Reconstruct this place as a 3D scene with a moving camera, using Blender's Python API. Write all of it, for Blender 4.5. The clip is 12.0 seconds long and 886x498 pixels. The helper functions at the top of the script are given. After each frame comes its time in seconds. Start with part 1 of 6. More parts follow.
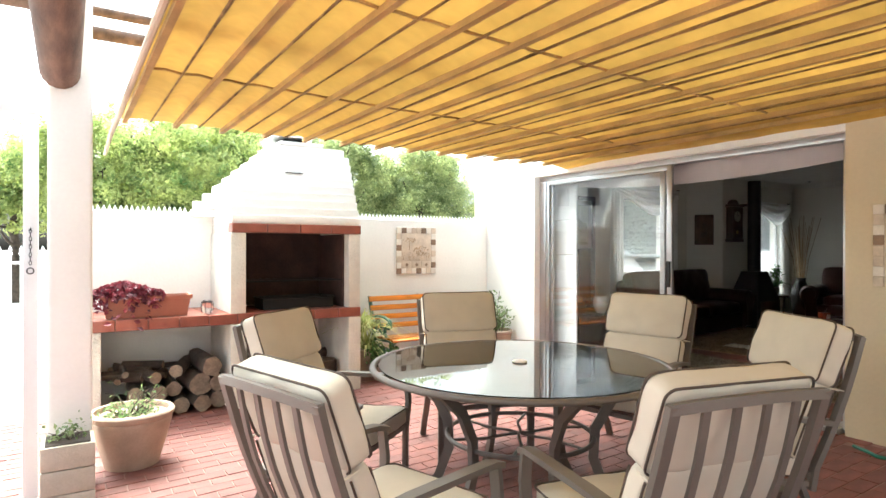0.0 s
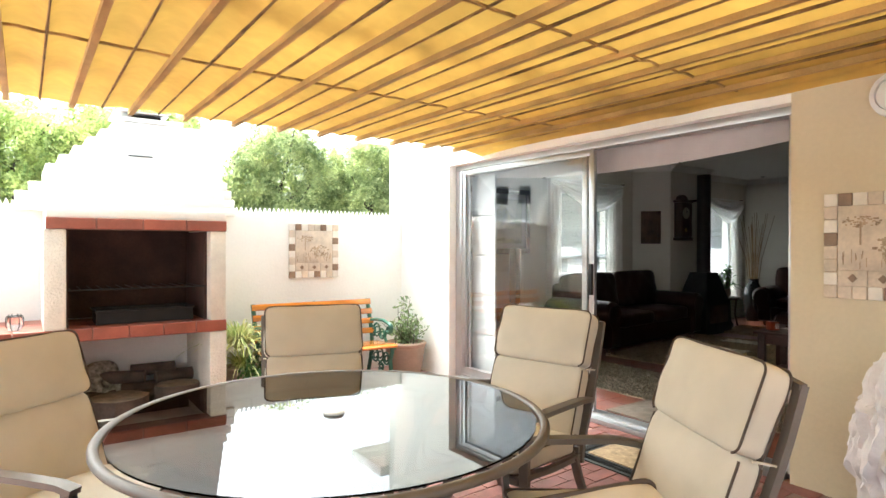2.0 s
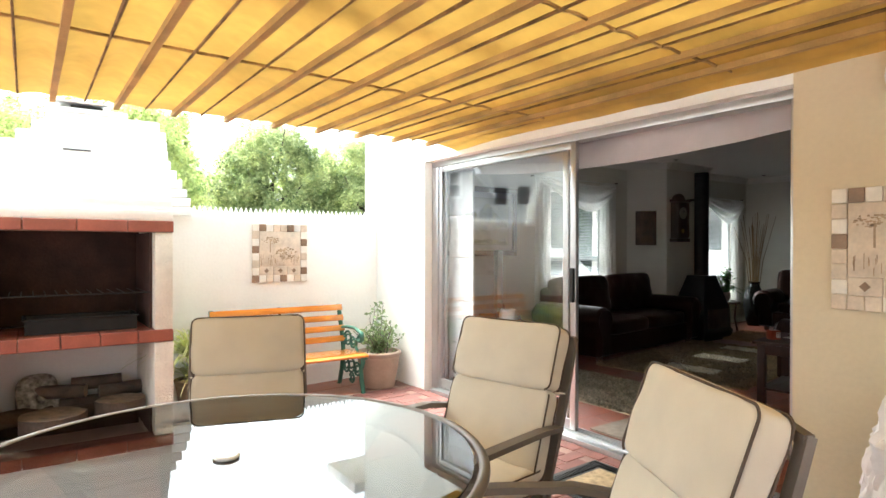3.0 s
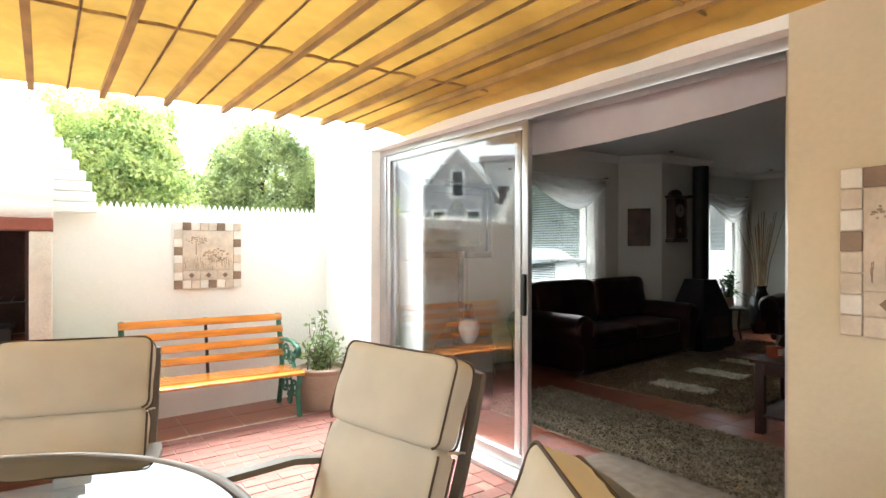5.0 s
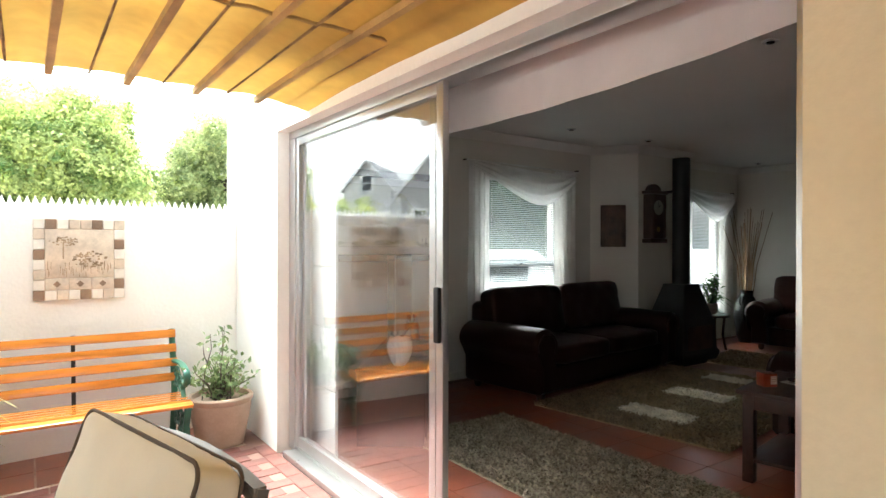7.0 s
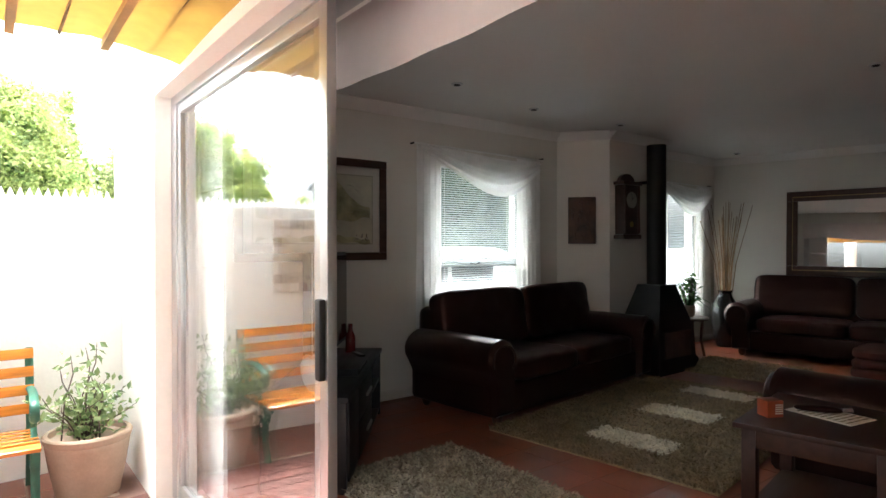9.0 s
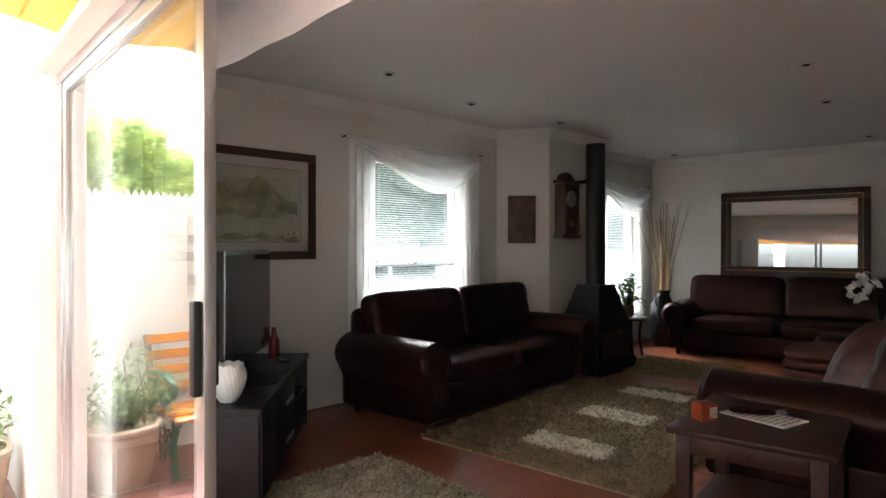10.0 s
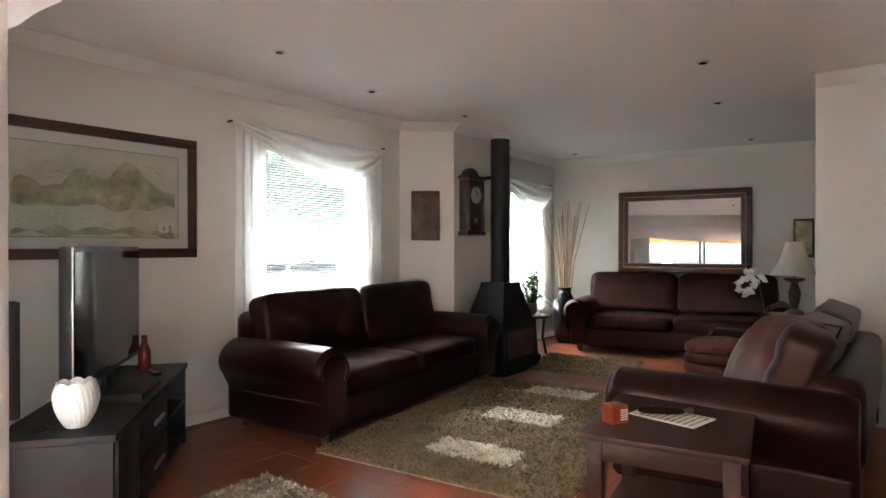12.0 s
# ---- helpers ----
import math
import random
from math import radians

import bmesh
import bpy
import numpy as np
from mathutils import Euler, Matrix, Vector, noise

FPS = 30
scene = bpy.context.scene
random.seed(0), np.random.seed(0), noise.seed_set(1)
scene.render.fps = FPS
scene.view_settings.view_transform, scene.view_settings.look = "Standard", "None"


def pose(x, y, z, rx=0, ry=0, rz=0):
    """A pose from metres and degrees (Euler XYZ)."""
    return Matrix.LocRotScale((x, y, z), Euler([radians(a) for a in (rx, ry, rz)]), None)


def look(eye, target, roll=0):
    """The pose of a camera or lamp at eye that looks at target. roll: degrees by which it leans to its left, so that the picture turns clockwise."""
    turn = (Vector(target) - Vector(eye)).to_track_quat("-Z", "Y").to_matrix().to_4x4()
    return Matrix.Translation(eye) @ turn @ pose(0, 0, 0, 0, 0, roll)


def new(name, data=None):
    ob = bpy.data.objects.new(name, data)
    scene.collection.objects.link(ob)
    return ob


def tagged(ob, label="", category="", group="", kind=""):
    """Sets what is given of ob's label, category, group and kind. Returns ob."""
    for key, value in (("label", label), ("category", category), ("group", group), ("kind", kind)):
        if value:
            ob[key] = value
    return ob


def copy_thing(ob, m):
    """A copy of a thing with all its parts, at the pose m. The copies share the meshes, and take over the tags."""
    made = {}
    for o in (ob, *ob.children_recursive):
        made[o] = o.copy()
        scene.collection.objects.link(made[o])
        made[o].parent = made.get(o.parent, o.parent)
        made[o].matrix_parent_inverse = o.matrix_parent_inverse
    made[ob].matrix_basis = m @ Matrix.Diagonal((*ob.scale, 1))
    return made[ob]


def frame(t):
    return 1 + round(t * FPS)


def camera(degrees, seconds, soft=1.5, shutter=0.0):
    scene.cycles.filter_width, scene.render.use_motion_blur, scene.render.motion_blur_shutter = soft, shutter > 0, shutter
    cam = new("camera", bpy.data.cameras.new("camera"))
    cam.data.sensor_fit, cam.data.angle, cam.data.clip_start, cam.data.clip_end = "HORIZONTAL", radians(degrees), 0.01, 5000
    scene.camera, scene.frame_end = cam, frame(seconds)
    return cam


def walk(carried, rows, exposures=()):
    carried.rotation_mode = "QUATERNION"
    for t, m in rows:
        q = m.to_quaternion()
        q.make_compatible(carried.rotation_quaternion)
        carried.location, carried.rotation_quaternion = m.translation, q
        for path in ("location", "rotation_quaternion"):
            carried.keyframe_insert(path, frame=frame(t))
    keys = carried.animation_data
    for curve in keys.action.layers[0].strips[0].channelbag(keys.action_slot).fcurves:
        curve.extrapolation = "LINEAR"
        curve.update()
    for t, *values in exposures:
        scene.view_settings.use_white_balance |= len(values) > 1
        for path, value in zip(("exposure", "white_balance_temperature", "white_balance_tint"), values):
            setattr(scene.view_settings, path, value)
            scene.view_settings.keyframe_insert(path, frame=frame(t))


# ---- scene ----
cam = camera(73.5, 12.0)
PATH = [
    (0, (0.133, -0.023, 1.287), (1.204, 1.666, 1.284), 0.1),
    (0.5, (0.387, 0.103, 1.282), (1.501, 1.764, 1.28), 0.1),
    (1, (0.661, 0.222, 1.293), (1.798, 1.868, 1.286), 0.1),
    (1.5, (0.923, 0.293, 1.289), (2.077, 1.927, 1.279), 0.1),
    (2, (1.223, 0.384, 1.304), (2.377, 2.018, 1.295), 0.1),
    (2.5, (1.449, 0.467, 1.301), (2.598, 2.104, 1.291), 0.1),
    (3, (1.674, 0.587, 1.315), (2.823, 2.225, 1.309), 0.1),
    (5, (2.505, 0.899, 1.321), (3.624, 2.557, 1.317), 0.1),
    (5.5, (2.717, 1.04, 1.334), (3.839, 2.696, 1.331), 0.0),
    (6, (2.892, 1.161, 1.341), (4.032, 2.805, 1.337), 0.0),
    (6.5, (3.106, 1.257, 1.333), (4.26, 2.89, 1.328), 0.1),
    (7, (3.348, 1.37, 1.343), (4.501, 3.005, 1.337), 0.1),
    (7.2, (3.449, 1.41, 1.349), (4.589, 3.053, 1.344), 0.5),
    (8.8, (3.964, 1.812, 1.325), (5.165, 3.411, 1.317), 0.3),
    (9, (4.018, 1.869, 1.325), (5.242, 3.451, 1.316), -0.1),
    (9.5, (4.147, 1.965, 1.317), (5.442, 3.49, 1.311), -0.2),
    (10, (4.249, 1.962, 1.302), (5.605, 3.432, 1.298), 0.0),
    (10.5, (4.312, 2.039, 1.276), (5.738, 3.442, 1.276), -0.2),
    (11, (4.381, 2.072, 1.282), (5.86, 3.418, 1.278), -0.1),
    (11.5, (4.442, 2.106, 1.276), (5.97, 3.397, 1.274), -0.2),
    (12, (4.476, 2.135, 1.278), (6.048, 3.372, 1.273), -0.1),
]
EXPOSURES = [(t, stops, 5880, tint) for t, stops, tint in ((0, 2.85, -3), (0.6, 3.0, -3), (3, 3.17, -3), (5, 3.2, -3), (7, 3.22, -3), (8.8, 3.58, 0), (9.5, 3.86, 0), (10.5, 4.3, 1), (11.3, 4.64, 2), (12, 5.15, 2))]
walk(cam, [(t, look(eye, target, roll)) for t, eye, target, roll in PATH], EXPOSURES)

# ---- world and sun ----
SUN_ELEVATION, SUN_AZIMUTH = 60.0, 352.0
world = bpy.data.worlds.new("World")
scene.world = world
world.use_nodes = True
sky = world.node_tree.nodes.new("ShaderNodeTexSky")
sky.sky_type = "NISHITA"
sky.sun_disc = False
sky.sun_elevation = radians(SUN_ELEVATION)
sky.sun_rotation = radians(SUN_AZIMUTH)
sky.dust_density = 10.0
sky.air_density = 0.6
sky.ozone_density = 0.0
background = world.node_tree.nodes["Background"]
background.inputs["Strength"].default_value = 0.15
haze = world.node_tree.nodes.new("ShaderNodeHueSaturation")
haze.inputs["Saturation"].default_value = 0.55
world.node_tree.links.new(sky.outputs["Color"], haze.inputs["Color"])
world.node_tree.links.new(haze.outputs["Color"], background.inputs["Color"])
sun_data = bpy.data.lights.new("sun", "SUN")
sun_data.energy = 0.16
sun_data.angle = radians(24)
sun_data.color = (1.0, 0.97, 0.91)
sun_ob = new("sun", sun_data)
a, e = radians(SUN_AZIMUTH), radians(SUN_ELEVATION)
sun_ob.matrix_world = look((0, 0, 0), (-math.sin(a) * math.cos(e), -math.cos(a) * math.cos(e), -math.sin(e)))


# ---- materials ----
def nodes_of(m):
    m.use_nodes = True
    return m.node_tree, m.node_tree.nodes["Principled BSDF"]


def surface(name, base, rough=0.6, vary=0.12, scale=3.0, fine=60.0, bump=0.15, metal=0.0, second=None, piece=0.0, rvary=0.1, coat=0.0, stretch=(1, 1, 1), dist=0.004):
    """A worn surface: base colour varied at two scales, fine relief and uneven gloss."""
    m = bpy.data.materials.new(name)
    t, bsdf = nodes_of(m)
    add, link = t.nodes.new, t.links.new
    coord = add("ShaderNodeTexCoord")
    mapping = add("ShaderNodeMapping")
    mapping.inputs["Scale"].default_value = stretch
    link(coord.outputs["Object"], mapping.inputs["Vector"])
    n1, n2 = add("ShaderNodeTexNoise"), add("ShaderNodeTexNoise")
    for n, s in ((n1, scale), (n2, fine)):
        n.inputs["Scale"].default_value = s
        n.inputs["Detail"].default_value = 5
        link(mapping.outputs["Vector"], n.inputs["Vector"])
    ramp = add("ShaderNodeValToRGB")
    low = tuple(c * (1 - 1.6 * vary) for c in base)
    high = second or tuple(min(1, c * (1 + 1.2 * vary)) for c in base)
    ramp.color_ramp.elements[0].position, ramp.color_ramp.elements[1].position = 0.3, 0.7
    ramp.color_ramp.elements[0].color = (*low, 1)
    ramp.color_ramp.elements[1].color = (*high, 1)
    link(n1.outputs["Fac"], ramp.inputs["Fac"])
    hsv = add("ShaderNodeHueSaturation")
    link(ramp.outputs["Color"], hsv.inputs["Color"])
    val = add("ShaderNodeMapRange")
    val.inputs["To Min"].default_value, val.inputs["To Max"].default_value = 1 - vary, 1 + vary
    link(n2.outputs["Fac"], val.inputs["Value"])
    last = val.outputs["Result"]
    if piece:
        info = add("ShaderNodeObjectInfo")
        geo = add("ShaderNodeNewGeometry")
        total = add("ShaderNodeMath")
        total.operation = "ADD"
        link(info.outputs["Random"], total.inputs[0])
        link(geo.outputs["Random Per Island"], total.inputs[1])
        each = add("ShaderNodeMapRange")
        each.inputs["From Max"].default_value = 2
        each.inputs["To Min"].default_value, each.inputs["To Max"].default_value = 1 - 2 * piece, 1 + 2 * piece
        link(total.outputs[0], each.inputs["Value"])
        mul = add("ShaderNodeMath")
        mul.operation = "MULTIPLY"
        link(last, mul.inputs[0])
        link(each.outputs["Result"], mul.inputs[1])
        last = mul.outputs[0]
    link(last, hsv.inputs["Value"])
    link(hsv.outputs["Color"], bsdf.inputs["Base Color"])
    rr = add("ShaderNodeMapRange")
    rr.inputs["To Min"].default_value, rr.inputs["To Max"].default_value = max(0.02, rough - rvary), min(1, rough + rvary)
    link(n1.outputs["Fac"], rr.inputs["Value"])
    link(rr.outputs["Result"], bsdf.inputs["Roughness"])
    bsdf.inputs["Metallic"].default_value = metal
    bsdf.inputs["Coat Weight"].default_value = coat
    if bump:
        b = add("ShaderNodeBump")
        b.inputs["Strength"].default_value, b.inputs["Distance"].default_value = bump, dist
        link(n2.outputs["Fac"], b.inputs["Height"])
        link(b.outputs["Normal"], bsdf.inputs["Normal"])
    return m


def glass(name, tint=(1, 1, 1), rough=0.0):
    m = bpy.data.materials.new(name)
    t, bsdf = nodes_of(m)
    bsdf.inputs["Base Color"].default_value = (*tint, 1)
    bsdf.inputs["Roughness"].default_value = rough
    bsdf.inputs["Transmission Weight"].default_value = 1
    bsdf.inputs["IOR"].default_value = 1.5
    return m


def cloth(name, base, through_amount, rough=0.9, scale=8.0, fine=400.0, vary=0.06):
    """Thin cloth that lets part of the light through."""
    m = surface(name, base, rough, vary, scale, fine, 0.1)
    t = m.node_tree
    bsdf, out = t.nodes["Principled BSDF"], t.nodes["Material Output"]
    trans = t.nodes.new("ShaderNodeBsdfTranslucent")
    mix = t.nodes.new("ShaderNodeMixShader")
    mix.inputs["Fac"].default_value = through_amount
    t.links.new(bsdf.inputs["Base Color"].links[0].from_socket, trans.inputs["Color"])
    t.links.new(bsdf.outputs["BSDF"], mix.inputs[1])
    t.links.new(trans.outputs["BSDF"], mix.inputs[2])
    t.links.new(mix.outputs["Shader"], out.inputs["Surface"])
    return m


PLASTER = surface("white_plaster", (0.87, 0.865, 0.81), 0.85, 0.04, 1.2, 45, 0.3, dist=0.006)
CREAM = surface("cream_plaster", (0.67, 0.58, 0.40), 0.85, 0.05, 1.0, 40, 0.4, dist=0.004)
ROUGH_WHITE = surface("rough_white_plaster", (0.74, 0.73, 0.64), 0.9, 0.08, 5, 60, 0.9, dist=0.012)
INNER = surface("inner_wall_paint", (0.70, 0.67, 0.61), 0.7, 0.03, 0.8, 90, 0.12)
CEIL = surface("ceiling_paint", (0.76, 0.735, 0.70), 0.8, 0.03, 0.7, 90, 0.08)
WHITE_PAINT = surface("white_gloss_paint", (0.80, 0.80, 0.78), 0.35, 0.04, 3, 80, 0.1)
ALU = surface("anodised_aluminium", (0.54, 0.54, 0.54), 0.32, 0.05, 4, 150, 0.06, metal=0.85)
BRICK = surface("red_brick", (0.178, 0.067, 0.053), 0.75, 0.2, 6, 70, 0.5, piece=0.14)
FACE_TILE = surface("red_facing_tile", (0.30, 0.09, 0.055), 0.4, 0.14, 6, 60, 0.2, piece=0.1)
MORTAR = surface("pale_mortar", (0.24, 0.145, 0.12), 0.95, 0.12, 8, 90, 0.6)
QUARRY = surface("quarry_tile", (0.24, 0.085, 0.05), 0.33, 0.14, 4, 50, 0.12, piece=0.08)
INNER_TILE = surface("polished_terracotta", (0.235, 0.062, 0.029), 0.34, 0.16, 3, 40, 0.06, piece=0.06)
SOOT = surface("sooty_brick", (0.06, 0.032, 0.026), 0.9, 0.3, 5, 50, 0.6)
IRON = surface("black_iron", (0.025, 0.024, 0.024), 0.5, 0.15, 8, 120, 0.15, metal=0.6)
FRAME = surface("taupe_metal", (0.14, 0.12, 0.10), 0.45, 0.08, 6, 150, 0.05, metal=0.2)
CUSHION = surface("beige_canvas", (0.58, 0.52, 0.41), 0.92, 0.05, 5, 420, 0.25)
PIPING = surface("brown_piping", (0.075, 0.052, 0.037), 0.85, 0.1, 10, 300, 0.2)
AWNING = cloth("yellow_awning_cloth", (0.49, 0.31, 0.068), 0.135, 0.85, 1.6, 14, 0.16)
BATTEN = surface("brown_batten_sleeve", (0.44, 0.285, 0.10), 0.8, 0.18, 4, 120, 0.2)
CORD = surface("brown_cord", (0.37, 0.24, 0.09), 0.9, 0.3, 9, 120, 0.2)
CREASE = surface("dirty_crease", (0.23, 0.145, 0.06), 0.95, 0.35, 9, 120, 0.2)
LOG_WOOD = surface("weathered_pole", (0.17, 0.11, 0.08), 0.85, 0.3, 5, 60, 0.6, stretch=(4, 0.6, 4))
LEATHER = surface("brown_leather", (0.0145, 0.0050, 0.0044), 0.32, 0.10, 4, 160, 0.15, rvary=0.035)
LEATHER.node_tree.nodes["Principled BSDF"].inputs["Specular IOR Level"].default_value = 0.30
LEATHER.node_tree.nodes["Principled BSDF"].inputs["Specular Tint"].default_value = (1.0, 0.62, 0.52, 1)
DARK_WOOD = surface("dark_wood", (0.06, 0.026, 0.016), 0.35, 0.2, 3, 60, 0.12, stretch=(1, 8, 8))
RED_WOOD = surface("mahogany", (0.037, 0.0115, 0.006), 0.42, 0.2, 3, 50, 0.1, stretch=(1, 8, 8))
BLACK_WOOD = surface("black_brown_laminate", (0.011, 0.009, 0.0095), 0.42, 0.2, 3, 60, 0.1, stretch=(1, 8, 8))
for m in (RED_WOOD, BLACK_WOOD):
    m.node_tree.nodes["Principled BSDF"].inputs["Specular IOR Level"].default_value = 0.32
ORANGE_SLAT = surface("orange_varnished_wood", (0.64, 0.235, 0.038), 0.16, 0.2, 4, 60, 0.06, stretch=(1, 9, 9), coat=0.8)
GREEN_IRON = surface("green_cast_iron", (0.03, 0.13, 0.085), 0.45, 0.2, 9, 80, 0.25)
CLAY = surface("terracotta_clay", (0.40, 0.30, 0.225), 0.85, 0.12, 5, 70, 0.3)
RED_CLAY = surface("red_plastic_clay", (0.36, 0.13, 0.08), 0.6, 0.1, 5, 70, 0.15)
STONE_BOX = surface("cast_stone", (0.48, 0.44, 0.35), 0.9, 0.12, 6, 80, 0.5)
SOIL = surface("soil", (0.05, 0.035, 0.025), 1.0, 0.3, 12, 60, 0.8)
BARK = surface("bark", (0.09, 0.068, 0.052), 0.95, 0.3, 8, 50, 0.9)
CUT_WOOD = surface("cut_wood", (0.23, 0.18, 0.13), 0.85, 0.28, 14, 60, 0.3)
DARK_SCREEN = surface("dark_screen", (0.008, 0.008, 0.009), 0.08, 0.05, 3, 60, 0.0, rvary=0.02)
CERAMIC = surface("white_ceramic", (0.78, 0.76, 0.72), 0.35, 0.04, 6, 80, 0.05)
SHEER = cloth("sheer_curtain", (0.86, 0.85, 0.83), 0.5, 0.9, 6, 300, 0.03)
VALANCE = cloth("white_valance", (0.80, 0.74, 0.73), 0.3, 0.9, 6, 300, 0.03)
CLEAR = glass("clear_glass")
SMOKED = glass("smoked_table_glass", (0.11, 0.105, 0.08))
MIRROR = surface("silvered_mirror", (0.86, 0.86, 0.86), 0.02, 0.0, 1, 10, 0, metal=1.0, rvary=0.0)
GROUND = surface("pale_paving_ground", (0.36, 0.34, 0.31), 0.95, 0.2, 0.6, 40, 0.4)


# ---- building helpers ----
def link_mesh(name, bm, material, parent=None, label="", smooth=True):
    me = bpy.data.meshes.new(name)
    bm.to_mesh(me)
    bm.free()
    for m in material if isinstance(material, (list, tuple)) else [material]:
        me.materials.append(m)
    if smooth:
        me.shade_smooth()
        me.set_sharp_from_angle(angle=radians(38))
    ob = new(name, me)
    if parent:
        ob.parent = parent
    if label:
        ob["label"] = label
    return ob


def part(name, bm, material, parent, label="", smooth=True):
    return link_mesh(name, bm, material, parent, label, smooth)


def thing(name, m, label, category, group="", kind=""):
    ob = new(name)
    ob.empty_display_size = 0.1
    ob.matrix_world = m
    return tagged(ob, label, category, group, kind)


def single(name, bm, material, label, category, m=None, group="", kind="", smooth=True):
    ob = link_mesh(name, bm, material, None, "", smooth)
    if m is not None:
        ob.matrix_world = m
    return tagged(ob, label, category, group, kind)


def structure(name, bm, material, label, category, smooth=True):
    return single(name, bm, material, label, category, kind="structure", smooth=smooth)


def add_box(bm, lo, hi, bevel=0.0, m=None, seg=2, mat=0):
    c = [(p + q) / 2 for p, q in zip(lo, hi)]
    s = [max(1e-4, abs(q - p)) for p, q in zip(lo, hi)]
    tmp = bmesh.new()
    bmesh.ops.create_cube(tmp, size=1, matrix=Matrix.LocRotScale(c, None, s))
    if bevel:
        bmesh.ops.bevel(tmp, geom=tmp.edges[:], offset=min(bevel, min(s) * 0.45), segments=seg, profile=0.6, affect="EDGES")
    return merge(bm, tmp, m, mat)


def merge(bm, tmp, m=None, mat=0):
    if m is not None:
        bmesh.ops.transform(tmp, matrix=m, verts=tmp.verts)
    made = [bm.verts.new(v.co) for v in tmp.verts]
    tmp.verts.index_update()
    for f in tmp.faces:
        try:
            g = bm.faces.new([made[v.index] for v in f.verts])
            g.material_index = mat
        except ValueError:
            pass
    tmp.free()
    return bm


def box(lo, hi, bevel=0.0, m=None, seg=2):
    return add_box(bmesh.new(), lo, hi, bevel, m, seg)


def lathe(profile, seg=32, m=None, bm=None):
    """Turns (radius, height) points round z."""
    bm = bm or bmesh.new()
    rings = []
    for r, z in profile:
        ring = []
        for i in range(seg):
            t = 2 * math.pi * i / seg
            v = Vector((r * math.cos(t), r * math.sin(t), z))
            ring.append(bm.verts.new(m @ v if m is not None else v))
        rings.append(ring)
    for p, q in zip(rings, rings[1:]):
        for i in range(seg):
            bm.faces.new((p[i], p[(i + 1) % seg], q[(i + 1) % seg], q[i]))
    for ring, flip in ((rings[0], True), (rings[-1], False)):
        try:
            bm.faces.new(ring[::-1] if flip else ring)
        except ValueError:
            pass
    return bm


def tube(points, radius, seg=8, closed=False, bm=None, flat=1.0, taper=None, up=None):
    """Sweeps a round (or flattened) section along points."""
    bm = bm or bmesh.new()
    pts = [Vector(p) for p in points]
    n = len(pts)
    rings = []
    side = None
    for i, p in enumerate(pts):
        before = pts[i - 1] if i or closed else pts[i]
        after = pts[(i + 1) % n] if i < n - 1 or closed else pts[i]
        d = (after - before).normalized()
        ref = Vector(up) if up else (Vector((0, 0, 1)) if abs(d.z) < 0.95 else Vector((0, 1, 0)))
        if side is None or up:
            side = d.cross(ref).normalized()
        else:
            side = (side - d * side.dot(d)).normalized()
        other = side.cross(d).normalized()
        r = radius * (taper[i] if taper else 1)
        rings.append([bm.verts.new(p + side * (math.cos(t) * r) + other * (math.sin(t) * r * flat)) for t in (2 * math.pi * (k + 0.5) / seg for k in range(seg))])
    pairs = list(zip(rings, rings[1:])) + ([(rings[-1], rings[0])] if closed else [])
    for p, q in pairs:
        for k in range(seg):
            bm.faces.new((p[k], p[(k + 1) % seg], q[(k + 1) % seg], q[k]))
    if not closed:
        bm.faces.new(rings[0][::-1])
        bm.faces.new(rings[-1])
    return bm


def bar(points, width, thick, bm=None, up=(0, 0, 1)):
    """A rectangular bar along points: width lies across 'up'."""
    bm = bm or bmesh.new()
    pts = [Vector(p) for p in points]
    rings = []
    for i, p in enumerate(pts):
        d = (pts[min(i + 1, len(pts) - 1)] - pts[max(i - 1, 0)]).normalized()
        side = d.cross(Vector(up)).normalized()
        other = side.cross(d).normalized()
        rings.append([bm.verts.new(p + side * (sx * width / 2) + other * (sy * thick / 2)) for sx, sy in ((-1, -1), (1, -1), (1, 1), (-1, 1))])
    for p, q in zip(rings, rings[1:]):
        for k in range(4):
            bm.faces.new((p[k], p[(k + 1) % 4], q[(k + 1) % 4], q[k]))
    bm.faces.new(rings[0][::-1])
    bm.faces.new(rings[-1])
    return bm


def pillow(w, d, h, puff=0.25, cuts=10, power=5.0, m=None, bm=None, wrinkle=0.0, seed=0.0):
    """A stuffed cushion w x d x h about the origin, bulging on its two large faces."""
    tmp = bmesh.new()
    bmesh.ops.create_cube(tmp, size=2)
    bmesh.ops.subdivide_edges(tmp, edges=tmp.edges[:], cuts=cuts, use_grid_fill=True)
    for v in tmp.verts:
        x, y, z = v.co
        nrm = (abs(x) ** power + abs(y) ** power + abs(z) ** power) ** (1 / power)
        x, y, z = x / nrm, y / nrm, z / nrm
        bulge = 1 - puff + puff * (1 - x * x) ** 0.5 * (1 - y * y) ** 0.5 if abs(x) < 1 and abs(y) < 1 else 1 - puff
        p = Vector((x * w / 2, y * d / 2, z * h / 2 * bulge))
        if wrinkle:
            p += Vector((0, 0, 1)) * wrinkle * noise.noise(Vector((p.x * 9 + seed, p.y * 9, z * 2)))
        v.co = p
    return merge(bm or bmesh.new(), tmp, m)


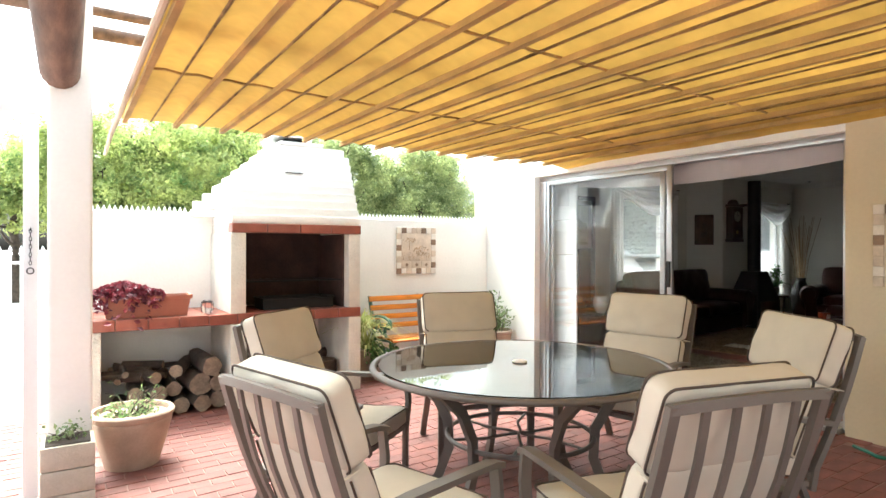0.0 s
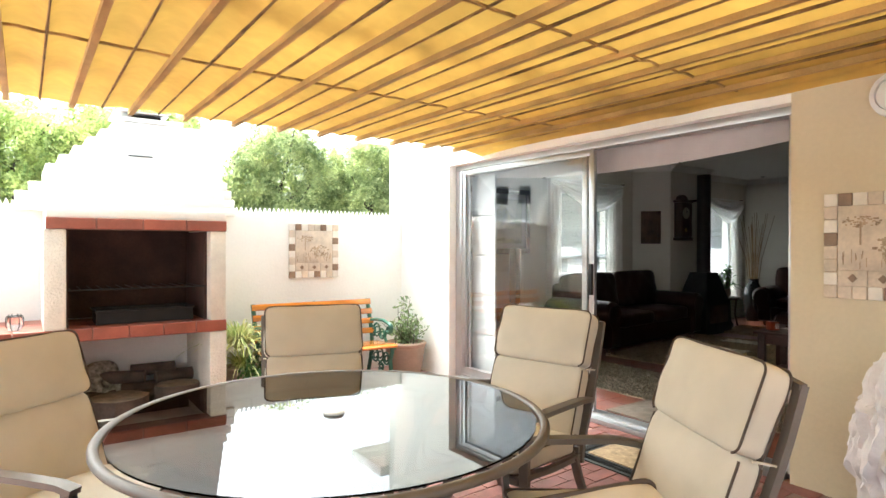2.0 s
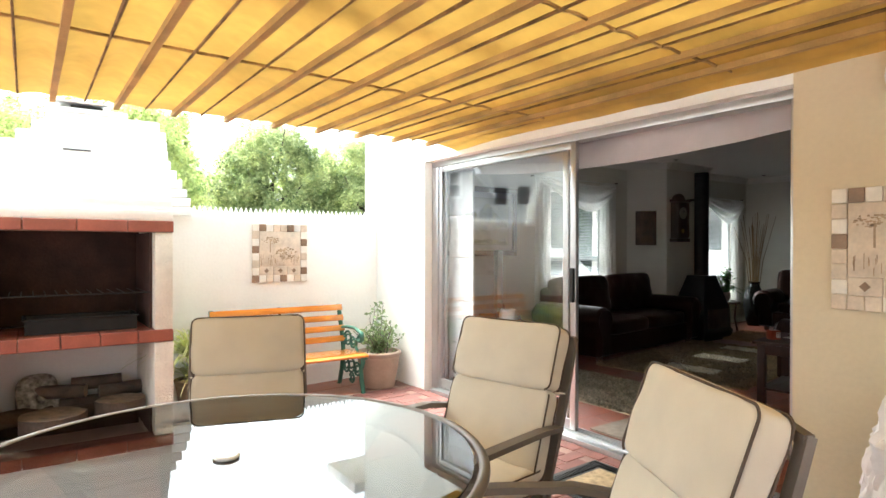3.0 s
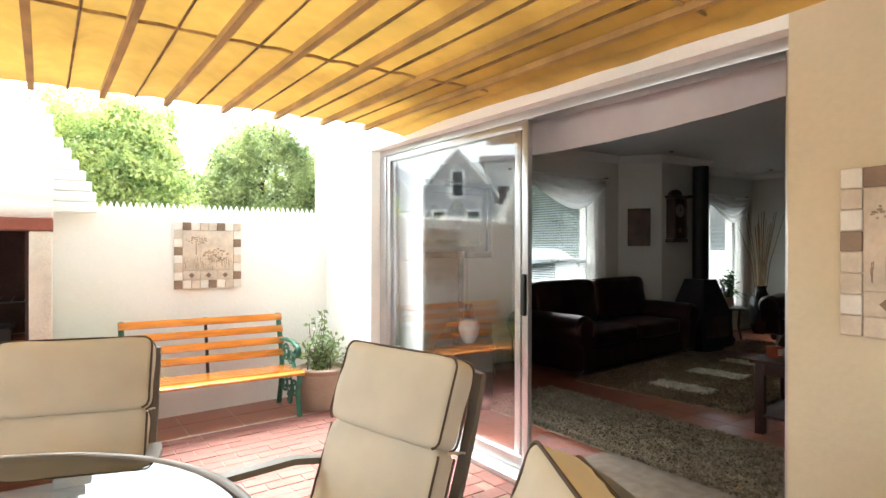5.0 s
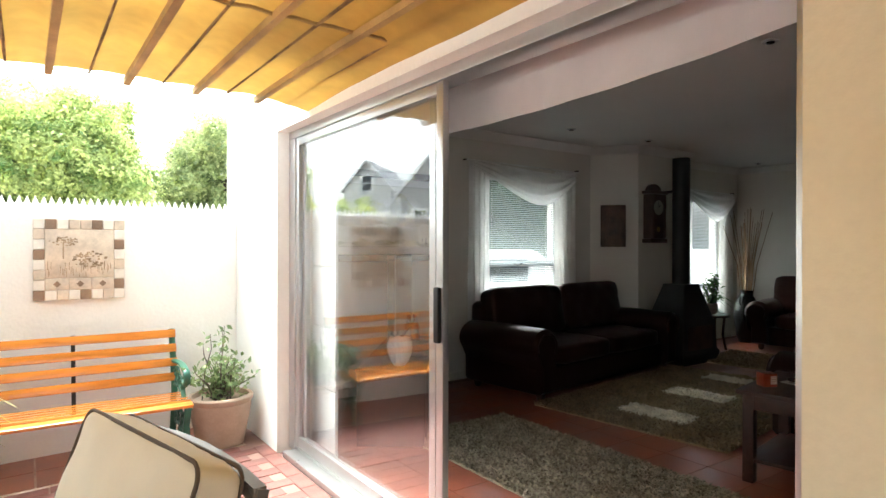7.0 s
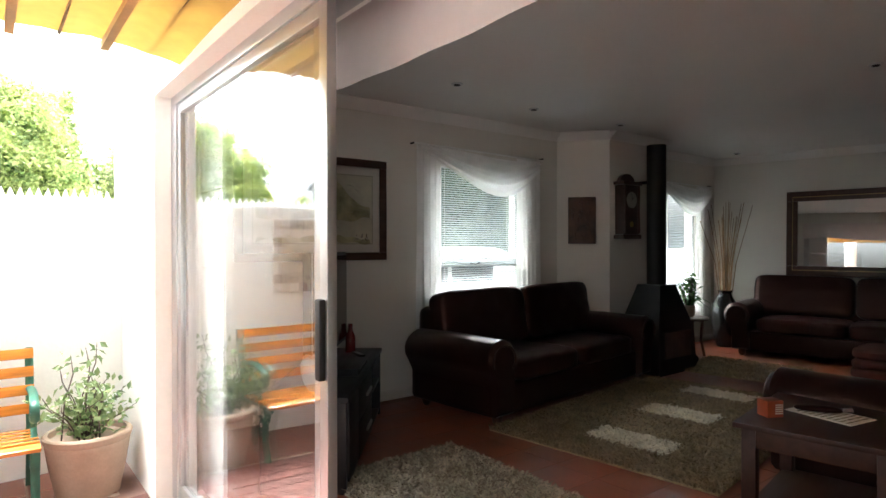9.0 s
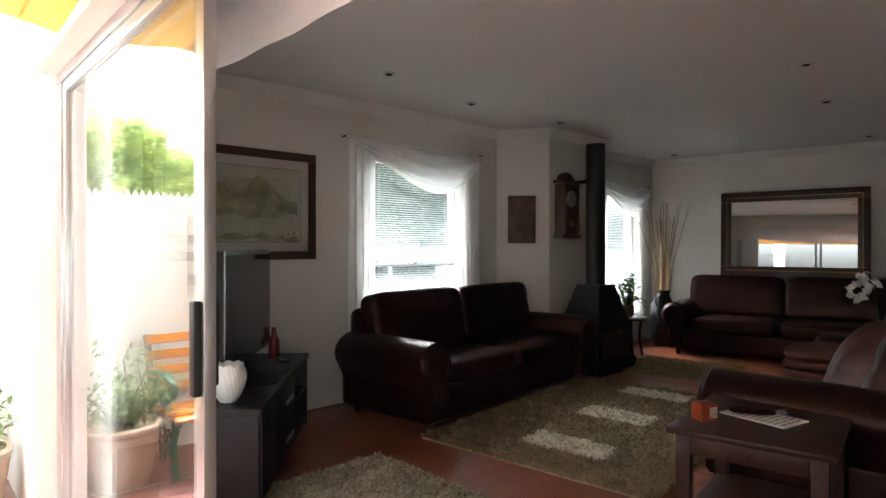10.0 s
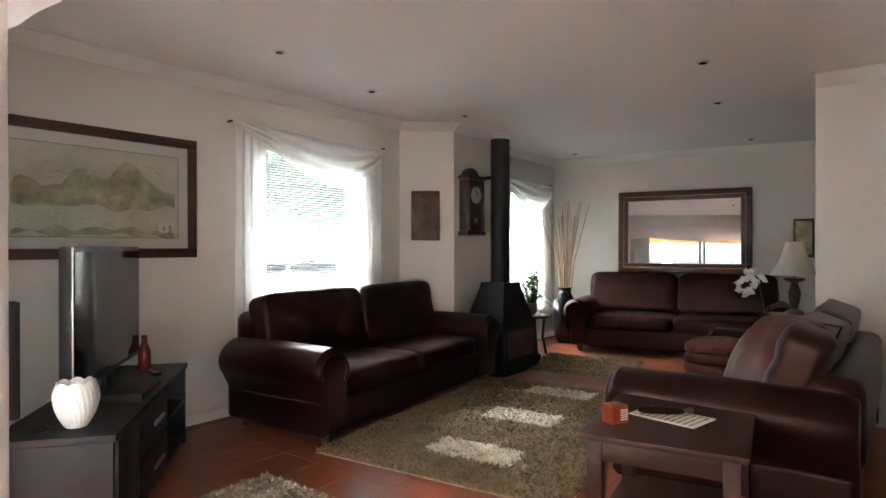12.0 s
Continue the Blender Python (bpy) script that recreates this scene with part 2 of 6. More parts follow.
def rounded_loop(w, d, r, z, n=5):
    pts = []
    for cx, cy, a0 in ((w / 2 - r, d / 2 - r, 0), (-w / 2 + r, d / 2 - r, 90), (-w / 2 + r, -d / 2 + r, 180), (w / 2 - r, -d / 2 + r, 270)):
        for i in range(n + 1):
            t = radians(a0 + 90 * i / n)
            pts.append(Vector((cx + r * math.cos(t), cy + r * math.sin(t), z)))
    return pts


def pieces_mesh(name, lo, hi, bevel, material):
    bm = box(lo, hi, bevel, seg=1)
    me = bpy.data.meshes.new(name)
    bm.to_mesh(me)
    bm.free()
    me.materials.append(material)
    return me


def floor_z(x):
    """The patio falls away from the house."""
    return -0.02 - 0.029 * max(0.0, 4.72 - x)


SLOPE = math.degrees(math.atan(0.029))
WALL_X, DOOR_X, BACK_Y = 4.72, 4.852, 6.15
DOOR_Y0, DOOR_MID, DOOR_Y1, DOOR_TOP = 1.97, 3.56, 5.13, 2.11
CEILING = 2.55

# ---- ground, floors ----
bm = bmesh.new()
bmesh.ops.create_grid(bm, x_segments=2, y_segments=2, size=400, matrix=Matrix.Translation((0, 0, -0.40)))
structure("ground", bm, GROUND, "grey weathered ground reaching to the horizon", "ground")

bm = bmesh.new()
verts = [bm.verts.new(p) for p in ((-3, -4, floor_z(-3) - 0.0045), (4.72, -4, floor_z(4.72) - 0.0045), (4.72, 6.15, floor_z(4.72) - 0.0045), (-3, 6.15, floor_z(-3) - 0.0045))]
bm.faces.new(verts)
low = bmesh.ops.extrude_face_region(bm, geom=bm.faces[:])["geom"]
for v in low:
    if isinstance(v, bmesh.types.BMVert):
        v.co.z = -0.41
patio = structure("floor_patio", bm, MORTAR, "patio of red clay pavers with pale joints", "floor")
structure("floor_room", box((4.84, 0.4, -0.41), (13.2, 6.2, -0.0013)), MORTAR, "polished terracotta tile floor of the living room", "floor")

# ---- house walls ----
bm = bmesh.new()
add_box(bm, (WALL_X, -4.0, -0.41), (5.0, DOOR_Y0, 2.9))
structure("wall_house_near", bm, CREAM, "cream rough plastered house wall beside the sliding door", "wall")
bm = bmesh.new()
add_box(bm, (WALL_X, DOOR_Y1 + 0.10, -0.41), (5.0, 6.42, 3.1))
structure("wall_house_far", bm, PLASTER, "white plastered house wall by the corner", "wall")
bm = bmesh.new()
add_box(bm, (WALL_X - 0.0, DOOR_Y0, DOOR_TOP), (5.0, DOOR_Y1 + 0.10, 2.9))
structure("lintel", bm, PLASTER, "white plastered beam over the sliding door", "wall")
# inside walls
W1, W2 = (7.2, 8.42, 0.88, 2.12), (10.85, 11.85, 0.45, 2.05)
bm = bmesh.new()
for x0, x1, z0, z1 in ((5.0, W1[0], -0.41, 2.9), (W1[0], W1[1], -0.41, W1[2]), (W1[0], W1[1], W1[3], 2.9), (W1[1], W2[0], -0.41, 2.9), (W2[0], W2[1], -0.41, W2[2]), (W2[0], W2[1], W2[3], 2.9), (W2[1], 13.4, -0.41, 2.9)):
    add_box(bm, (x0, 6.22, z0), (x1, 6.42, z1))
structure("wall_window_side", bm, INNER, "off-white painted inner wall with two windows", "wall", smooth=False)
far = pose(12.3, 6.22, 0, 0, 0, 10)
structure("wall_mirror_side", box((0, -6.4, -0.41), (0.2, 0.3, 2.9), m=far), INNER, "off-white painted wall behind the far sofa", "wall")
structure("wall_corner", box((9.69, 0.2, -0.41), (9.9, 2.69, 2.9), 0.01), INNER, "off-white painted wall corner of the living room", "wall")
structure("wall_passage", box((9.9, 0.2, -0.41), (13.4, 0.4, 2.9)), INNER, "off-white painted wall of the passage", "wall")
structure("wall_room_side", box((5.0, 0.2, -0.41), (9.69, 0.4, 2.9)), INNER, "off-white painted side wall of the living room", "wall")
structure("ceiling", box((4.72, 0.2, 2.9), (13.6, 6.42, 3.05)), CEIL, "roof slab over the living room", "ceiling")
structure("ceiling_board", box((5.0, 0.4, CEILING), (13.3, 6.22, CEILING + 0.05)), CEIL, "off-white flat ceiling with small downlights", "ceiling")
# chimney breast with one slanting face
bm = bmesh.new()
loop = [(8.95, 6.217), (9.3, 5.79), (10.35, 5.79), (10.35, 6.217)]
b0 = [bm.verts.new((x, y, 0)) for x, y in loop]
b1 = [bm.verts.new((x, y, CEILING - 0.002)) for x, y in loop]
for i in range(4):
    bm.faces.new((b0[i], b0[(i + 1) % 4], b1[(i + 1) % 4], b1[i]))
bm.faces.new(b0[::-1])
bm.faces.new(b1)
bmesh.ops.recalc_face_normals(bm, faces=bm.faces[:])
structure("chimney_breast", bm, INNER, "off-white plastered chimney breast with slanting side", "wall")

# Unseen eave, added to keep high sky light out of the room.
structure("sky_block_eave", box((4.6, 6.42, 2.62), (13.8, 7.15, 2.74), 0.01), WHITE_PAINT, "white eave added out of view to cut sky light at the windows", "roof")

# ---- boundary wall with spikes ----
bm = bmesh.new()
add_box(bm, (0.2, BACK_Y, -0.41), (WALL_X - 0.002, BACK_Y + 0.2, 1.62))
structure("wall_boundary", bm, PLASTER, "white plastered garden wall topped with spikes", "wall")

structure("door_sill", box((WALL_X + 0.001, DOOR_Y0 + 0.001, -0.41), (4.8395, DOOR_Y1 + 0.099, -0.0305)), MORTAR, "mortared sill under the sliding door track", "floor")
# Added slab, hidden above the awning, that dims the cloth near the wall.
structure("awning_shade_slab", box((4.0, -4.0, 2.9), (WALL_X - 0.001, 4.45, 3.0)), WHITE_PAINT, "white slab added out of view to shade the awning", "roof")

# ---- sliding door ----
door = thing("door_1", pose(DOOR_X, 0, 0), "white aluminium sliding glass door standing half open", "door", kind="structure")
bm = bmesh.new()
add_box(bm, (-0.05, DOOR_Y0, DOOR_TOP - 0.05), (0.07, DOOR_Y1 + 0.10, DOOR_TOP), 0.003)
add_box(bm, (-0.05, DOOR_Y1 + 0.0, 0.0), (0.07, DOOR_Y1 + 0.099, DOOR_TOP - 0.051), 0.003)
add_box(bm, (-0.05, DOOR_Y0 + 0.001, 0.0), (0.07, DOOR_Y0 + 0.05, DOOR_TOP - 0.051), 0.003)
part("door_frame", bm, ALU, door)
bm = bmesh.new()
add_box(bm, (-0.13, DOOR_Y0 + 0.051, -0.03), (0.08, DOOR_Y1, 0.012), 0.003)
for dx in (-0.045, -0.005, 0.04):
    add_box(bm, (dx, DOOR_Y0 + 0.051, 0.0121), (dx + 0.012, DOOR_Y1, 0.03), 0.002)
part("door_track", bm, ALU, door)


def door_panel(name, x, y0, y1, thick=0.032):
    leaf = new(name)
    leaf.parent = door
    z0, z1, s = 0.032, DOOR_TOP - 0.052, 0.05
    for nm, lo, hi in (("stile", (x, y0, z0), (x + thick, y0 + s, z1)), ("stile", (x, y1 - s, z0), (x + thick, y1, z1)), ("rail", (x, y0 + s, z1 - s), (x + thick, y1 - s, z1)), ("rail", (x, y0 + s, z0), (x + thick, y1 - s, z0 + 0.07))):
        part(nm, box(lo, hi, 0.003), ALU, leaf)
    pane = part("pane", box((x + thick / 2 - 0.003, y0 + s, z0 + 0.07), (x + thick / 2 + 0.003, y1 - s, z1 - s)), CLEAR, leaf)
    pane.visible_shadow = False
    return leaf


door_panel("fixed_leaf", -0.042, DOOR_MID - 0.115, DOOR_Y1)
leaf = door_panel("sliding_leaf", -0.008, DOOR_MID - 0.015, DOOR_Y1 - 0.03, 0.022)
part("door_handle", box((-0.064, DOOR_MID - 0.107, 0.93), (-0.0425, DOOR_MID - 0.073, 1.17), 0.006), IRON, door, "black pull handle")
part("door_handle", box((0.0145, DOOR_MID - 0.008, 0.93), (0.04, DOOR_MID + 0.026, 1.17), 0.006), IRON, door, "black pull handle")

# ---- awning ----
AW_Z, AW_Y0, AW_Y1, PITCH = 2.2, -0.9, 4.735, 0.329
xs0 = 1.795 - 4 * PITCH
awning = thing("awning", pose(0, 0, 0), "yellow canvas shade awning with brown battens under a pergola", "awning")


def awning_z(x, y):
    u = ((x - xs0) / PITCH) % 1.0
    billow = (0.012 + 0.022 * min(1, max(0, (AW_Y1 - y) / 0.6))) * math.sin(math.pi * ((u * 2) % 1.0)) ** 0.8
    s = 0.012 * noise.noise(Vector((x * 2.3, y * 1.7, 0))) + 0.006 * noise.noise(Vector((x * 9, y * 4, 3)))
    return AW_Z + billow + s - 0.012 * math.sin(math.pi * min(1, max(0, (x - 0.45) / 4.25)))


bm = bmesh.new()
nx, ny = 13 * 12, 90
grid = []
x_left, x_right = xs0 - 0.03, 4.74
for j in range(ny + 1):
    y = AW_Y0 + (AW_Y1 - AW_Y0) * j / ny
    row = []
    for i in range(nx + 1):
        x = x_left + (x_right - x_left) * i / nx
        u = ((x - xs0) / PITCH) % 1.0
        yy = y
        if j == ny:
            yy += 0.010 * math.sin(2 * math.pi * u * 2 - 1.2) + 0.02 * noise.noise(Vector((x * 5, 0, 0)))
        drop = 0.05 * max(0, (x - 4.35) / 0.35) ** 2
        row.append(bm.verts.new((x, yy, awning_z(x, y) - drop)))
    grid.append(row)
for p, q in zip(grid, grid[1:]):
    for i in range(nx):
        bm.faces.new((p[i], p[i + 1], q[i + 1], q[i]))
part("canopy_cloth", bm, AWNING, awning)
k = 0
while xs0 + k * PITCH < 4.6:
    x = xs0 + k * PITCH
    pts = [(x, AW_Y0 + 0.02 + (AW_Y1 - AW_Y0) * t / 14, AW_Z - 0.016 + 0.006 * noise.noise(Vector((x, t * 0.4, 0))) - 0.012 * math.sin(math.pi * min(1, max(0, (x - 0.45) / 4.25)))) for t in range(15)]
    part("batten", bar(pts, 0.031, 0.03), BATTEN, awning, "brown timber batten")
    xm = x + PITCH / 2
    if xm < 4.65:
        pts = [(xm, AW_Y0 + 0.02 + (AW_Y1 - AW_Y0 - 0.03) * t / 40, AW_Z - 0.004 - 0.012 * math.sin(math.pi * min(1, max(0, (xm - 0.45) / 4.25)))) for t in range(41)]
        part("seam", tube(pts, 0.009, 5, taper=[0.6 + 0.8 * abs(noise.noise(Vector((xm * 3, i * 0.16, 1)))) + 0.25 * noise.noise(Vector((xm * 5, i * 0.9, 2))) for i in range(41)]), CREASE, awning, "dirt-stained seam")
    k += 1
for y0, bend in ((3.42, 0.10), (2.08, 0.12), (0.6, 0.05)):
    pts = []
    for t in range(53):
        x = xs0 + (4.65 - xs0) * t / 52
        pts.append((x, y0 - bend + 2 * bend * t / 52, AW_Z + 0.3 * (awning_z(x, y0) - AW_Z) - 0.012 * math.sin(math.pi * min(1, max(0, (x - 0.45) / 4.25))) - 0.004))
    part("cord", tube(pts, 0.008, 5), CORD, awning, "thin brown support cord")
part("edge_rope", tube([(x_left - 0.01, AW_Y0, AW_Z + 0.01), (x_left - 0.012, 3.0, AW_Z), (x_left - 0.02, AW_Y1 - 0.1, AW_Z - 0.02), (x_left - 0.05, AW_Y1 + 0.06, AW_Z - 0.1), (x_left - 0.09, AW_Y1 + 0.08, AW_Z - 0.26)], 0.018, 8, taper=[1, 1, 1, 0.9, 0.6]), CUSHION, awning, "pale rope along the edge")

# ---- pillar and pergola ----
PX0, PX1, PY0, PY1 = 0.04, 0.26, 3.98, 4.26
structure("pillar", box((PX0, PY0, -0.41), (PX1, PY1, 2.9), 0.02, seg=3), PLASTER, "white plastered square pillar carrying the pergola", "pillar")


def log(name, p0, p1, r, parent):
    n = 10
    pts = [Vector(p0).lerp(Vector(p1), i / n) + Vector((0.006 * noise.noise(Vector((i, 0, p0[0]))), 0, 0.006 * noise.noise(Vector((i, 5, p0[0]))))) for i in range(n + 1)]
    return part(name, tube(pts, r, 16, taper=[1 + 0.05 * noise.noise(Vector((i * 0.7, 2, p0[0]))) for i in range(n + 1)]), LOG_WOOD, parent)


pergola = thing("pergola", pose(0, 0, 0), "weathered round timber pergola poles over the patio", "pergola")
log("pole", (0.10, -3.6, 2.285), (0.10, 3.978, 2.285), 0.10, pergola)
for y in (-2.6, -0.8, 1.0, 2.8):
    log("rafter", (-2.6, y, 2.44), (4.70, y, 2.44), 0.05, pergola)
log("rafter", (0.262, 4.12, 2.58), (4.7, 4.12, 2.55), 0.04, pergola)
log("rafter", (0.262, 4.2, 2.74), (4.7, 4.2, 2.7), 0.03, pergola)
log("rafter", (-2.6, 4.12, 2.70), (-0.002, 4.12, 2.70), 0.05, pergola)

# ---- braai (built-in barbecue) ----
braai = thing("braai", pose(0, 0, 0), "white plastered built-in barbecue with stepped hood and red brick shelf", "barbecue")
F, B = 5.3, 6.147
part("leg", box((1.33, F, -0.2), (1.47, B, 0.62), 0.012), ROUGH_WHITE, braai)
part("leg", box((2.43, F, -0.2), (2.56, B, 0.62), 0.012), ROUGH_WHITE, braai)
part("leg", box((0.22, F + 0.04, -0.22), (0.36, B, 0.62), 0.012), ROUGH_WHITE, braai)
part("side_wall", box((1.33, F + 0.005, 0.71), (1.465, B, 1.42), 0.012), ROUGH_WHITE, braai)
part("side_wall", box((2.435, F + 0.005, 0.71), (2.555, B, 1.42), 0.012), ROUGH_WHITE, braai)
for x0, x1 in ((1.345, 1.465), (2.435, 2.555)):
    part("side_wall", box((x0, F + 0.162, 1.4205), (x1, B - 0.001, 1.5035), 0.004), ROUGH_WHITE, braai)
part("back_lining", box((1.465, B - 0.08, 0.712), (2.435, B - 0.002, 1.6)), SOOT, braai, "soot-blackened firebox back")
part("side_lining", box((1.4652, F + 0.12, 0.712), (1.485, B - 0.081, 1.42)), SOOT, braai, "soot-blackened lining")
part("side_lining", box((2.415, F + 0.12, 0.712), (2.4348, B - 0.081, 1.42)), SOOT, braai, "soot-blackened lining")
part("lower_back", box((0.361, B - 0.03, -0.2), (2.43, B - 0.004, 0.62)), PLASTER, braai)
part("shelf_slab", box((0.22, F + 0.012, 0.621), (2.56, B - 0.001, 0.695)), MORTAR, braai)
part("lintel_slab", box((1.345, F + 0.012, 1.421), (2.56, F + 0.16, 1.49)), MORTAR, braai)
for i in range(10):
    x0, x1 = 0.225 + i * 0.2338, 0.225 + (i + 1) * 0.2338 - 0.008
    part("tile", box((x0, F - 0.004, 0.626), (x1, F + 0.0118, 0.712), 0.004, seg=1), FACE_TILE, braai)
    for j in range(3):
        if 1.33 < x0 + 0.1 < 2.55 and j == 2:
            continue
        part("tile", box((x0, F + 0.013 + j * 0.27, 0.696), (x1, F + 0.275 + j * 0.27, 0.709), 0.003, seg=1), FACE_TILE, braai)
for i in range(4):
    x0 = 1.345 + i * 0.305
    part("tile", box((x0, F - 0.004, 1.424), (x0 + 0.298, F + 0.0118, 1.503), 0.004, seg=1), FACE_TILE, braai)
    part("tile", box((x0, F + 0.013, 1.491), (x0 + 0.298, F + 0.15, 1.503), 0.003, seg=1), FACE_TILE, braai)
# stepped hood, course by course
steps = 10
for i in range(steps):
    z0, z1 = 1.504 + i * 0.0775, 1.504 + (i + 1) * 0.0775 - 0.001
    t = i / (steps - 1)
    if i < 3:
        l, r = 1.12 + i * 0.02, 2.86 - i * 0.01
    else:
        l, r = 1.16 + 0.72 * ((i - 2) / 8), 2.84 - 0.38 * ((i - 2) / 8) ** 1.25
    l = max(l, 1.02)
    f = F + 0.02 + 0.30 * t
    if i >= 1:
        part("gable_course", box((l, 6.06, z0), (r, B - 0.003, z1), 0.012), PLASTER, braai)
    part("hood_course", box((max(l, 1.345), f, z0), (min(r, 2.56), 6.059 if i >= 1 else B - 0.003, z1), 0.012), PLASTER, braai)
part("hood_cap", box((1.86, 5.62, 2.2795), (2.3, B - 0.05, 2.32), 0.01), PLASTER, braai)
part("chimney_neck", box((1.93, 5.70, 2.3205), (2.14, 6.0, 2.352), 0.008), IRON, braai, "dark metal flue neck")
part("cowl", box((1.80, 5.62, 2.3525), (2.19, 6.1, 2.367), 0.005), ALU, braai, "flat metal chimney cowl")
part("damper_slot", box((1.88, 5.505, 1.995), (2.05, 5.60, 2.003)), IRON, braai, "thin damper plate")
part("grid_rail", tube([(1.47, 5.42, 0.98), (2.43, 5.42, 0.98)], 0.006, 6), IRON, braai, "steel grill rail")
for i in range(14):
    part("grid_bar", tube([(1.5 + i * 0.07, 5.43, 0.975), (1.5 + i * 0.07, 6.05, 0.975)], 0.003, 5), IRON, braai)

ash = thing("ash_pan", pose(2.0, 5.62, 0.712), "black steel charcoal pan inside the barbecue", "pan")
bm = bmesh.new()
for lo, hi in (((-0.33, -0.14, 0.0), (0.33, 0.14, 0.008)), ((-0.33, -0.15, 0.0), (0.33, -0.14, 0.1)), ((-0.33, 0.14, 0.0), (0.33, 0.15, 0.1)), ((-0.34, -0.15, 0.0), (-0.33, 0.15, 0.1)), ((0.33, -0.15, 0.0), (0.34, 0.15, 0.1))):
    add_box(bm, lo, hi)
part("tray", bm, IRON, ash)
part("rim", tube(rounded_loop(0.70, 0.32, 0.02, 0.102), 0.008, 6, closed=True), IRON, ash)

# ---- table ----
TC, TR = Vector((2.165, 2.42, 0)), 0.775
TZ = floor_z(TC.x)
table = thing("patio_table", pose(TC.x, TC.y, TZ), "round patio table with smoked glass top and taupe metal rim", "table")
TH = 0.775
part("glass_top", lathe([(0.0001, TH - 0.006), (TR - 0.03, TH - 0.006), (TR - 0.03, TH), (0.0001, TH)], 72), SMOKED, table, "smoked glass top")
part("rim", tube([(TR * math.cos(2 * math.pi * i / 80), TR * math.sin(2 * math.pi * i / 80), TH - 0.014) for i in range(80)], 0.018, 12, closed=True, flat=0.85), FRAME, table)
part("umbrella_cap", lathe([(0.0001, TH + 0.001), (0.038, TH + 0.001), (0.04, TH + 0.006), (0.034, TH + 0.011), (0.0001, TH + 0.012)], 28), CERAMIC, table, "pale plastic umbrella-hole cap")
for i in range(6):
    t = radians(15 + 60 * i)
    c, s = math.cos(t), math.sin(t)
    prof = [(0.66, 0.75), (0.60, 0.71), (0.47, 0.60), (0.39, 0.45), (0.38, 0.30), (0.44, 0.14), (0.54, 0.0)]
    part("leg", bar([(r * c, r * s, z) for r, z in prof], 0.05, 0.028, up=(-s, c, 0)), FRAME, table)
part("lower_ring", tube([(0.385 * math.cos(2 * math.pi * i / 48), 0.385 * math.sin(2 * math.pi * i / 48), 0.40) for i in range(48)], 0.012, 8, closed=True), FRAME, table)
part("upper_ring", tube([(0.60 * math.cos(2 * math.pi * i / 48), 0.60 * math.sin(2 * math.pi * i / 48), 0.735) for i in range(48)], 0.012, 8, closed=True), FRAME, table)
for i in range(3):
    t = radians(45 + 60 * i)
    c, s = math.cos(t), math.sin(t)
    part("cross_scroll", tube([(0.38 * c, 0.38 * s, 0.4), (0.2 * c - 0.03 * s, 0.2 * s + 0.03 * c, 0.4), (0.06 * c, 0.06 * s, 0.4), (-0.06 * c, -0.06 * s, 0.4), (-0.2 * c + 0.03 * s, -0.2 * s - 0.03 * c, 0.4), (-0.38 * c, -0.38 * s, 0.4)], 0.008, 6), FRAME, table)


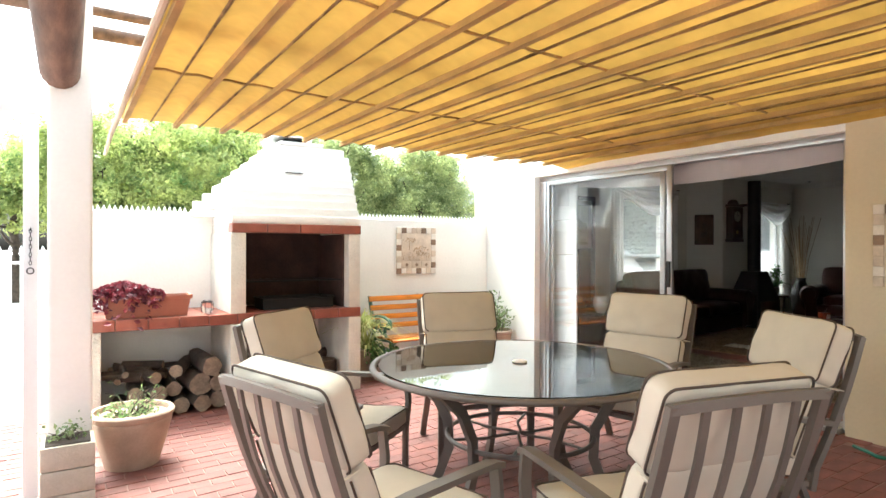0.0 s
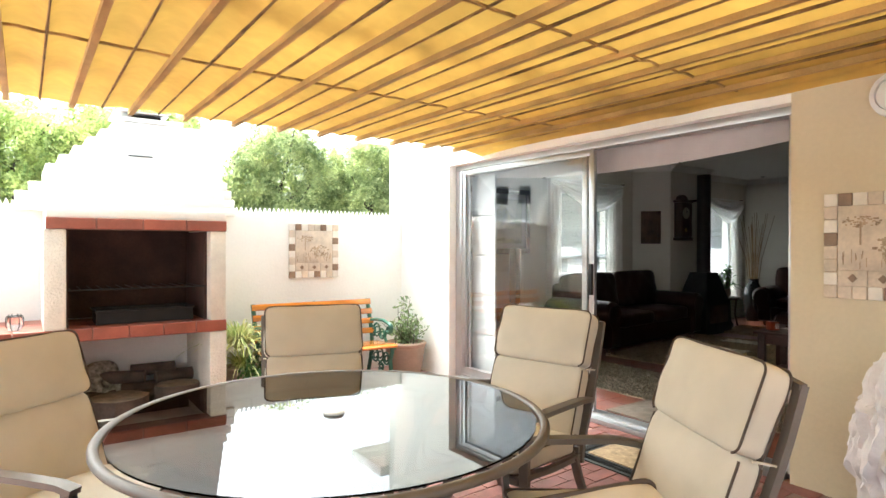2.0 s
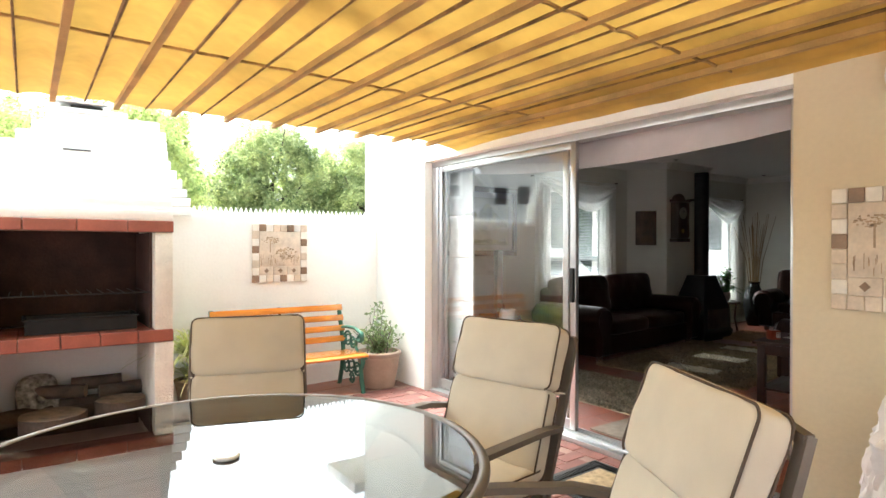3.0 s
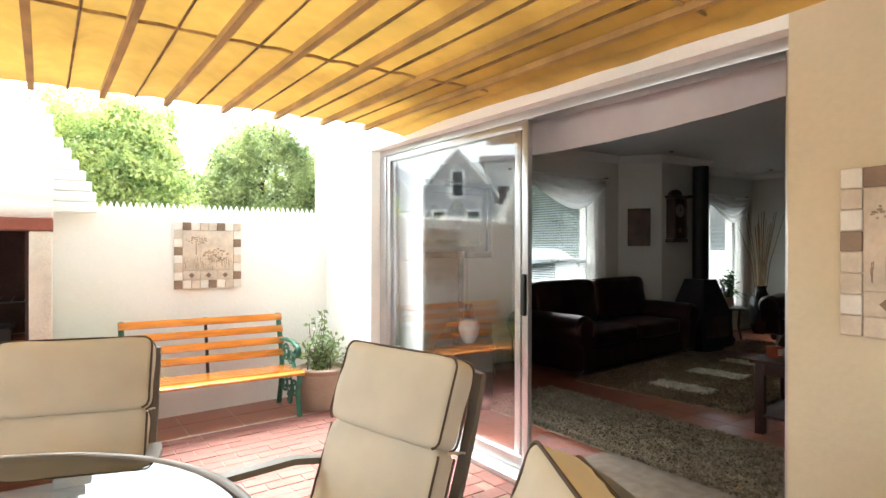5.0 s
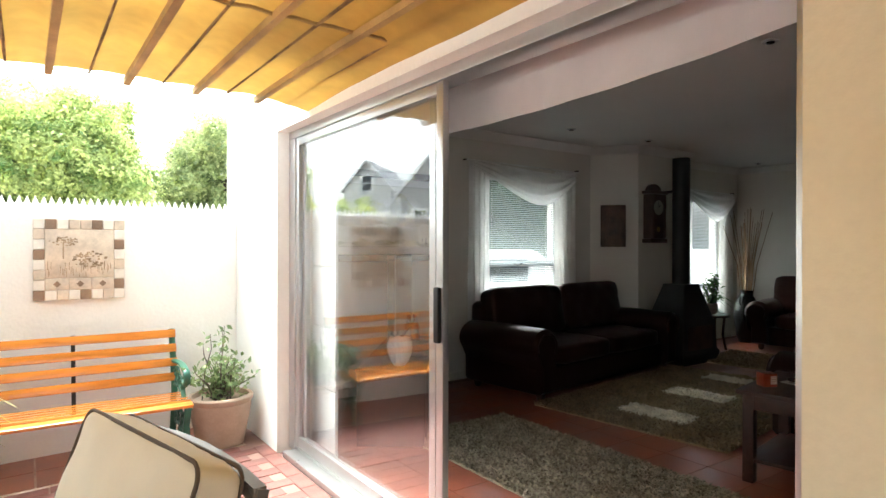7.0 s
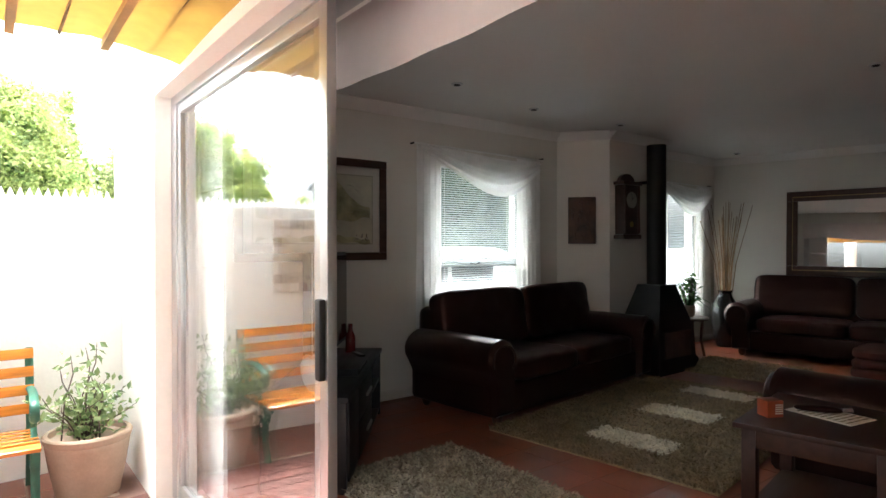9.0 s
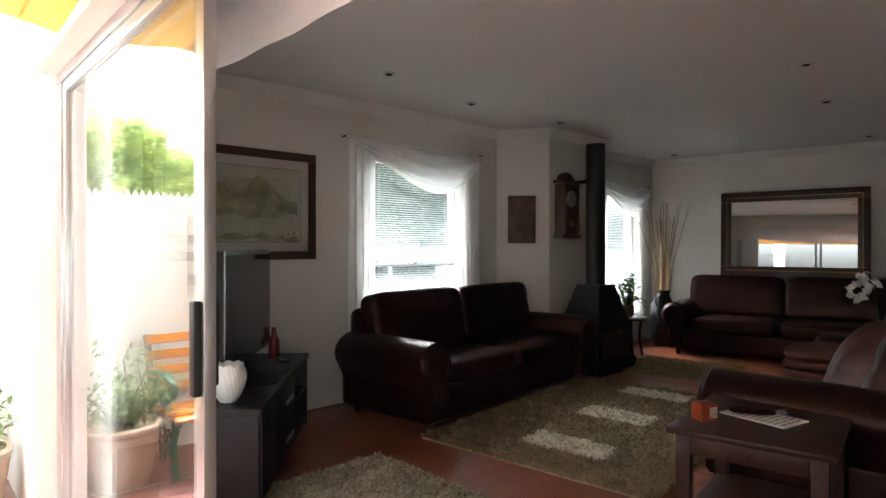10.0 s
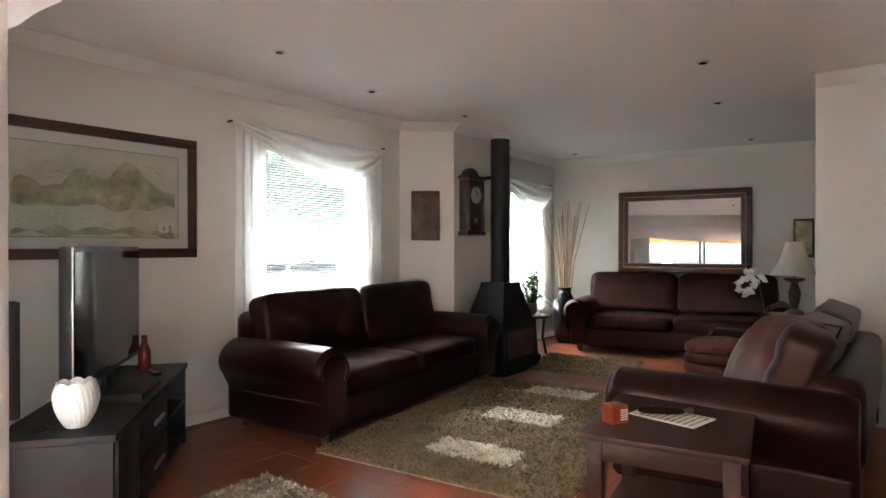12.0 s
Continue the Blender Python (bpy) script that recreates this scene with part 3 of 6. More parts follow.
# ---- patio chairs ----
def build_chair(m, label):
    """Faces +y; origin on the floor under the seat."""
    ch = thing("patio_chair", m, label, "chair", "chairs round the patio table")
    w = 0.275

    def back_y(z):
        return -0.20 - 0.235 * max(0, (z - 0.36)) / 0.64 - 0.02 * math.sin(math.pi * min(1, max(0, (z - 0.36) / 0.64)))

    def cushion_piece(name, w0, h0, thick, m, seed, crimps, gap=None):
        """Boxed cushion: a puffed front, straight sides, rows of small puckers along the top seam."""
        bm = pillow(w0, h0, thick, 0.20, 16, 9, m=None, wrinkle=0.008, seed=seed)
        for v in bm.verts:
            e = max(0.0, v.co.y / (h0 / 2)) ** 6
            if crimps and v.co.z > 0:
                v.co.z -= 0.006 * e * (0.5 + 0.5 * math.sin(v.co.x * 95 + 3 * noise.noise(v.co * 9)))
            v.co.x += 0.006 * noise.noise(Vector((v.co.y * 7, v.co.z * 5, seed)))
        bm.transform(m)
        ob = part(name, bm, CUSHION, ch)
        for z in (thick * 0.36, -thick * 0.36):
            loop = rounded_loop(w0 * 0.985, h0 * 0.975, 0.035, z)
            pts = [m @ (Vector(p) + Vector((0.004 * noise.noise(Vector((p[0] * 8, p[1] * 8, seed))), 0.004 * noise.noise(Vector((p[0] * 8, p[1] * 8, seed + 4))), 0))) for p in loop]
            if gap:
                pts = pts[gap[1]:] + pts[:gap[0]]
            part("piping", tube(pts, 0.0042, 6, closed=gap is None), PIPING, ob)
        return ob

    for sx in (-1, 1):
        part("back_post", bar([(sx * w, back_y(z) - 0.055, z) for z in (0.30, 0.4, 0.52, 0.62, 0.72, 0.82, 0.92, 0.972)], 0.036, 0.024, up=(0, 1, 0)), FRAME, ch)
        part("rear_leg", bar([(sx * w, -0.20, 0.34), (sx * w, -0.25, 0.22), (sx * w, -0.32, 0.1), (sx * w, -0.36, 0.0)], 0.04, 0.022, up=(0, 1, 0)), FRAME, ch)
        part("front_leg", bar([(sx * (w + 0.04), 0.27, 0.615), (sx * (w + 0.04), 0.285, 0.5), (sx * (w + 0.03), 0.27, 0.3), (sx * (w + 0.03), 0.27, 0.0)], 0.045, 0.022, up=(0, 1, 0)), FRAME, ch)
        part("armrest", bar([(sx * (w + 0.015), -0.33, 0.60), (sx * (w + 0.045), -0.15, 0.628), (sx * (w + 0.05), 0.1, 0.632), (sx * (w + 0.045), 0.24, 0.628), (sx * (w + 0.04), 0.30, 0.612)], 0.05, 0.022), FRAME, ch)
        part("seat_rail", bar([(sx * (w - 0.005), -0.24, 0.33), (sx * (w - 0.005), 0.0, 0.335), (sx * (w - 0.005), 0.27, 0.36)], 0.03, 0.025), FRAME, ch)
    part("top_rail", bar([(x, back_y(0.962) - 0.055 - 0.02 * (1 - (x / w) ** 2), 0.962 + 0.012 * (1 - (x / w) ** 2)) for x in (-w - 0.012, -0.2, -0.1, 0, 0.1, 0.2, w + 0.012)], 0.024, 0.03), FRAME, ch)
    part("lower_rail", bar([(-w, back_y(0.36) - 0.055, 0.36), (w, back_y(0.36) - 0.055, 0.36)], 0.024, 0.03), FRAME, ch)
    part("front_rail", bar([(-w, 0.265, 0.35), (w, 0.265, 0.35)], 0.024, 0.03), FRAME, ch)
    for x in (-0.165, -0.055, 0.055, 0.165):
        part("back_slat", bar([(x, back_y(z) - 0.058 - 0.02 * math.sin(math.pi * (z - 0.36) / 0.62), z) for z in (0.36, 0.48, 0.6, 0.7, 0.8, 0.88, 0.955)], 0.026, 0.012, up=(0, 1, 0)), FRAME, ch)
    for y in (-0.1, 0.05, 0.18):
        part("seat_slat", bar([(-w, y, 0.335), (w, y, 0.335)], 0.04, 0.01), FRAME, ch)
    # cushions
    lean = math.degrees(math.atan2(0.235, 0.64))
    cushion_piece("seat_cushion", 0.56, 0.55, 0.115, Matrix.Translation((0, 0.035, 0.415)) @ Matrix.Rotation(radians(3), 4, "X"), 1, False)
    cushion_piece("back_cushion", 0.55, 0.40, 0.105, Matrix.Translation((0, back_y(0.575) + 0.03, 0.575)) @ Matrix.Rotation(radians(90 + lean), 4, "X"), 3, False, (2, 10))
    cushion_piece("head_cushion", 0.56, 0.295, 0.12, Matrix.Translation((0, back_y(0.885) + 0.036, 0.888)) @ Matrix.Rotation(radians(90 + lean), 4, "X"), 7, True, (17, 19))
    for sx in (-1, 1):
        pts = [(sx * 0.272, back_y(0.745) + 0.03, 0.748), (sx * 0.278, back_y(0.745) - 0.005, 0.742), (sx * 0.281, back_y(0.745) - 0.04, 0.735), (sx * 0.282, back_y(0.72) - 0.05, 0.70)]
        part("tie", tube(pts, 0.0045, 5), CUSHION, ch, "knotted cloth tie")
    return ch


def chair_pose(tx, ty, fx, fy):
    """From the middle of the back's top edge and the way the chair faces."""
    f = Vector((fx, fy)).normalized()
    o = Vector((tx, ty)) + 0.385 * f
    return pose(o.x, o.y, floor_z(o.x), 0, 0, math.degrees(math.atan2(f.y, f.x)) - 90)


chair = build_chair(chair_pose(1.19, 3.40, 0.61, -0.79), "taupe metal patio chair with beige piped cushions")
for spot in ((2.62, 3.69, -0.29, -0.957), (3.54, 2.69, -0.975, -0.22), (3.15, 1.49, -0.87, 0.49), (1.78, 1.01, 0.22, 0.975), (0.75, 1.855, 0.97, 0.25)):
    copy_thing(chair, chair_pose(*spot))

# ---- sofas ----
def build_sofa(m, width, label, depth=0.98, seats=2, back=0.82, slump=0.0):
    """Faces -y; origin on the floor at the middle of the back."""
    so = thing("leather_sofa", m, label, "sofa", "leather sofas of the living room")
    arm = 0.27
    d = depth
    inner = width - 2 * arm
    part("base", box((-width / 2 + 0.03, -d + 0.06, 0.07), (width / 2 - 0.03, -0.03, 0.30), 0.03, seg=3), LEATHER, so)
    for sx in (-1, 1):
        xa = sx * (width / 2 - arm / 2)
        bm = bmesh.new()
        prof = []
        for i in range(17):
            t = radians(-40 + 260 * i / 16)
            prof.append((math.cos(t) * 0.155 * sx * -1 + sx * 0.035, 0.495 + math.sin(t) * 0.145))
        prof = [(-sx * 0.10, 0.08)] + prof + [(sx * 0.10, 0.30), (sx * 0.10, 0.08)]
        ends = []
        for y, sc in ((-d - 0.0, 0.90), (-d + 0.03, 1.0), (-d / 2, 1.02), (-0.06, 1.0), (-0.02, 0.93)):
            ends.append([bm.verts.new((xa + px * sc, y, 0.3 + (pz - 0.3) * sc)) for px, pz in prof])
        n = len(prof)
        for p, q in zip(ends, ends[1:]):
            for i in range(n):
                bm.faces.new((p[i], p[(i + 1) % n], q[(i + 1) % n], q[i]))
        bm.faces.new(ends[0])
        bm.faces.new(ends[-1][::-1])
        bmesh.ops.recalc_face_normals(bm, faces=bm.faces[:])
        a_ob = part("arm", bm, LEATHER, so)
        part("scroll_trim", tube([(xa + math.cos(radians(-40 + 13 * i)) * 0.115 * -sx + sx * 0.035, -d - 0.006, 0.495 + math.sin(radians(-40 + 13 * i)) * 0.105) for i in range(20)], 0.009, 6), LEATHER, a_ob)
    part("back_frame", box((-width / 2 + 0.1, -0.25, 0.28), (width / 2 - 0.1, 0.0, back), 0.09, seg=4), LEATHER, so)
    cw = inner / seats
    for i in range(seats):
        x = -inner / 2 + cw * (i + 0.5)
        part("seat_cushion", pillow(cw - 0.012, 0.70, 0.20, 0.22, 14, 8, m=Matrix.Translation((x, -d + 0.385, 0.375)), wrinkle=0.012, seed=i * 5), LEATHER, so)
        bw = (width - 0.22) / seats
        xb = -(width - 0.22) / 2 + bw * (i + 0.5)
        part("back_cushion", pillow(bw - 0.01, 0.50, 0.25, 0.22, 14, 8, m=Matrix.Translation((xb, -0.245 - 0.5 * slump, 0.70 - 0.5 * slump)) @ Matrix.Rotation(radians(78 - 100 * slump), 4, "X"), wrinkle=0.018 + 0.1 * slump, seed=i * 7 + 2), LEATHER, so)
    for sx in (-1, 1):
        for y in (-d + 0.10, -0.10):
            part("foot", lathe([(0.02, 0.0), (0.035, 0.02), (0.04, 0.055), (0.03, 0.075)], 14, m=Matrix.Translation((sx * (width / 2 - 0.13), y, 0))), DARK_WOOD, so)
    return so


build_sofa(pose(7.98, 6.09, 0, 0, 0, 6), 2.36, "dark brown leather two-seat sofa under the window")
build_sofa(pose(12.36, 4.45, 0, 0, 0, -80), 2.4, "dark brown leather sofa below the framed mirror")
build_sofa(pose(8.55, 2.28, 0, 0, 0, 180), 2.15, "dark brown leather sofa beside the low side table", depth=1.1, back=0.70, slump=0.08)

# ---- fireplace stove ----
stove = thing("stove", pose(9.72, 5.50, 0, 0, 0, 0), "black steel free-standing fireplace with a tall flue", "fireplace")
part("flue", lathe([(0.0001, 0.9), (0.1, 0.9), (0.1, 2.40), (0.0001, 2.40)], 28), IRON, stove)
bm = bmesh.new()
rings = []
for z, hw, hd in ((0.0, 0.33, 0.24), (0.10, 0.37, 0.27), (0.13, 0.37, 0.27), (0.16, 0.35, 0.25), (0.45, 0.33, 0.24), (0.9, 0.15, 0.14), (0.915, 0.15, 0.14)):
    rings.append([bm.verts.new((sx * hw, sy * hd, z)) for sx, sy in ((-1, -1), (1, -1), (1, 1), (-1, 1))])
for p, q in zip(rings, rings[1:]):
    for i in range(4):
        bm.faces.new((p[i], p[(i + 1) % 4], q[(i + 1) % 4], q[i]))
bm.faces.new(rings[0][::-1])
bm.faces.new(rings[-1])
part("hood", bm, IRON, stove)
part("flue_bracket", box((-0.02, 0.09, 2.0), (0.02, 0.2895, 2.03)), IRON, stove)
part("firebox_opening", box((-0.24, -0.262, 0.17), (0.24, -0.245, 0.44), 0.02), SOOT, stove, "dark firebox mouth")

# ---- TV corner ----
tvm = pose(5.545, 4.666, 0, 0, 0, math.degrees(math.atan2(5.89 - 4.666, 6.515 - 5.546)))
unit = thing("tv_unit", tvm, "black-brown low television unit with drawers across the corner", "cabinet")
L = 1.56
part("top", box((-0.0, -0.0, 0.49), (L, 0.48, 0.52), 0.004), BLACK_WOOD, unit)
part("end_panel", box((0.005, 0.012, 0.0), (0.03, 0.47, 0.489), 0.003), BLACK_WOOD, unit)
part("end_panel", box((L - 0.03, 0.012, 0.0), (L - 0.005, 0.47, 0.489), 0.003), BLACK_WOOD, unit)
part("divider", box((0.95, 0.02, 0.05), (0.97, 0.46, 0.489)), BLACK_WOOD, unit)
part("bottom", box((0.031, 0.02, 0.03), (L - 0.031, 0.46, 0.049)), BLACK_WOOD, unit)
part("back_panel", box((0.031, 0.46, 0.05), (L - 0.031, 0.47, 0.489)), BLACK_WOOD, unit)
part("shelf", box((0.971, 0.02, 0.27), (L - 0.031, 0.459, 0.29)), BLACK_WOOD, unit)
for i in range(2):
    dr = part("drawer", box((0.36, 0.0, 0.06 + i * 0.22), (0.945, 0.02, 0.265 + i * 0.22), 0.003), BLACK_WOOD, unit)
    part("handle", bar([(0.56, -0.022, 0.18 + i * 0.22), (0.76, -0.022, 0.18 + i * 0.22)], 0.012, 0.018), ALU, dr, "brushed metal bar handle")
part("door", box((0.032, 0.0, 0.06), (0.355, 0.02, 0.485), 0.003), BLACK_WOOD, unit)

# ---- side table ----
st = thing("side_table", pose(6.69, 3.19, 0, 0, 0, 9), "small mahogany side table beside the sofa arm", "side table")
part("tabletop", box((0, -0.62, 0.505), (0.76, 0, 0.53), 0.006), RED_WOOD, st)
for x in (0.03, 0.67):
    for y in (-0.59, -0.09):
        part("leg", box((x, y, 0), (x + 0.06, y + 0.06, 0.504), 0.004), RED_WOOD, st)
for lo, hi in (((0.09, -0.585, 0.42), (0.67, -0.565, 0.504)), ((0.09, -0.055, 0.42), (0.67, -0.035, 0.504)), ((0.035, -0.53, 0.42), (0.055, -0.09, 0.504)), ((0.705, -0.53, 0.42), (0.725, -0.09, 0.504))):
    part("apron", box(lo, hi, 0.002), RED_WOOD, st)
part("lower_shelf", box((0.04, -0.58, 0.12), (0.72, -0.04, 0.14), 0.003), RED_WOOD, st)

# ---- mirror ----
mirror = thing("framed_mirror", pose(12.3, 6.22, 0, 0, 0, 10) @ Matrix.Translation((0, 0, 2.03)) @ Matrix.Rotation(radians(1.8), 4, "Y") @ Matrix.Translation((0, 0, -2.03)), "large mirror in a dark carved wooden frame with gilt line", "mirror")
y0, y1, z0, z1 = -2.57, -0.93, 0.93, 2.03
for lo, hi in (((-0.05, y0, z0), (-0.004, y1, z0 + 0.13)), ((-0.05, y0, z1 - 0.13), (-0.004, y1, z1)), ((-0.049, y0, z0 + 0.13), (-0.004, y0 + 0.13, z1 - 0.13)), ((-0.049, y1 - 0.13, z0 + 0.13), (-0.004, y1, z1 - 0.13))):
    part("frame", box(lo, hi, 0.012), DARK_WOOD, mirror)
part("mirror_glass", box((-0.03, y0 + 0.13, z0 + 0.13), (-0.005, y1 - 0.13, z1 - 0.13)), MIRROR, mirror, "silvered mirror glass")


# ---- foliage ----
def leaf_material(name, dark, light, through_amount=0.35, patch=0.0):
    """Leaves that differ one by one; patch: share of the change that goes by whole sprays, painting sunlit clumps and
    shaded gaps into the crown.
    """
    m = bpy.data.materials.new(name)
    t, bsdf = nodes_of(m)
    add, link = t.nodes.new, t.links.new
    geo = add("ShaderNodeNewGeometry")
    ramp = add("ShaderNodeValToRGB")
    ramp.color_ramp.elements[0].color, ramp.color_ramp.elements[1].color = (*dark, 1), (*light, 1)
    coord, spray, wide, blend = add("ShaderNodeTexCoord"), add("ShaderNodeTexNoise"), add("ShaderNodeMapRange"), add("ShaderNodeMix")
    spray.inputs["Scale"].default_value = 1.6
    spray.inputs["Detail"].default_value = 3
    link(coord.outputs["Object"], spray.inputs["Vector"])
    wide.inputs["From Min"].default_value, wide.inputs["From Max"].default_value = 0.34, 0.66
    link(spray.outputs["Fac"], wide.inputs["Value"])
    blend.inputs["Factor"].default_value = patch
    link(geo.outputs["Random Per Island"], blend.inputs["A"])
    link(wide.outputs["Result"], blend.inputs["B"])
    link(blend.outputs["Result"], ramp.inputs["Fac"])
    link(ramp.outputs["Color"], bsdf.inputs["Base Color"])
    bsdf.inputs["Roughness"].default_value = 0.55
    trans, mix = add("ShaderNodeBsdfTranslucent"), add("ShaderNodeMixShader")
    mix.inputs["Fac"].default_value = through_amount
    link(ramp.outputs["Color"], trans.inputs["Color"])
    link(bsdf.outputs["BSDF"], mix.inputs[1])
    link(trans.outputs["BSDF"], mix.inputs[2])
    link(mix.outputs["Shader"], t.nodes["Material Output"].inputs["Surface"])
    return m


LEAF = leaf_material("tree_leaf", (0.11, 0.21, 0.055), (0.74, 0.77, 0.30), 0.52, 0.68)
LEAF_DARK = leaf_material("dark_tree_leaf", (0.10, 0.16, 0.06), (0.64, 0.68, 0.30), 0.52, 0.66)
# Leaf colours darkened to paint in the dim look through the windows.
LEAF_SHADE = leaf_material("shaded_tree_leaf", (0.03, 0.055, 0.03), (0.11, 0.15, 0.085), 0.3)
LEAF_POT = leaf_material("pot_leaf", (0.12, 0.20, 0.07), (0.34, 0.42, 0.20), 0.45)
LEAF_FERN = leaf_material("striped_blade", (0.34, 0.42, 0.10), (0.76, 0.74, 0.36), 0.45)
LEAF_RED = leaf_material("crimson_leaf", (0.06, 0.008, 0.015), (0.24, 0.03, 0.045))
LEAF_ROOM = leaf_material("room_leaf", (0.03, 0.09, 0.02), (0.10, 0.20, 0.05))
PETAL = leaf_material("white_petal", (0.70, 0.68, 0.62), (0.85, 0.84, 0.80))


def leaves(name, centres, normals, sizes, material, parent, rng, narrow=0.5, label=""):
    """Pointed, folded leaves, each four corners and a raised midrib."""
    n = len(centres)
    nrm = normals / (np.linalg.norm(normals, axis=1, keepdims=True) + 1e-9)
    rnd = rng.normal(size=(n, 3))
    along = np.cross(nrm, rnd)
    along /= np.linalg.norm(along, axis=1, keepdims=True) + 1e-9
    side = np.cross(along, nrm)
    s = sizes[:, None]
    v = np.empty((n, 4, 3))
    v[:, 0] = centres - along * s * 0.5
    v[:, 1] = centres + side * s * 0.5 * narrow + nrm * s * 0.08
    v[:, 2] = centres + along * s * 0.5 - nrm * s * 0.12
    v[:, 3] = centres - side * s * 0.5 * narrow + nrm * s * 0.08
    me = bpy.data.meshes.new(name)
    faces = [f for i in range(n) for f in ((4 * i, 4 * i + 1, 4 * i + 2), (4 * i, 4 * i + 2, 4 * i + 3))]
    me.from_pydata(v.reshape(-1, 3).tolist(), [], faces)
    me.materials.append(material)
    ob = new(name, me)
    ob.parent = parent
    if label:
        ob["label"] = label
    return ob


def tree(x, y, z, height, radius, material, seed, label, clumps=230, per=75, squash=0.8, leaf=0.10):
    rng = np.random.default_rng(seed)
    ob = thing("tree", pose(x, y, z), label, "tree", "trees behind the garden wall")
    top = height - radius * squash
    trunk = [(0.12 * noise.noise(Vector((i * 0.6, seed, 0))) * i * 0.4, 0.12 * noise.noise(Vector((i * 0.6, 0, seed))) * i * 0.4, top * i / 6) for i in range(7)]
    part("trunk", tube(trunk, 0.16, 10, taper=[1.25, 1, 0.9, 0.82, 0.72, 0.62, 0.5]), BARK, ob)
    for i in range(9):
        a0 = rng.uniform(0, 6.28)
        start = Vector(trunk[3 + i % 4])
        end = start + Vector((math.cos(a0) * radius * 0.75, math.sin(a0) * radius * 0.75, rng.uniform(0.3, 0.8) * radius * squash))
        mid = start.lerp(end, 0.5) + Vector((0, 0, -0.1 * radius))
        part("limb", tube([start, mid, end], 0.06, 6, taper=[1, 0.7, 0.3]), BARK, ob)
    cs, ns, ss = [], [], []
    for i in range(clumps):
        d = rng.normal(size=3)
        d /= np.linalg.norm(d)
        lump = 0.84 + 0.55 * noise.noise(Vector((d[0] * 2.2 + seed, d[1] * 2.2, d[2] * 2.2)))
        r = radius * lump * rng.uniform(0.55, 1.08) ** 0.6
        c = np.array((d[0] * r, d[1] * r, top + d[2] * r * squash))
        if c[2] < 0.7:
            c[2] = 0.7 + rng.uniform(0, 0.5)
        cr = rng.uniform(0.13, 0.30) * radius / 1.6
        p = rng.normal(size=(per, 3)) * cr * 0.55
        cs.append(c + p)
        ns.append(p + d * cr * 0.5 + np.array((0, 0, 0.5 * cr)) + rng.normal(size=(per, 3)) * cr * 0.4)
        ss.append(rng.uniform(0.55, 1.25, per) * leaf)
    leaves("crown", np.concatenate(cs), np.concatenate(ns), np.concatenate(ss), material, ob, rng, 0.55)
    return ob


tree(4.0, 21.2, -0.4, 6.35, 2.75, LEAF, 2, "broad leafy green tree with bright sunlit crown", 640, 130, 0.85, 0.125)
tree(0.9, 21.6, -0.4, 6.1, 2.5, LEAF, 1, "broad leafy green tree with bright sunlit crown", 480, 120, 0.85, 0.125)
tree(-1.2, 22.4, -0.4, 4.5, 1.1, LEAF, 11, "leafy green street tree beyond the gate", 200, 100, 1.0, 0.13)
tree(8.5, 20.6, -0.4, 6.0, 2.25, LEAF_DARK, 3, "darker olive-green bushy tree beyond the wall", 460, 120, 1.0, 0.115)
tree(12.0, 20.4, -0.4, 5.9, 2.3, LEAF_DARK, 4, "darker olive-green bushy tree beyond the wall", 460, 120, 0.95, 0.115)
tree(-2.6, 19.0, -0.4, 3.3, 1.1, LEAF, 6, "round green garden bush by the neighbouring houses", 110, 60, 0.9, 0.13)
tree(12.9, 12.9, -0.4, 4.3, 2.0, LEAF_SHADE, 7, "low tree with shade painted into its green leaves, seen through the living room window", 340, 80, 0.95, 0.17)
tree(15.7, 13.2, -0.4, 4.8, 2.3, LEAF_SHADE, 8, "low tree with shade painted into its green leaves, seen through the living room window", 340, 80, 0.95, 0.17)
tree(18.3, 14.6, -0.4, 4.4, 2.0, LEAF_SHADE, 10, "low tree with shade painted into its green leaves, seen through the living room window", 300, 80, 0.95, 0.17)

# ---- garden side wall, seen in the mirror ----
structure("wall_garden_side", box((-3.2, -4.0, -0.41), (-3.0, 3.9, 1.55), 0.01), PLASTER, "white plastered low garden wall across the patio", "wall")

# ---- wall spikes ----
spikes = thing("wall_spikes", pose(0, 6.22, 1.62), "row of pale plastic security spikes along the wall top", "spikes")
part("base_strip", box((0.25, -0.03, 0.0), (4.70, 0.03, 0.012)), WHITE_PAINT, spikes)
me = None
for i in range(96):
    x = 0.28 + i * 0.046
    if 1.12 < x < 2.86:
        continue
    if me is None:
        bm = bmesh.new()
        base = [bm.verts.new(p) for p in ((-0.019, -0.005, 0.0), (0.019, -0.005, 0.0), (0.019, 0.005, 0.0), (-0.019, 0.005, 0.0))]
        tip = [bm.verts.new(p) for p in ((-0.002, -0.002, 0.05), (0.002, -0.002, 0.05), (0.002, 0.002, 0.05), (-0.002, 0.002, 0.05))]
        for k in range(4):
            bm.faces.new((base[k], base[(k + 1) % 4], tip[(k + 1) % 4], tip[k]))
        bm.faces.new(tip)
        me = bpy.data.meshes.new("spike")
        bm.to_mesh(me)
        bm.free()
        me.materials.append(WHITE_PAINT)
    sp = new("spike", me)
    sp.parent = spikes
    sp.matrix_local = pose(x, 0, 0.012, 0, 3 * math.sin(i * 2.3), 0)

# ---- wall plaques ----
SAND = surface("sand_tile", (0.62, 0.53, 0.41), 0.55, 0.14, 9, 70, 0.2)
IVORY = surface("ivory_tile", (0.76, 0.72, 0.63), 0.5, 0.08, 9, 70, 0.2)
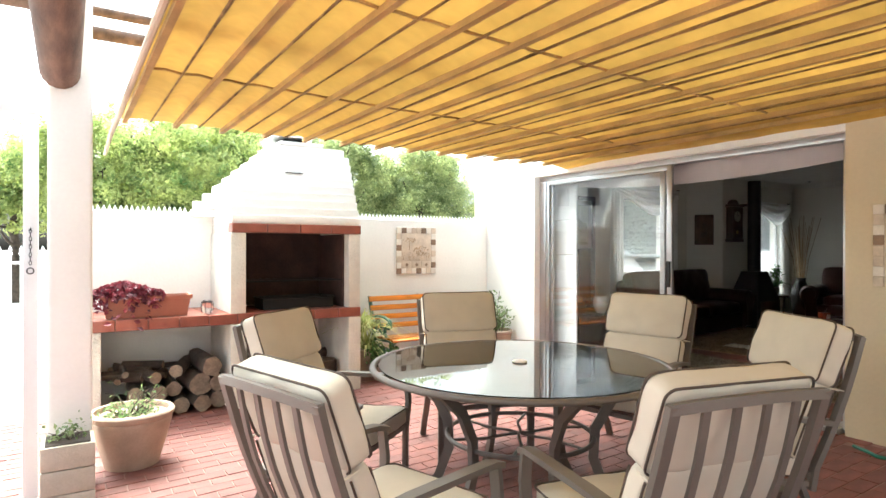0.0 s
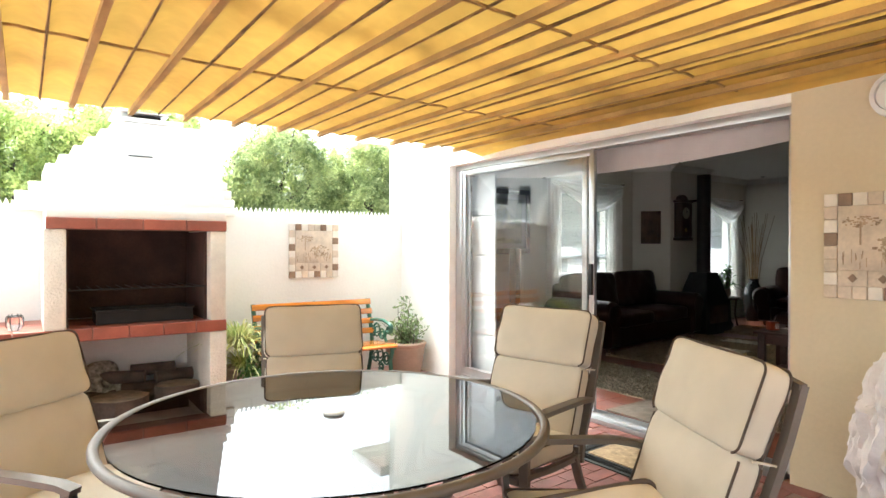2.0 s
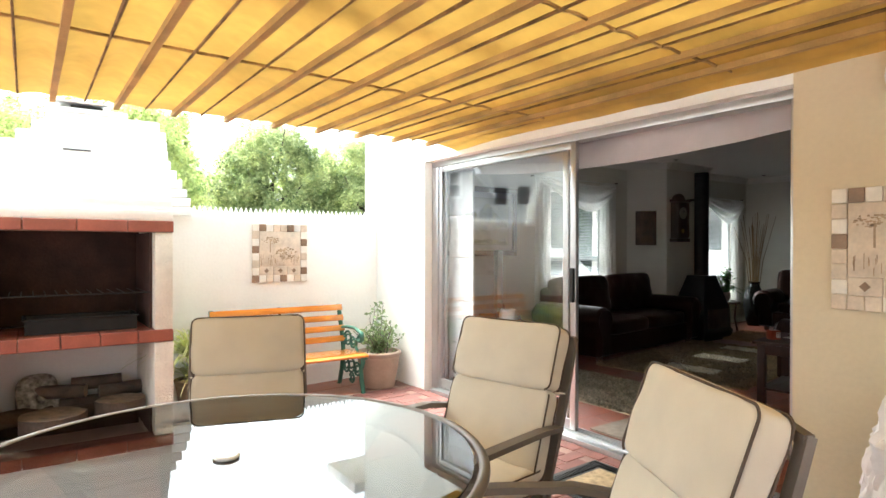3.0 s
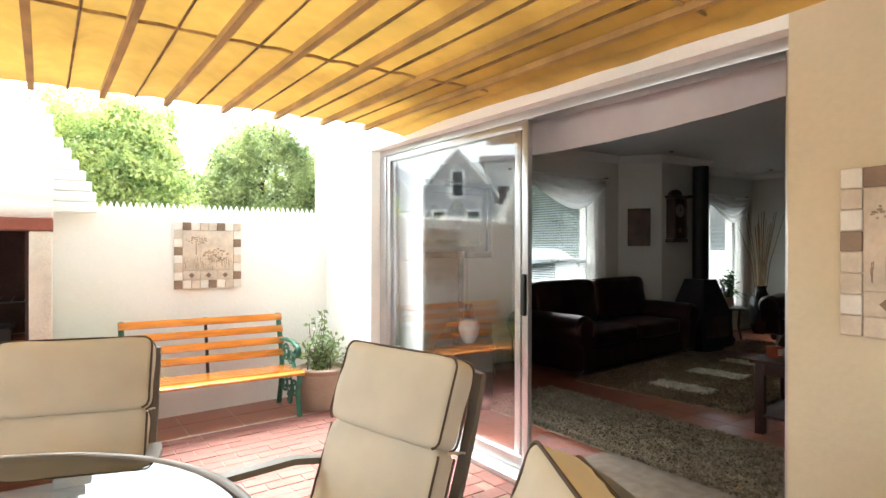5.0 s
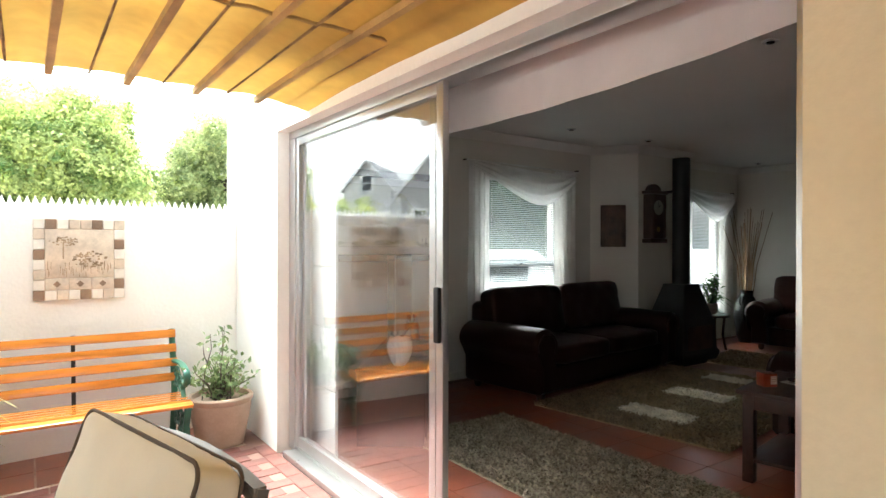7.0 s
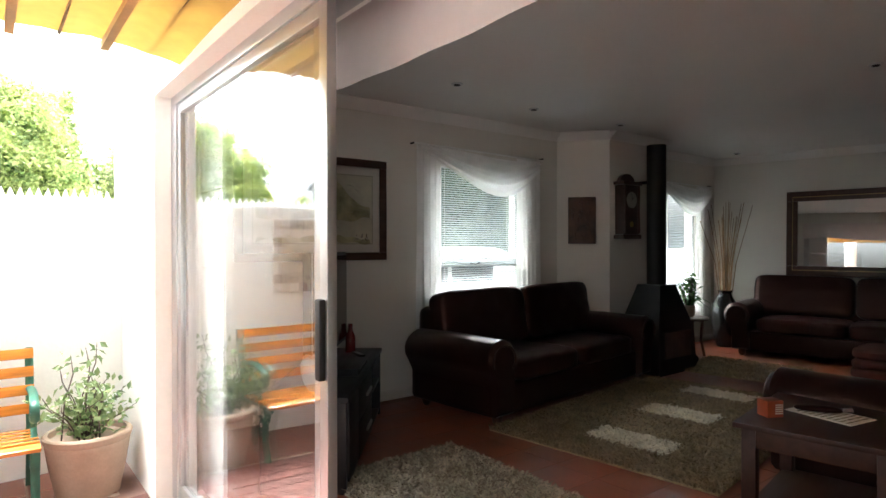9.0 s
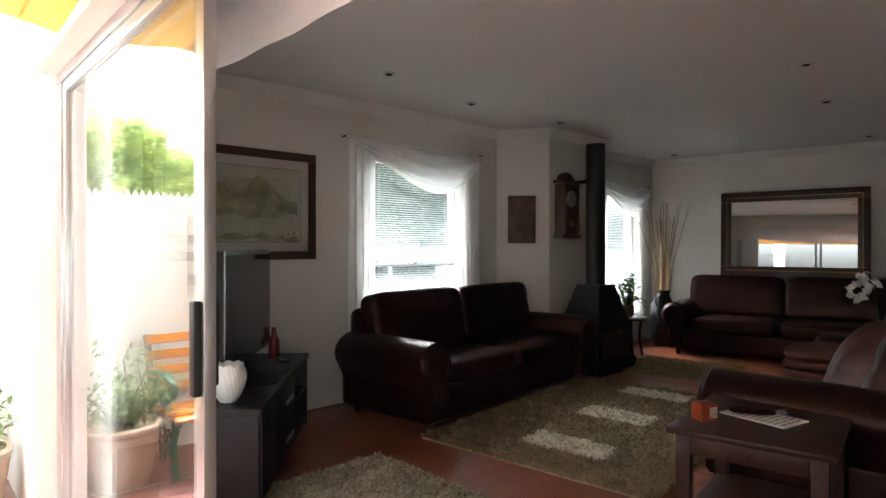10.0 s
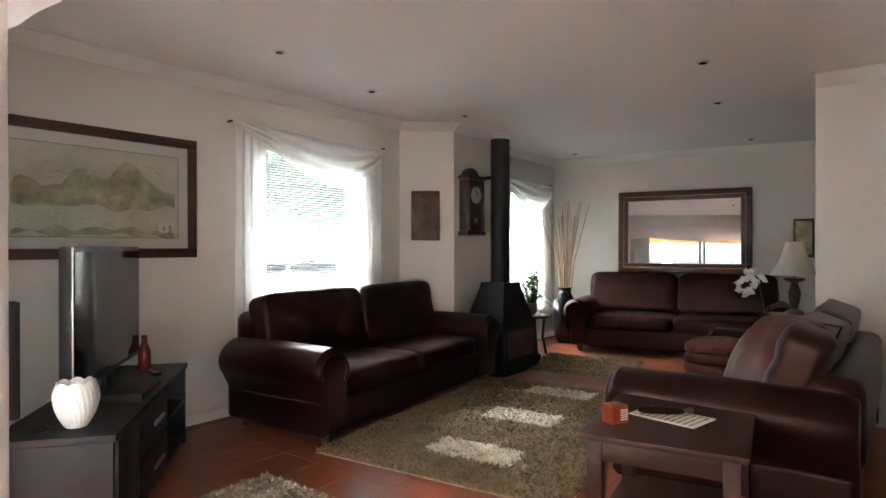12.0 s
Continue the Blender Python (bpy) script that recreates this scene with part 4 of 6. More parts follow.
UMBER = surface("umber_tile", (0.25, 0.17, 0.11), 0.5, 0.15, 9, 70, 0.2)
OCHRE = surface("ochre_drawing", (0.38, 0.28, 0.18), 0.6, 0.25, 18, 90, 0.2)


def plaque(m, label, seed):
    """0.54 x 0.55 m in local x and z, faces -y."""
    rng = random.Random(seed)
    ob = thing("wall_plaque", m, label, "wall plaque", "tile plaques on the patio walls")
    s = 0.54 / 8
    part("backing", box((0.004, -0.012, 0.004), (0.536, 0, 0.546), 0.002), SAND, ob)
    k = 0
    order = [(i, 0) for i in range(8)] + [(7, j) for j in range(1, 8)] + [(i, 7) for i in range(6, -1, -1)] + [(0, j) for j in range(6, 0, -1)]
    for i, j in order:
        part("tile", box((i * s + 0.002, -0.022, j * s * 1.018 + 0.002), ((i + 1) * s - 0.002, -0.0121, (j + 1) * s * 1.018 - 0.002), 0.002, seg=1), (UMBER, IVORY, SAND, IVORY)[k % 4] if rng.random() < 0.85 else SAND, ob)
        k += 1
    c0, c1 = s + 0.002, 0.54 - s - 0.002
    part("picture_tile", box((c0, -0.021, c0 + 0.08), (c1, -0.0121, c1 + 0.008), 0.002), SAND, ob)
    for i in range(3):
        w = (c1 - c0) / 3
        t = part("pattern_tile", box((c0 + i * w + 0.001, -0.021, c0), (c0 + (i + 1) * w - 0.001, -0.0121, c0 + 0.078), 0.002), SAND, ob)
        bm = bmesh.new()
        cx, cz = c0 + (i + 0.5) * w, c0 + 0.039
        add_box(bm, (cx - 0.016, -0.023, cz - 0.016), (cx + 0.016, -0.0211, cz + 0.016), m=Matrix.Translation((cx, 0, cz)) @ Matrix.Rotation(radians(45), 4, "Y") @ Matrix.Translation((-cx, 0, -cz)))
        part("diamond", bm, UMBER, t, "brown diamond motif")
    # savannah drawing: a flat-topped tree, hills and tufts of grass
    bm = bmesh.new()
    for i in range(34):
        gx = rng.uniform(c0 + 0.01, c1 - 0.015)
        gz = rng.uniform(c0 + 0.085, c0 + 0.15)
        h = rng.uniform(0.02, 0.07)
        add_box(bm, (gx, -0.0225, gz), (gx + 0.003, -0.0211, gz + h))
    part("grass_drawing", bm, OCHRE, ob, "ochre drawn grass")
    bm = bmesh.new()
    for i in range(60):
        a0, rr = rng.uniform(0, 6.28), rng.random() ** 0.5
        gx, gz = c0 + 0.10 + math.cos(a0) * rr * 0.085, c1 - 0.075 + math.sin(a0) * rr * 0.03
        add_box(bm, (gx, -0.0226, gz), (gx + rng.uniform(0.006, 0.016), -0.0212, gz + rng.uniform(0.004, 0.009)))
    add_box(bm, (c0 + 0.098, -0.0224, c1 - 0.19), (c0 + 0.106, -0.0211, c1 - 0.075))
    part("tree_drawing", bm, OCHRE, ob, "ochre drawn flat-topped tree")
    bm = bmesh.new()
    for i in range(70):
        a0, rr = rng.uniform(0, 6.28), rng.random() ** 0.5
        gx, gz = c0 + 0.25 + math.cos(a0) * rr * 0.10, c0 + 0.20 + math.sin(a0) * rr * 0.055
        add_box(bm, (gx, -0.0227, gz), (gx + rng.uniform(0.006, 0.02), -0.0213, gz + rng.uniform(0.005, 0.014)))
    part("rock_drawing", bm, OCHRE, ob, "ochre shaded rounded shape")
    return ob


plaque(pose(3.39, BACK_Y - 0.002, 0.98), "square mosaic tile plaque with checked border on white wall", 1)
plaque(pose(WALL_X - 0.002, 1.795, 1.035, 0, 0, -90), "square mosaic tile plaque with checked border on cream wall", 2)

# bulkhead lamp
lamp = thing("wall_lamp", pose(WALL_X - 0.002, 1.47, 2.05, 0, -90, 0), "round white bulkhead lamp on the cream wall", "wall lamp")
part("ring", lathe([(0.0001, 0), (0.105, 0), (0.115, 0.02), (0.11, 0.05), (0.085, 0.06), (0.082, 0.045)], 36), WHITE_PAINT, lamp)
part("diffuser", lathe([(0.0001, 0.03), (0.083, 0.03), (0.075, 0.062), (0.04, 0.082), (0.0001, 0.088)], 32), CERAMIC, lamp, "opal glass dome")

# ---- statue ----
bm = bmesh.new()
bmesh.ops.create_icosphere(bm, subdivisions=5, radius=1)
for v in bm.verts:
    p = v.co.copy()
    fold = 0.06 * abs(noise.noise(p * 2.6)) + 0.05 * noise.noise(p * 5.0) + 0.025 * noise.noise(p * 11)
    wide = 0.20 if p.z < 0 else 0.20 - 0.05 * p.z
    v.co = Vector((p.x * wide * 0.8, p.y * wide, 0.44 + p.z * 0.42)) + p * fold * 0.8
    if v.co.z < 0.02:
        v.co.z = 0.0
single("statue", bm, surface("white_painted_stone", (0.78, 0.75, 0.74), 0.7, 0.06, 8, 60, 0.4), "white painted cast-stone garden statue by the wall", "statue", pose(4.47, 1.36, floor_z(4.47)))

# garden hose
pts = [(4.52, 1.83, 0.012), (4.48, 1.74, 0.012), (4.43, 1.66, 0.012), (4.45, 1.5, 0.012), (4.52, 1.3, 0.012), (4.55, 1.0, 0.012), (4.5, 0.6, 0.012)]
single("garden_hose", tube([(x, y, z + floor_z(x)) for x, y, z in pts], 0.012, 10), surface("green_hose", (0.01, 0.16, 0.10), 0.4, 0.1, 8, 60, 0.05), "green rubber garden hose lying on the pavers", "hose")

# ---- door mats ----
mat_ob = thing("doormat", pose(4.34, 2.68, floor_z(4.34) + 0.001, 0, -SLOPE, 0), "black rubber doormat with beige coir centre", "doormat")
RUBBER = surface("black_rubber", (0.02, 0.02, 0.02), 0.7, 0.15, 20, 90, 0.3)
COIR = surface("coir", (0.36, 0.26, 0.15), 1.0, 0.25, 30, 250, 0.8)
part("rubber_base", box((-0.25, -0.4, 0), (0.25, 0.4, 0.008), 0.003), RUBBER, mat_ob)
part("coir_pad", box((-0.15, -0.28, 0.0081), (0.15, 0.28, 0.016), 0.004), COIR, mat_ob)
bm = bmesh.new()
for i in range(40):
    for cx, cy in ((-0.2, -0.37 + i * 0.019), (0.2, -0.37 + i * 0.019)):
        tube([(cx + 0.03 * math.cos(t), cy + 0.014 * math.sin(t), 0.01) for t in (0, 1.26, 2.5, 3.8, 5.0)], 0.004, 4, closed=True, bm=bm)
    if i < 22:
        for cx, cy in ((-0.2 + i * 0.019, -0.34), (-0.2 + i * 0.019, 0.34)):
            tube([(cx + 0.014 * math.cos(t), cy + 0.03 * math.sin(t), 0.01) for t in (0, 1.26, 2.5, 3.8, 5.0)], 0.004, 4, closed=True, bm=bm)
part("lattice_border", bm, RUBBER, mat_ob, "open lattice rubber border")
single("inside_mat", box((5.0, 2.45, 0.0005), (5.56, 3.48, 0.014), 0.005), surface("grey_beige_mat", (0.33, 0.28, 0.23), 1.0, 0.12, 14, 300, 0.6), "grey-beige short-pile mat inside the door", "doormat")

# ---- bench ----
bench = thing("garden_bench", pose(3.61, 5.95, floor_z(3.61)), "orange slatted garden bench with green cast-iron ends", "bench")
BW = 0.63
for i in range(4):
    z = 0.475 + i * 0.098
    part("back_slat", box((-BW, -0.011, -0.029), (BW, 0.011, 0.029), 0.004, m=Matrix.Translation((0, -0.04 + i * 0.03, z)) @ Matrix.Rotation(radians(-14), 4, "X")), ORANGE_SLAT, bench)
for i in range(6):
    y = -0.50 + i * 0.078
    part("seat_slat", box((-BW, -0.027, -0.011), (BW, 0.027, 0.011), 0.004, m=Matrix.Translation((0, y, 0.386 - 0.004 * i + (0 if i else -0.012))) @ Matrix.Rotation(radians(14 if i == 0 else -2), 4, "X")), ORANGE_SLAT, bench)
part("back_strap", bar([(0, -0.03, 0.35), (0, 0.0, 0.5), (0, 0.072, 0.80)], 0.025, 0.006, up=(0, 1, 0)), IRON, bench, "thin black steel strap")


def arc(cx, cz, r, a0, a1, n=10):
    return [(cx + r * math.cos(radians(a0 + (a1 - a0) * i / n)), cz + r * math.sin(radians(a0 + (a1 - a0) * i / n))) for i in range(n + 1)]


for sx in (-1, 1):
    x = sx * (BW - 0.02)
    end = new("bench_end")
    end.parent = bench
    for nm, prof, r in (("back_leg", [(0.06, 0.0), (0.04, 0.06), (0.0, 0.18), (-0.03, 0.33), (-0.02, 0.45), (0.03, 0.62), (0.075, 0.77), (0.088, 0.795)], 0.022), ("front_leg", [(-0.46, 0.0), (-0.45, 0.05), (-0.42, 0.13), (-0.41, 0.22), (-0.45, 0.30), (-0.44, 0.37)], 0.022), ("seat_bearer", [(-0.51, 0.345), (-0.46, 0.355), (-0.3, 0.352), (-0.1, 0.342), (-0.02, 0.34)], 0.018), ("arm", [(0.0, 0.58), (-0.12, 0.595), (-0.28, 0.60), (-0.38, 0.575)] + arc(-0.385, 0.53, 0.045, 90, 330), 0.022), ("arm_support", [(-0.36, 0.36), (-0.30, 0.43), (-0.33, 0.50), (-0.38, 0.545)], 0.016)):
        part(nm, tube([(x, py, pz) for py, pz in prof], r, 8, flat=0.7), GREEN_IRON, end)
    for cy, cz, r in ((-0.13, 0.49, 0.065), (-0.24, 0.46, 0.05), (-0.05, 0.47, 0.05), (-0.2, 0.24, 0.07), (-0.33, 0.22, 0.06), (-0.1, 0.22, 0.06), (-0.22, 0.12, 0.045)):
        part("scroll", tube([(x, py, pz) for py, pz in arc(cy, cz, r, 20, 340, 14)], 0.010, 6), GREEN_IRON, end)
        part("scroll", tube([(x, py, pz) for py, pz in arc(cy, cz, r * 0.5, 200, 480, 10)], 0.008, 6), GREEN_IRON, end)


# ---- pots and plants ----
def pot(name, x, y, z, r_top, r_bot, h, material, label, rim=0.03, m=None):
    ob = thing(name, pose(x, y, z), label, "plant pot")
    part("body", lathe([(r_bot * 0.6, 0.0), (r_bot, 0.0), (r_bot * 1.03, h * 0.08), ((r_top + r_bot) / 2 * 1.02, h * 0.5), (r_top * 0.95, h * 0.80), (r_top * 0.96, h * 0.84), (r_top * 0.95, h * 0.86), (r_top, h * 0.9), (r_top * 1.02, h * 0.97), (r_top * 0.98, h), (r_top * 0.88, h), (r_top * 0.86, h * 0.9)], 40), material, ob)
    part("soil", lathe([(0.0001, h * 0.88), (r_top * 0.87, h * 0.87)], 24), SOIL, ob, "dark potting soil")
    return ob


def shrub(ob, base, height, spread, n_stems, material, seed, leaf=0.035, per=26, narrow=0.55):
    rng = np.random.default_rng(seed)
    cs, ns = [], []
    bm = bmesh.new()
    for i in range(n_stems):
        a0 = rng.uniform(0, 6.28)
        out = spread * rng.uniform(0.2, 1.0)
        hh = height * rng.uniform(0.5, 1.0)
        p0 = Vector((base[0] + rng.normal() * 0.03, base[1] + rng.normal() * 0.03, base[2]))
        p3 = p0 + Vector((math.cos(a0) * out, math.sin(a0) * out, hh))
        p1 = p0.lerp(p3, 0.35) + Vector((0, 0, hh * 0.1))
        p2 = p0.lerp(p3, 0.7) + Vector((rng.normal() * 0.02, rng.normal() * 0.02, hh * 0.08))
        tube([p0, p1, p2, p3], 0.004, 5, bm=bm, taper=[1.2, 1, 0.8, 0.4])
        for k in range(per):
            t = rng.uniform(0.25, 1.0)
            q = p0.lerp(p3, t) + Vector((rng.normal(), rng.normal(), rng.normal())) * 0.035
            cs.append(q)
            ns.append(rng.normal(size=3) + np.array((0, 0, 1.0)))
    part("stalk", bm, BARK, ob)
    cs, ns = np.array(cs), np.array(ns)
    leaves("foliage", cs, ns, rng.uniform(0.6, 1.3, len(cs)) * leaf, material, ob, rng, narrow)


p = pot("flower_pot", 4.47, 5.66, floor_z(4.47), 0.215, 0.155, 0.34, CLAY, "terracotta pot with a loose leafy green shrub")
shrub(p, (0, 0, 0.30), 0.34, 0.27, 22, LEAF_POT, 11, 0.05, 20)
shrub(p, (-0.04, 0, 0.30), 0.56, 0.16, 5, LEAF_POT, 14, 0.05, 13)
p = pot("flower_pot", 0.50, 4.40, floor_z(0.5), 0.255, 0.165, 0.36, CLAY, "large pale clay urn with sparse grassy weeds")
shrub(p, (0, 0, 0.32), 0.16, 0.20, 9, LEAF_POT, 12, 0.045, 5, 0.15)
shrub(p, (0, 0.02, 0.30), 0.07, 0.17, 14, LEAF_POT, 13, 0.04, 22, 0.5)


def blades(ob, base, n, length, seed, material, width=0.014):
    rng = np.random.default_rng(seed)
    bm = bmesh.new()
    for i in range(n):
        a0 = rng.uniform(0, 6.28)
        L = length * rng.uniform(0.55, 1.1)
        rise = radians(rng.uniform(35, 84))
        last = None
        for k in range(8):
            t = k / 7
            r = L * t * math.cos(rise) * 1.25 + 0.02
            z = base[2] + L * (t * math.sin(rise) * 1.15 - 0.75 * t * t)
            c = Vector((base[0] + math.cos(a0) * r, base[1] + math.sin(a0) * r, z))
            s = Vector((-math.sin(a0), math.cos(a0), 0)) * width * (1 - 0.85 * t) * 0.5
            now = (bm.verts.new(c - s), bm.verts.new(c + s))
            if last:
                bm.faces.new((last[0], last[1], now[1], now[0]))
            last = now
    part("foliage", bm, material, ob)


p = pot("spider_plant", 2.82, 5.80, floor_z(2.82), 0.16, 0.11, 0.30, CLAY, "striped spider plant arching over a clay pot")
blades(p, (-0.02, 0, 0.46), 300, 0.54, 21, LEAF_FERN, 0.022)
blades(p, (0, -0.06, 0.28), 130, 0.5, 24, LEAF_FERN, 0.018)
p2 = pot("flower_pot", 2.88, 5.50, floor_z(2.88), 0.10, 0.07, 0.15, CLAY, "small clay pot with dark green foliage")
shrub(p2, (0, 0, 0.13), 0.24, 0.17, 16, LEAF_ROOM, 23, 0.05, 26)

# stone planter box at the pillar foot
box_ob = thing("stone_planter", pose(0.14, 3.83, floor_z(0.14)), "square pale cast-stone planter with a small plant", "plant pot")
for k in range(3):
    part("course", box((-0.125, -0.125, 0.13 * k), (0.125, 0.125, 0.13 * k + 0.126), 0.008), STONE_BOX, box_ob)
part("soil", box((-0.105, -0.105, 0.3861), (0.105, 0.105, 0.392)), SOIL, box_ob)
shrub(box_ob, (0, 0, 0.38), 0.08, 0.09, 9, LEAF_POT, 31, 0.032, 10)

# red trough on the barbecue shelf
tr = thing("plant_trough", pose(0.70, 5.50, 0.713), "red-brown plastic trough overflowing with crimson leaves", "plant pot")
bm = bmesh.new()
rings = []
for z, hx, hy in ((0, 0.30, 0.075), (0.14, 0.325, 0.09), (0.142, 0.34, 0.10), (0.175, 0.343, 0.103), (0.175, 0.325, 0.088), (0.13, 0.32, 0.085)):
    rings.append([bm.verts.new((sx * hx, sy * hy, z)) for sx, sy in ((-1, -1), (1, -1), (1, 1), (-1, 1))])
for q0, q1 in zip(rings, rings[1:]):
    for i in range(4):
        bm.faces.new((q0[i], q0[(i + 1) % 4], q1[(i + 1) % 4], q1[i]))
bm.faces.new(rings[0][::-1])
part("body", bm, RED_CLAY, tr)
part("soil", box((-0.318, -0.084, 0.11), (0.318, 0.084, 0.14)), SOIL, tr)
rng = np.random.default_rng(41)
cs = np.stack([rng.uniform(-0.44, 0.12, 900), rng.normal(size=900) * 0.08 - 0.04, np.zeros(900)], 1)
cs[:, 2] = 0.18 + 0.12 * rng.random(900) * (1 - np.abs(cs[:, 0] + 0.18) / 0.36) - np.maximum(0, -cs[:, 1] - 0.10) * 1.4
leaves("foliage", cs, rng.normal(size=(900, 3)) + np.array((0, -0.4, 0.8)), rng.uniform(0.03, 0.065, 900), LEAF_RED, tr, rng, 0.75)

jar = thing("candle_lantern", pose(1.17, 5.46, 0.713), "small glass candle jar in a black wire holder", "candle holder")
part("glass", lathe([(0.0001, 0.004), (0.038, 0.004), (0.045, 0.03), (0.045, 0.085), (0.038, 0.095)], 24), CLEAR, jar)
for i in range(6):
    t = i * math.pi / 3
    part("wire", tube([(0.03 * math.cos(t), 0.03 * math.sin(t), 0.003), (0.05 * math.cos(t), 0.05 * math.sin(t), 0.03), (0.05 * math.cos(t), 0.05 * math.sin(t), 0.09), (0.03 * math.cos(t), 0.03 * math.sin(t), 0.115)], 0.003, 5), IRON, jar)
part("ring", tube([(0.045 * math.cos(i / 3), 0.045 * math.sin(i / 3), 0.1) for i in range(19)], 0.004, 5, closed=True), IRON, jar)

for x, y, seed in ((-2.55, 2.9, 91), (-2.6, 0.4, 92)):
    p = pot("flower_pot", x, y, floor_z(x), 0.22, 0.15, 0.34, CLAY, "clay pot with a tall leafy shrub by the garden wall")
    shrub(p, (0, 0, 0.3), 1.0, 0.4, 30, LEAF_POT, seed, 0.07, 34)

# ---- firewood ----
rngp = random.Random(5)


def firelog(x, y, z, r, length, yaw, label, upright=False):
    bm = bmesh.new()
    n = 14
    lumps = [1 + 0.10 * rngp.uniform(-1, 1) for _ in range(n)]
    rings = []
    for k in range(4):
        t = k / 3
        rings.append([bm.verts.new((r * lumps[i] * math.cos(2 * math.pi * i / n), r * lumps[i] * math.sin(2 * math.pi * i / n), (t - (0 if upright else 0.5)) * length)) for i in range(n)])
    for q0, q1 in zip(rings, rings[1:]):
        for i in range(n):
            bm.faces.new((q0[i], q0[(i + 1) % n], q1[(i + 1) % n], q1[i]))
    for ring in (rings[0][::-1], rings[-1]):
        f = bm.faces.new(ring)
        f.material_index = 1
    m = pose(x, y, z, 0 if upright else 90, 0, yaw)
    return single("firewood_log", bm, [BARK, CUT_WOOD], label, "firewood", m, "firewood under the barbecue")


fz = lambda x: floor_z(x)
def heap(spots, radius, length, label, yaw_spread):
    """Logs laid on one another: each spot is (x, height above the floor, size)."""
    for x, z, size in spots:
        firelog(x, 5.68 + rngp.uniform(-0.09, 0.07), fz(x) + z + 0.004, radius * size, length * rngp.uniform(0.85, 1.1), rngp.uniform(-yaw_spread, yaw_spread), label)


heap(((1.25, 0.075, 1.0), (1.105, 0.07, 0.95), (0.965, 0.068, 0.92), (0.83, 0.066, 0.9), (0.69, 0.07, 0.95), (0.545, 0.07, 0.95)), 0.074, 0.5, "split firewood log with pale cut end, stacked", 5)
heap(((1.255, 0.225, 1.05), (1.09, 0.22, 1.3), (0.91, 0.205, 0.85), (0.765, 0.20, 0.9), (0.62, 0.205, 0.8)), 0.072, 0.5, "greyish firewood log lying on the stack", 9)
heap(((1.17, 0.385, 1.15), (1.0, 0.365, 0.8), (0.70, 0.335, 0.7)), 0.07, 0.55, "firewood log crossing the top of the stack", 22)
for i in range(16):
    x = 0.45 + 0.42 * rngp.random()
    firelog(x, 5.62 + 0.3 * rngp.random(), fz(x) + 0.28 + 0.12 * rngp.random(), 0.02 + 0.015 * rngp.random(), 0.25 + 0.15 * rngp.random(), rngp.uniform(0, 180), "thin broken kindling stick on the firewood stack")
firelog(1.82, 5.56, fz(1.82) - 0.002, 0.205, 0.25, 0, "thick upright tree stump with pale cut top", True)
firelog(2.255, 5.62, fz(2.255) - 0.002, 0.165, 0.27, 0, "thick upright tree stump with pale cut top", True)
for x, z, yaw in ((1.68, 0.07, 70), (2.02, 0.07, 85)):
    firelog(x, 5.95, fz(x) + z + 0.004, 0.07, 0.42, yaw, "dark firewood log lying against the back")
firelog(1.95, 5.93, fz(1.95) + 0.205, 0.065, 0.5, 82, "dark firewood log lying against the back")
for x, y, z, r, yaw in ((2.08, 5.80, 0.15, 0.06, 60), (2.30, 5.90, 0.28, 0.055, 95), (1.66, 5.84, 0.19, 0.06, 110), (1.88, 5.86, 0.33, 0.05, 70), (2.12, 5.93, 0.36, 0.05, 88)):
    firelog(x, y, fz(x) + z, r, 0.34, yaw, "rough split log piled behind the stumps")
firelog(2.22, 5.93, fz(2.2) + 0.075, 0.07, 0.3, 80, "dark firewood log lying against the back")
bm = pillow(0.28, 0.34, 0.16, 0.35, 10, 3, wrinkle=0.03, m=Matrix.Rotation(radians(70), 4, "X"))
single("charcoal_bag", bm, surface("printed_bag", (0.08, 0.08, 0.065), 0.5, 0.5, 22, 60, 0.3, second=(0.42, 0.40, 0.33)), "crumpled dark printed charcoal bag on the logs", "bag", pose(1.74, 5.93, fz(1.74) + 0.30, 0, 0, 12))

# ---- gate, street and neighbours ----
gate = thing("picket_gate", pose(-0.2, 8.9, -0.4), "white steel picket gate to the street", "gate")
for i in range(22):
    x = -1.9 + i * 0.11
    pk = part("picket", box((x - 0.014, -0.014, 0.15), (x + 0.014, 0.014, 1.58), 0.003), WHITE_PAINT, gate)
    part("finial", lathe([(0.012, 1.58), (0.028, 1.61), (0.014, 1.64), (0.022, 1.66), (0.002, 1.71)], 10, m=Matrix.Translation((x, 0, 0))), WHITE_PAINT, pk)
for z in (0.2, 0.95, 1.48):
    part("rail", box((-2.0, -0.022, z), (0.55, 0.022, z + 0.035), 0.003), WHITE_PAINT, gate)
for x in (-2.03, 0.58):
    part("post", box((x - 0.04, -0.04, 0), (x + 0.04, 0.04, 1.75), 0.005), WHITE_PAINT, gate)
frame_ob = thing("gate_frame", pose(0, 0, -0.4), "white steel side-gate frame beside the pillar", "gate")
part("post", box((-0.075, 4.05, 0.0), (-0.004, 4.12, 2.44), 0.004), WHITE_PAINT, frame_ob)
part("header", box((-1.6, 4.05, 2.441), (-0.004, 4.12, 2.52), 0.004), WHITE_PAINT, frame_ob)
part("post", box((-1.6, 4.05, 0.0), (-1.53, 4.12, 2.44), 0.004), WHITE_PAINT, frame_ob)
ch = thing("hanging_chain", pose(-0.04, 4.03, 1.38) @ Matrix.Scale(0.75, 4), "dark steel chain with a ring hung on the gate post", "chain")
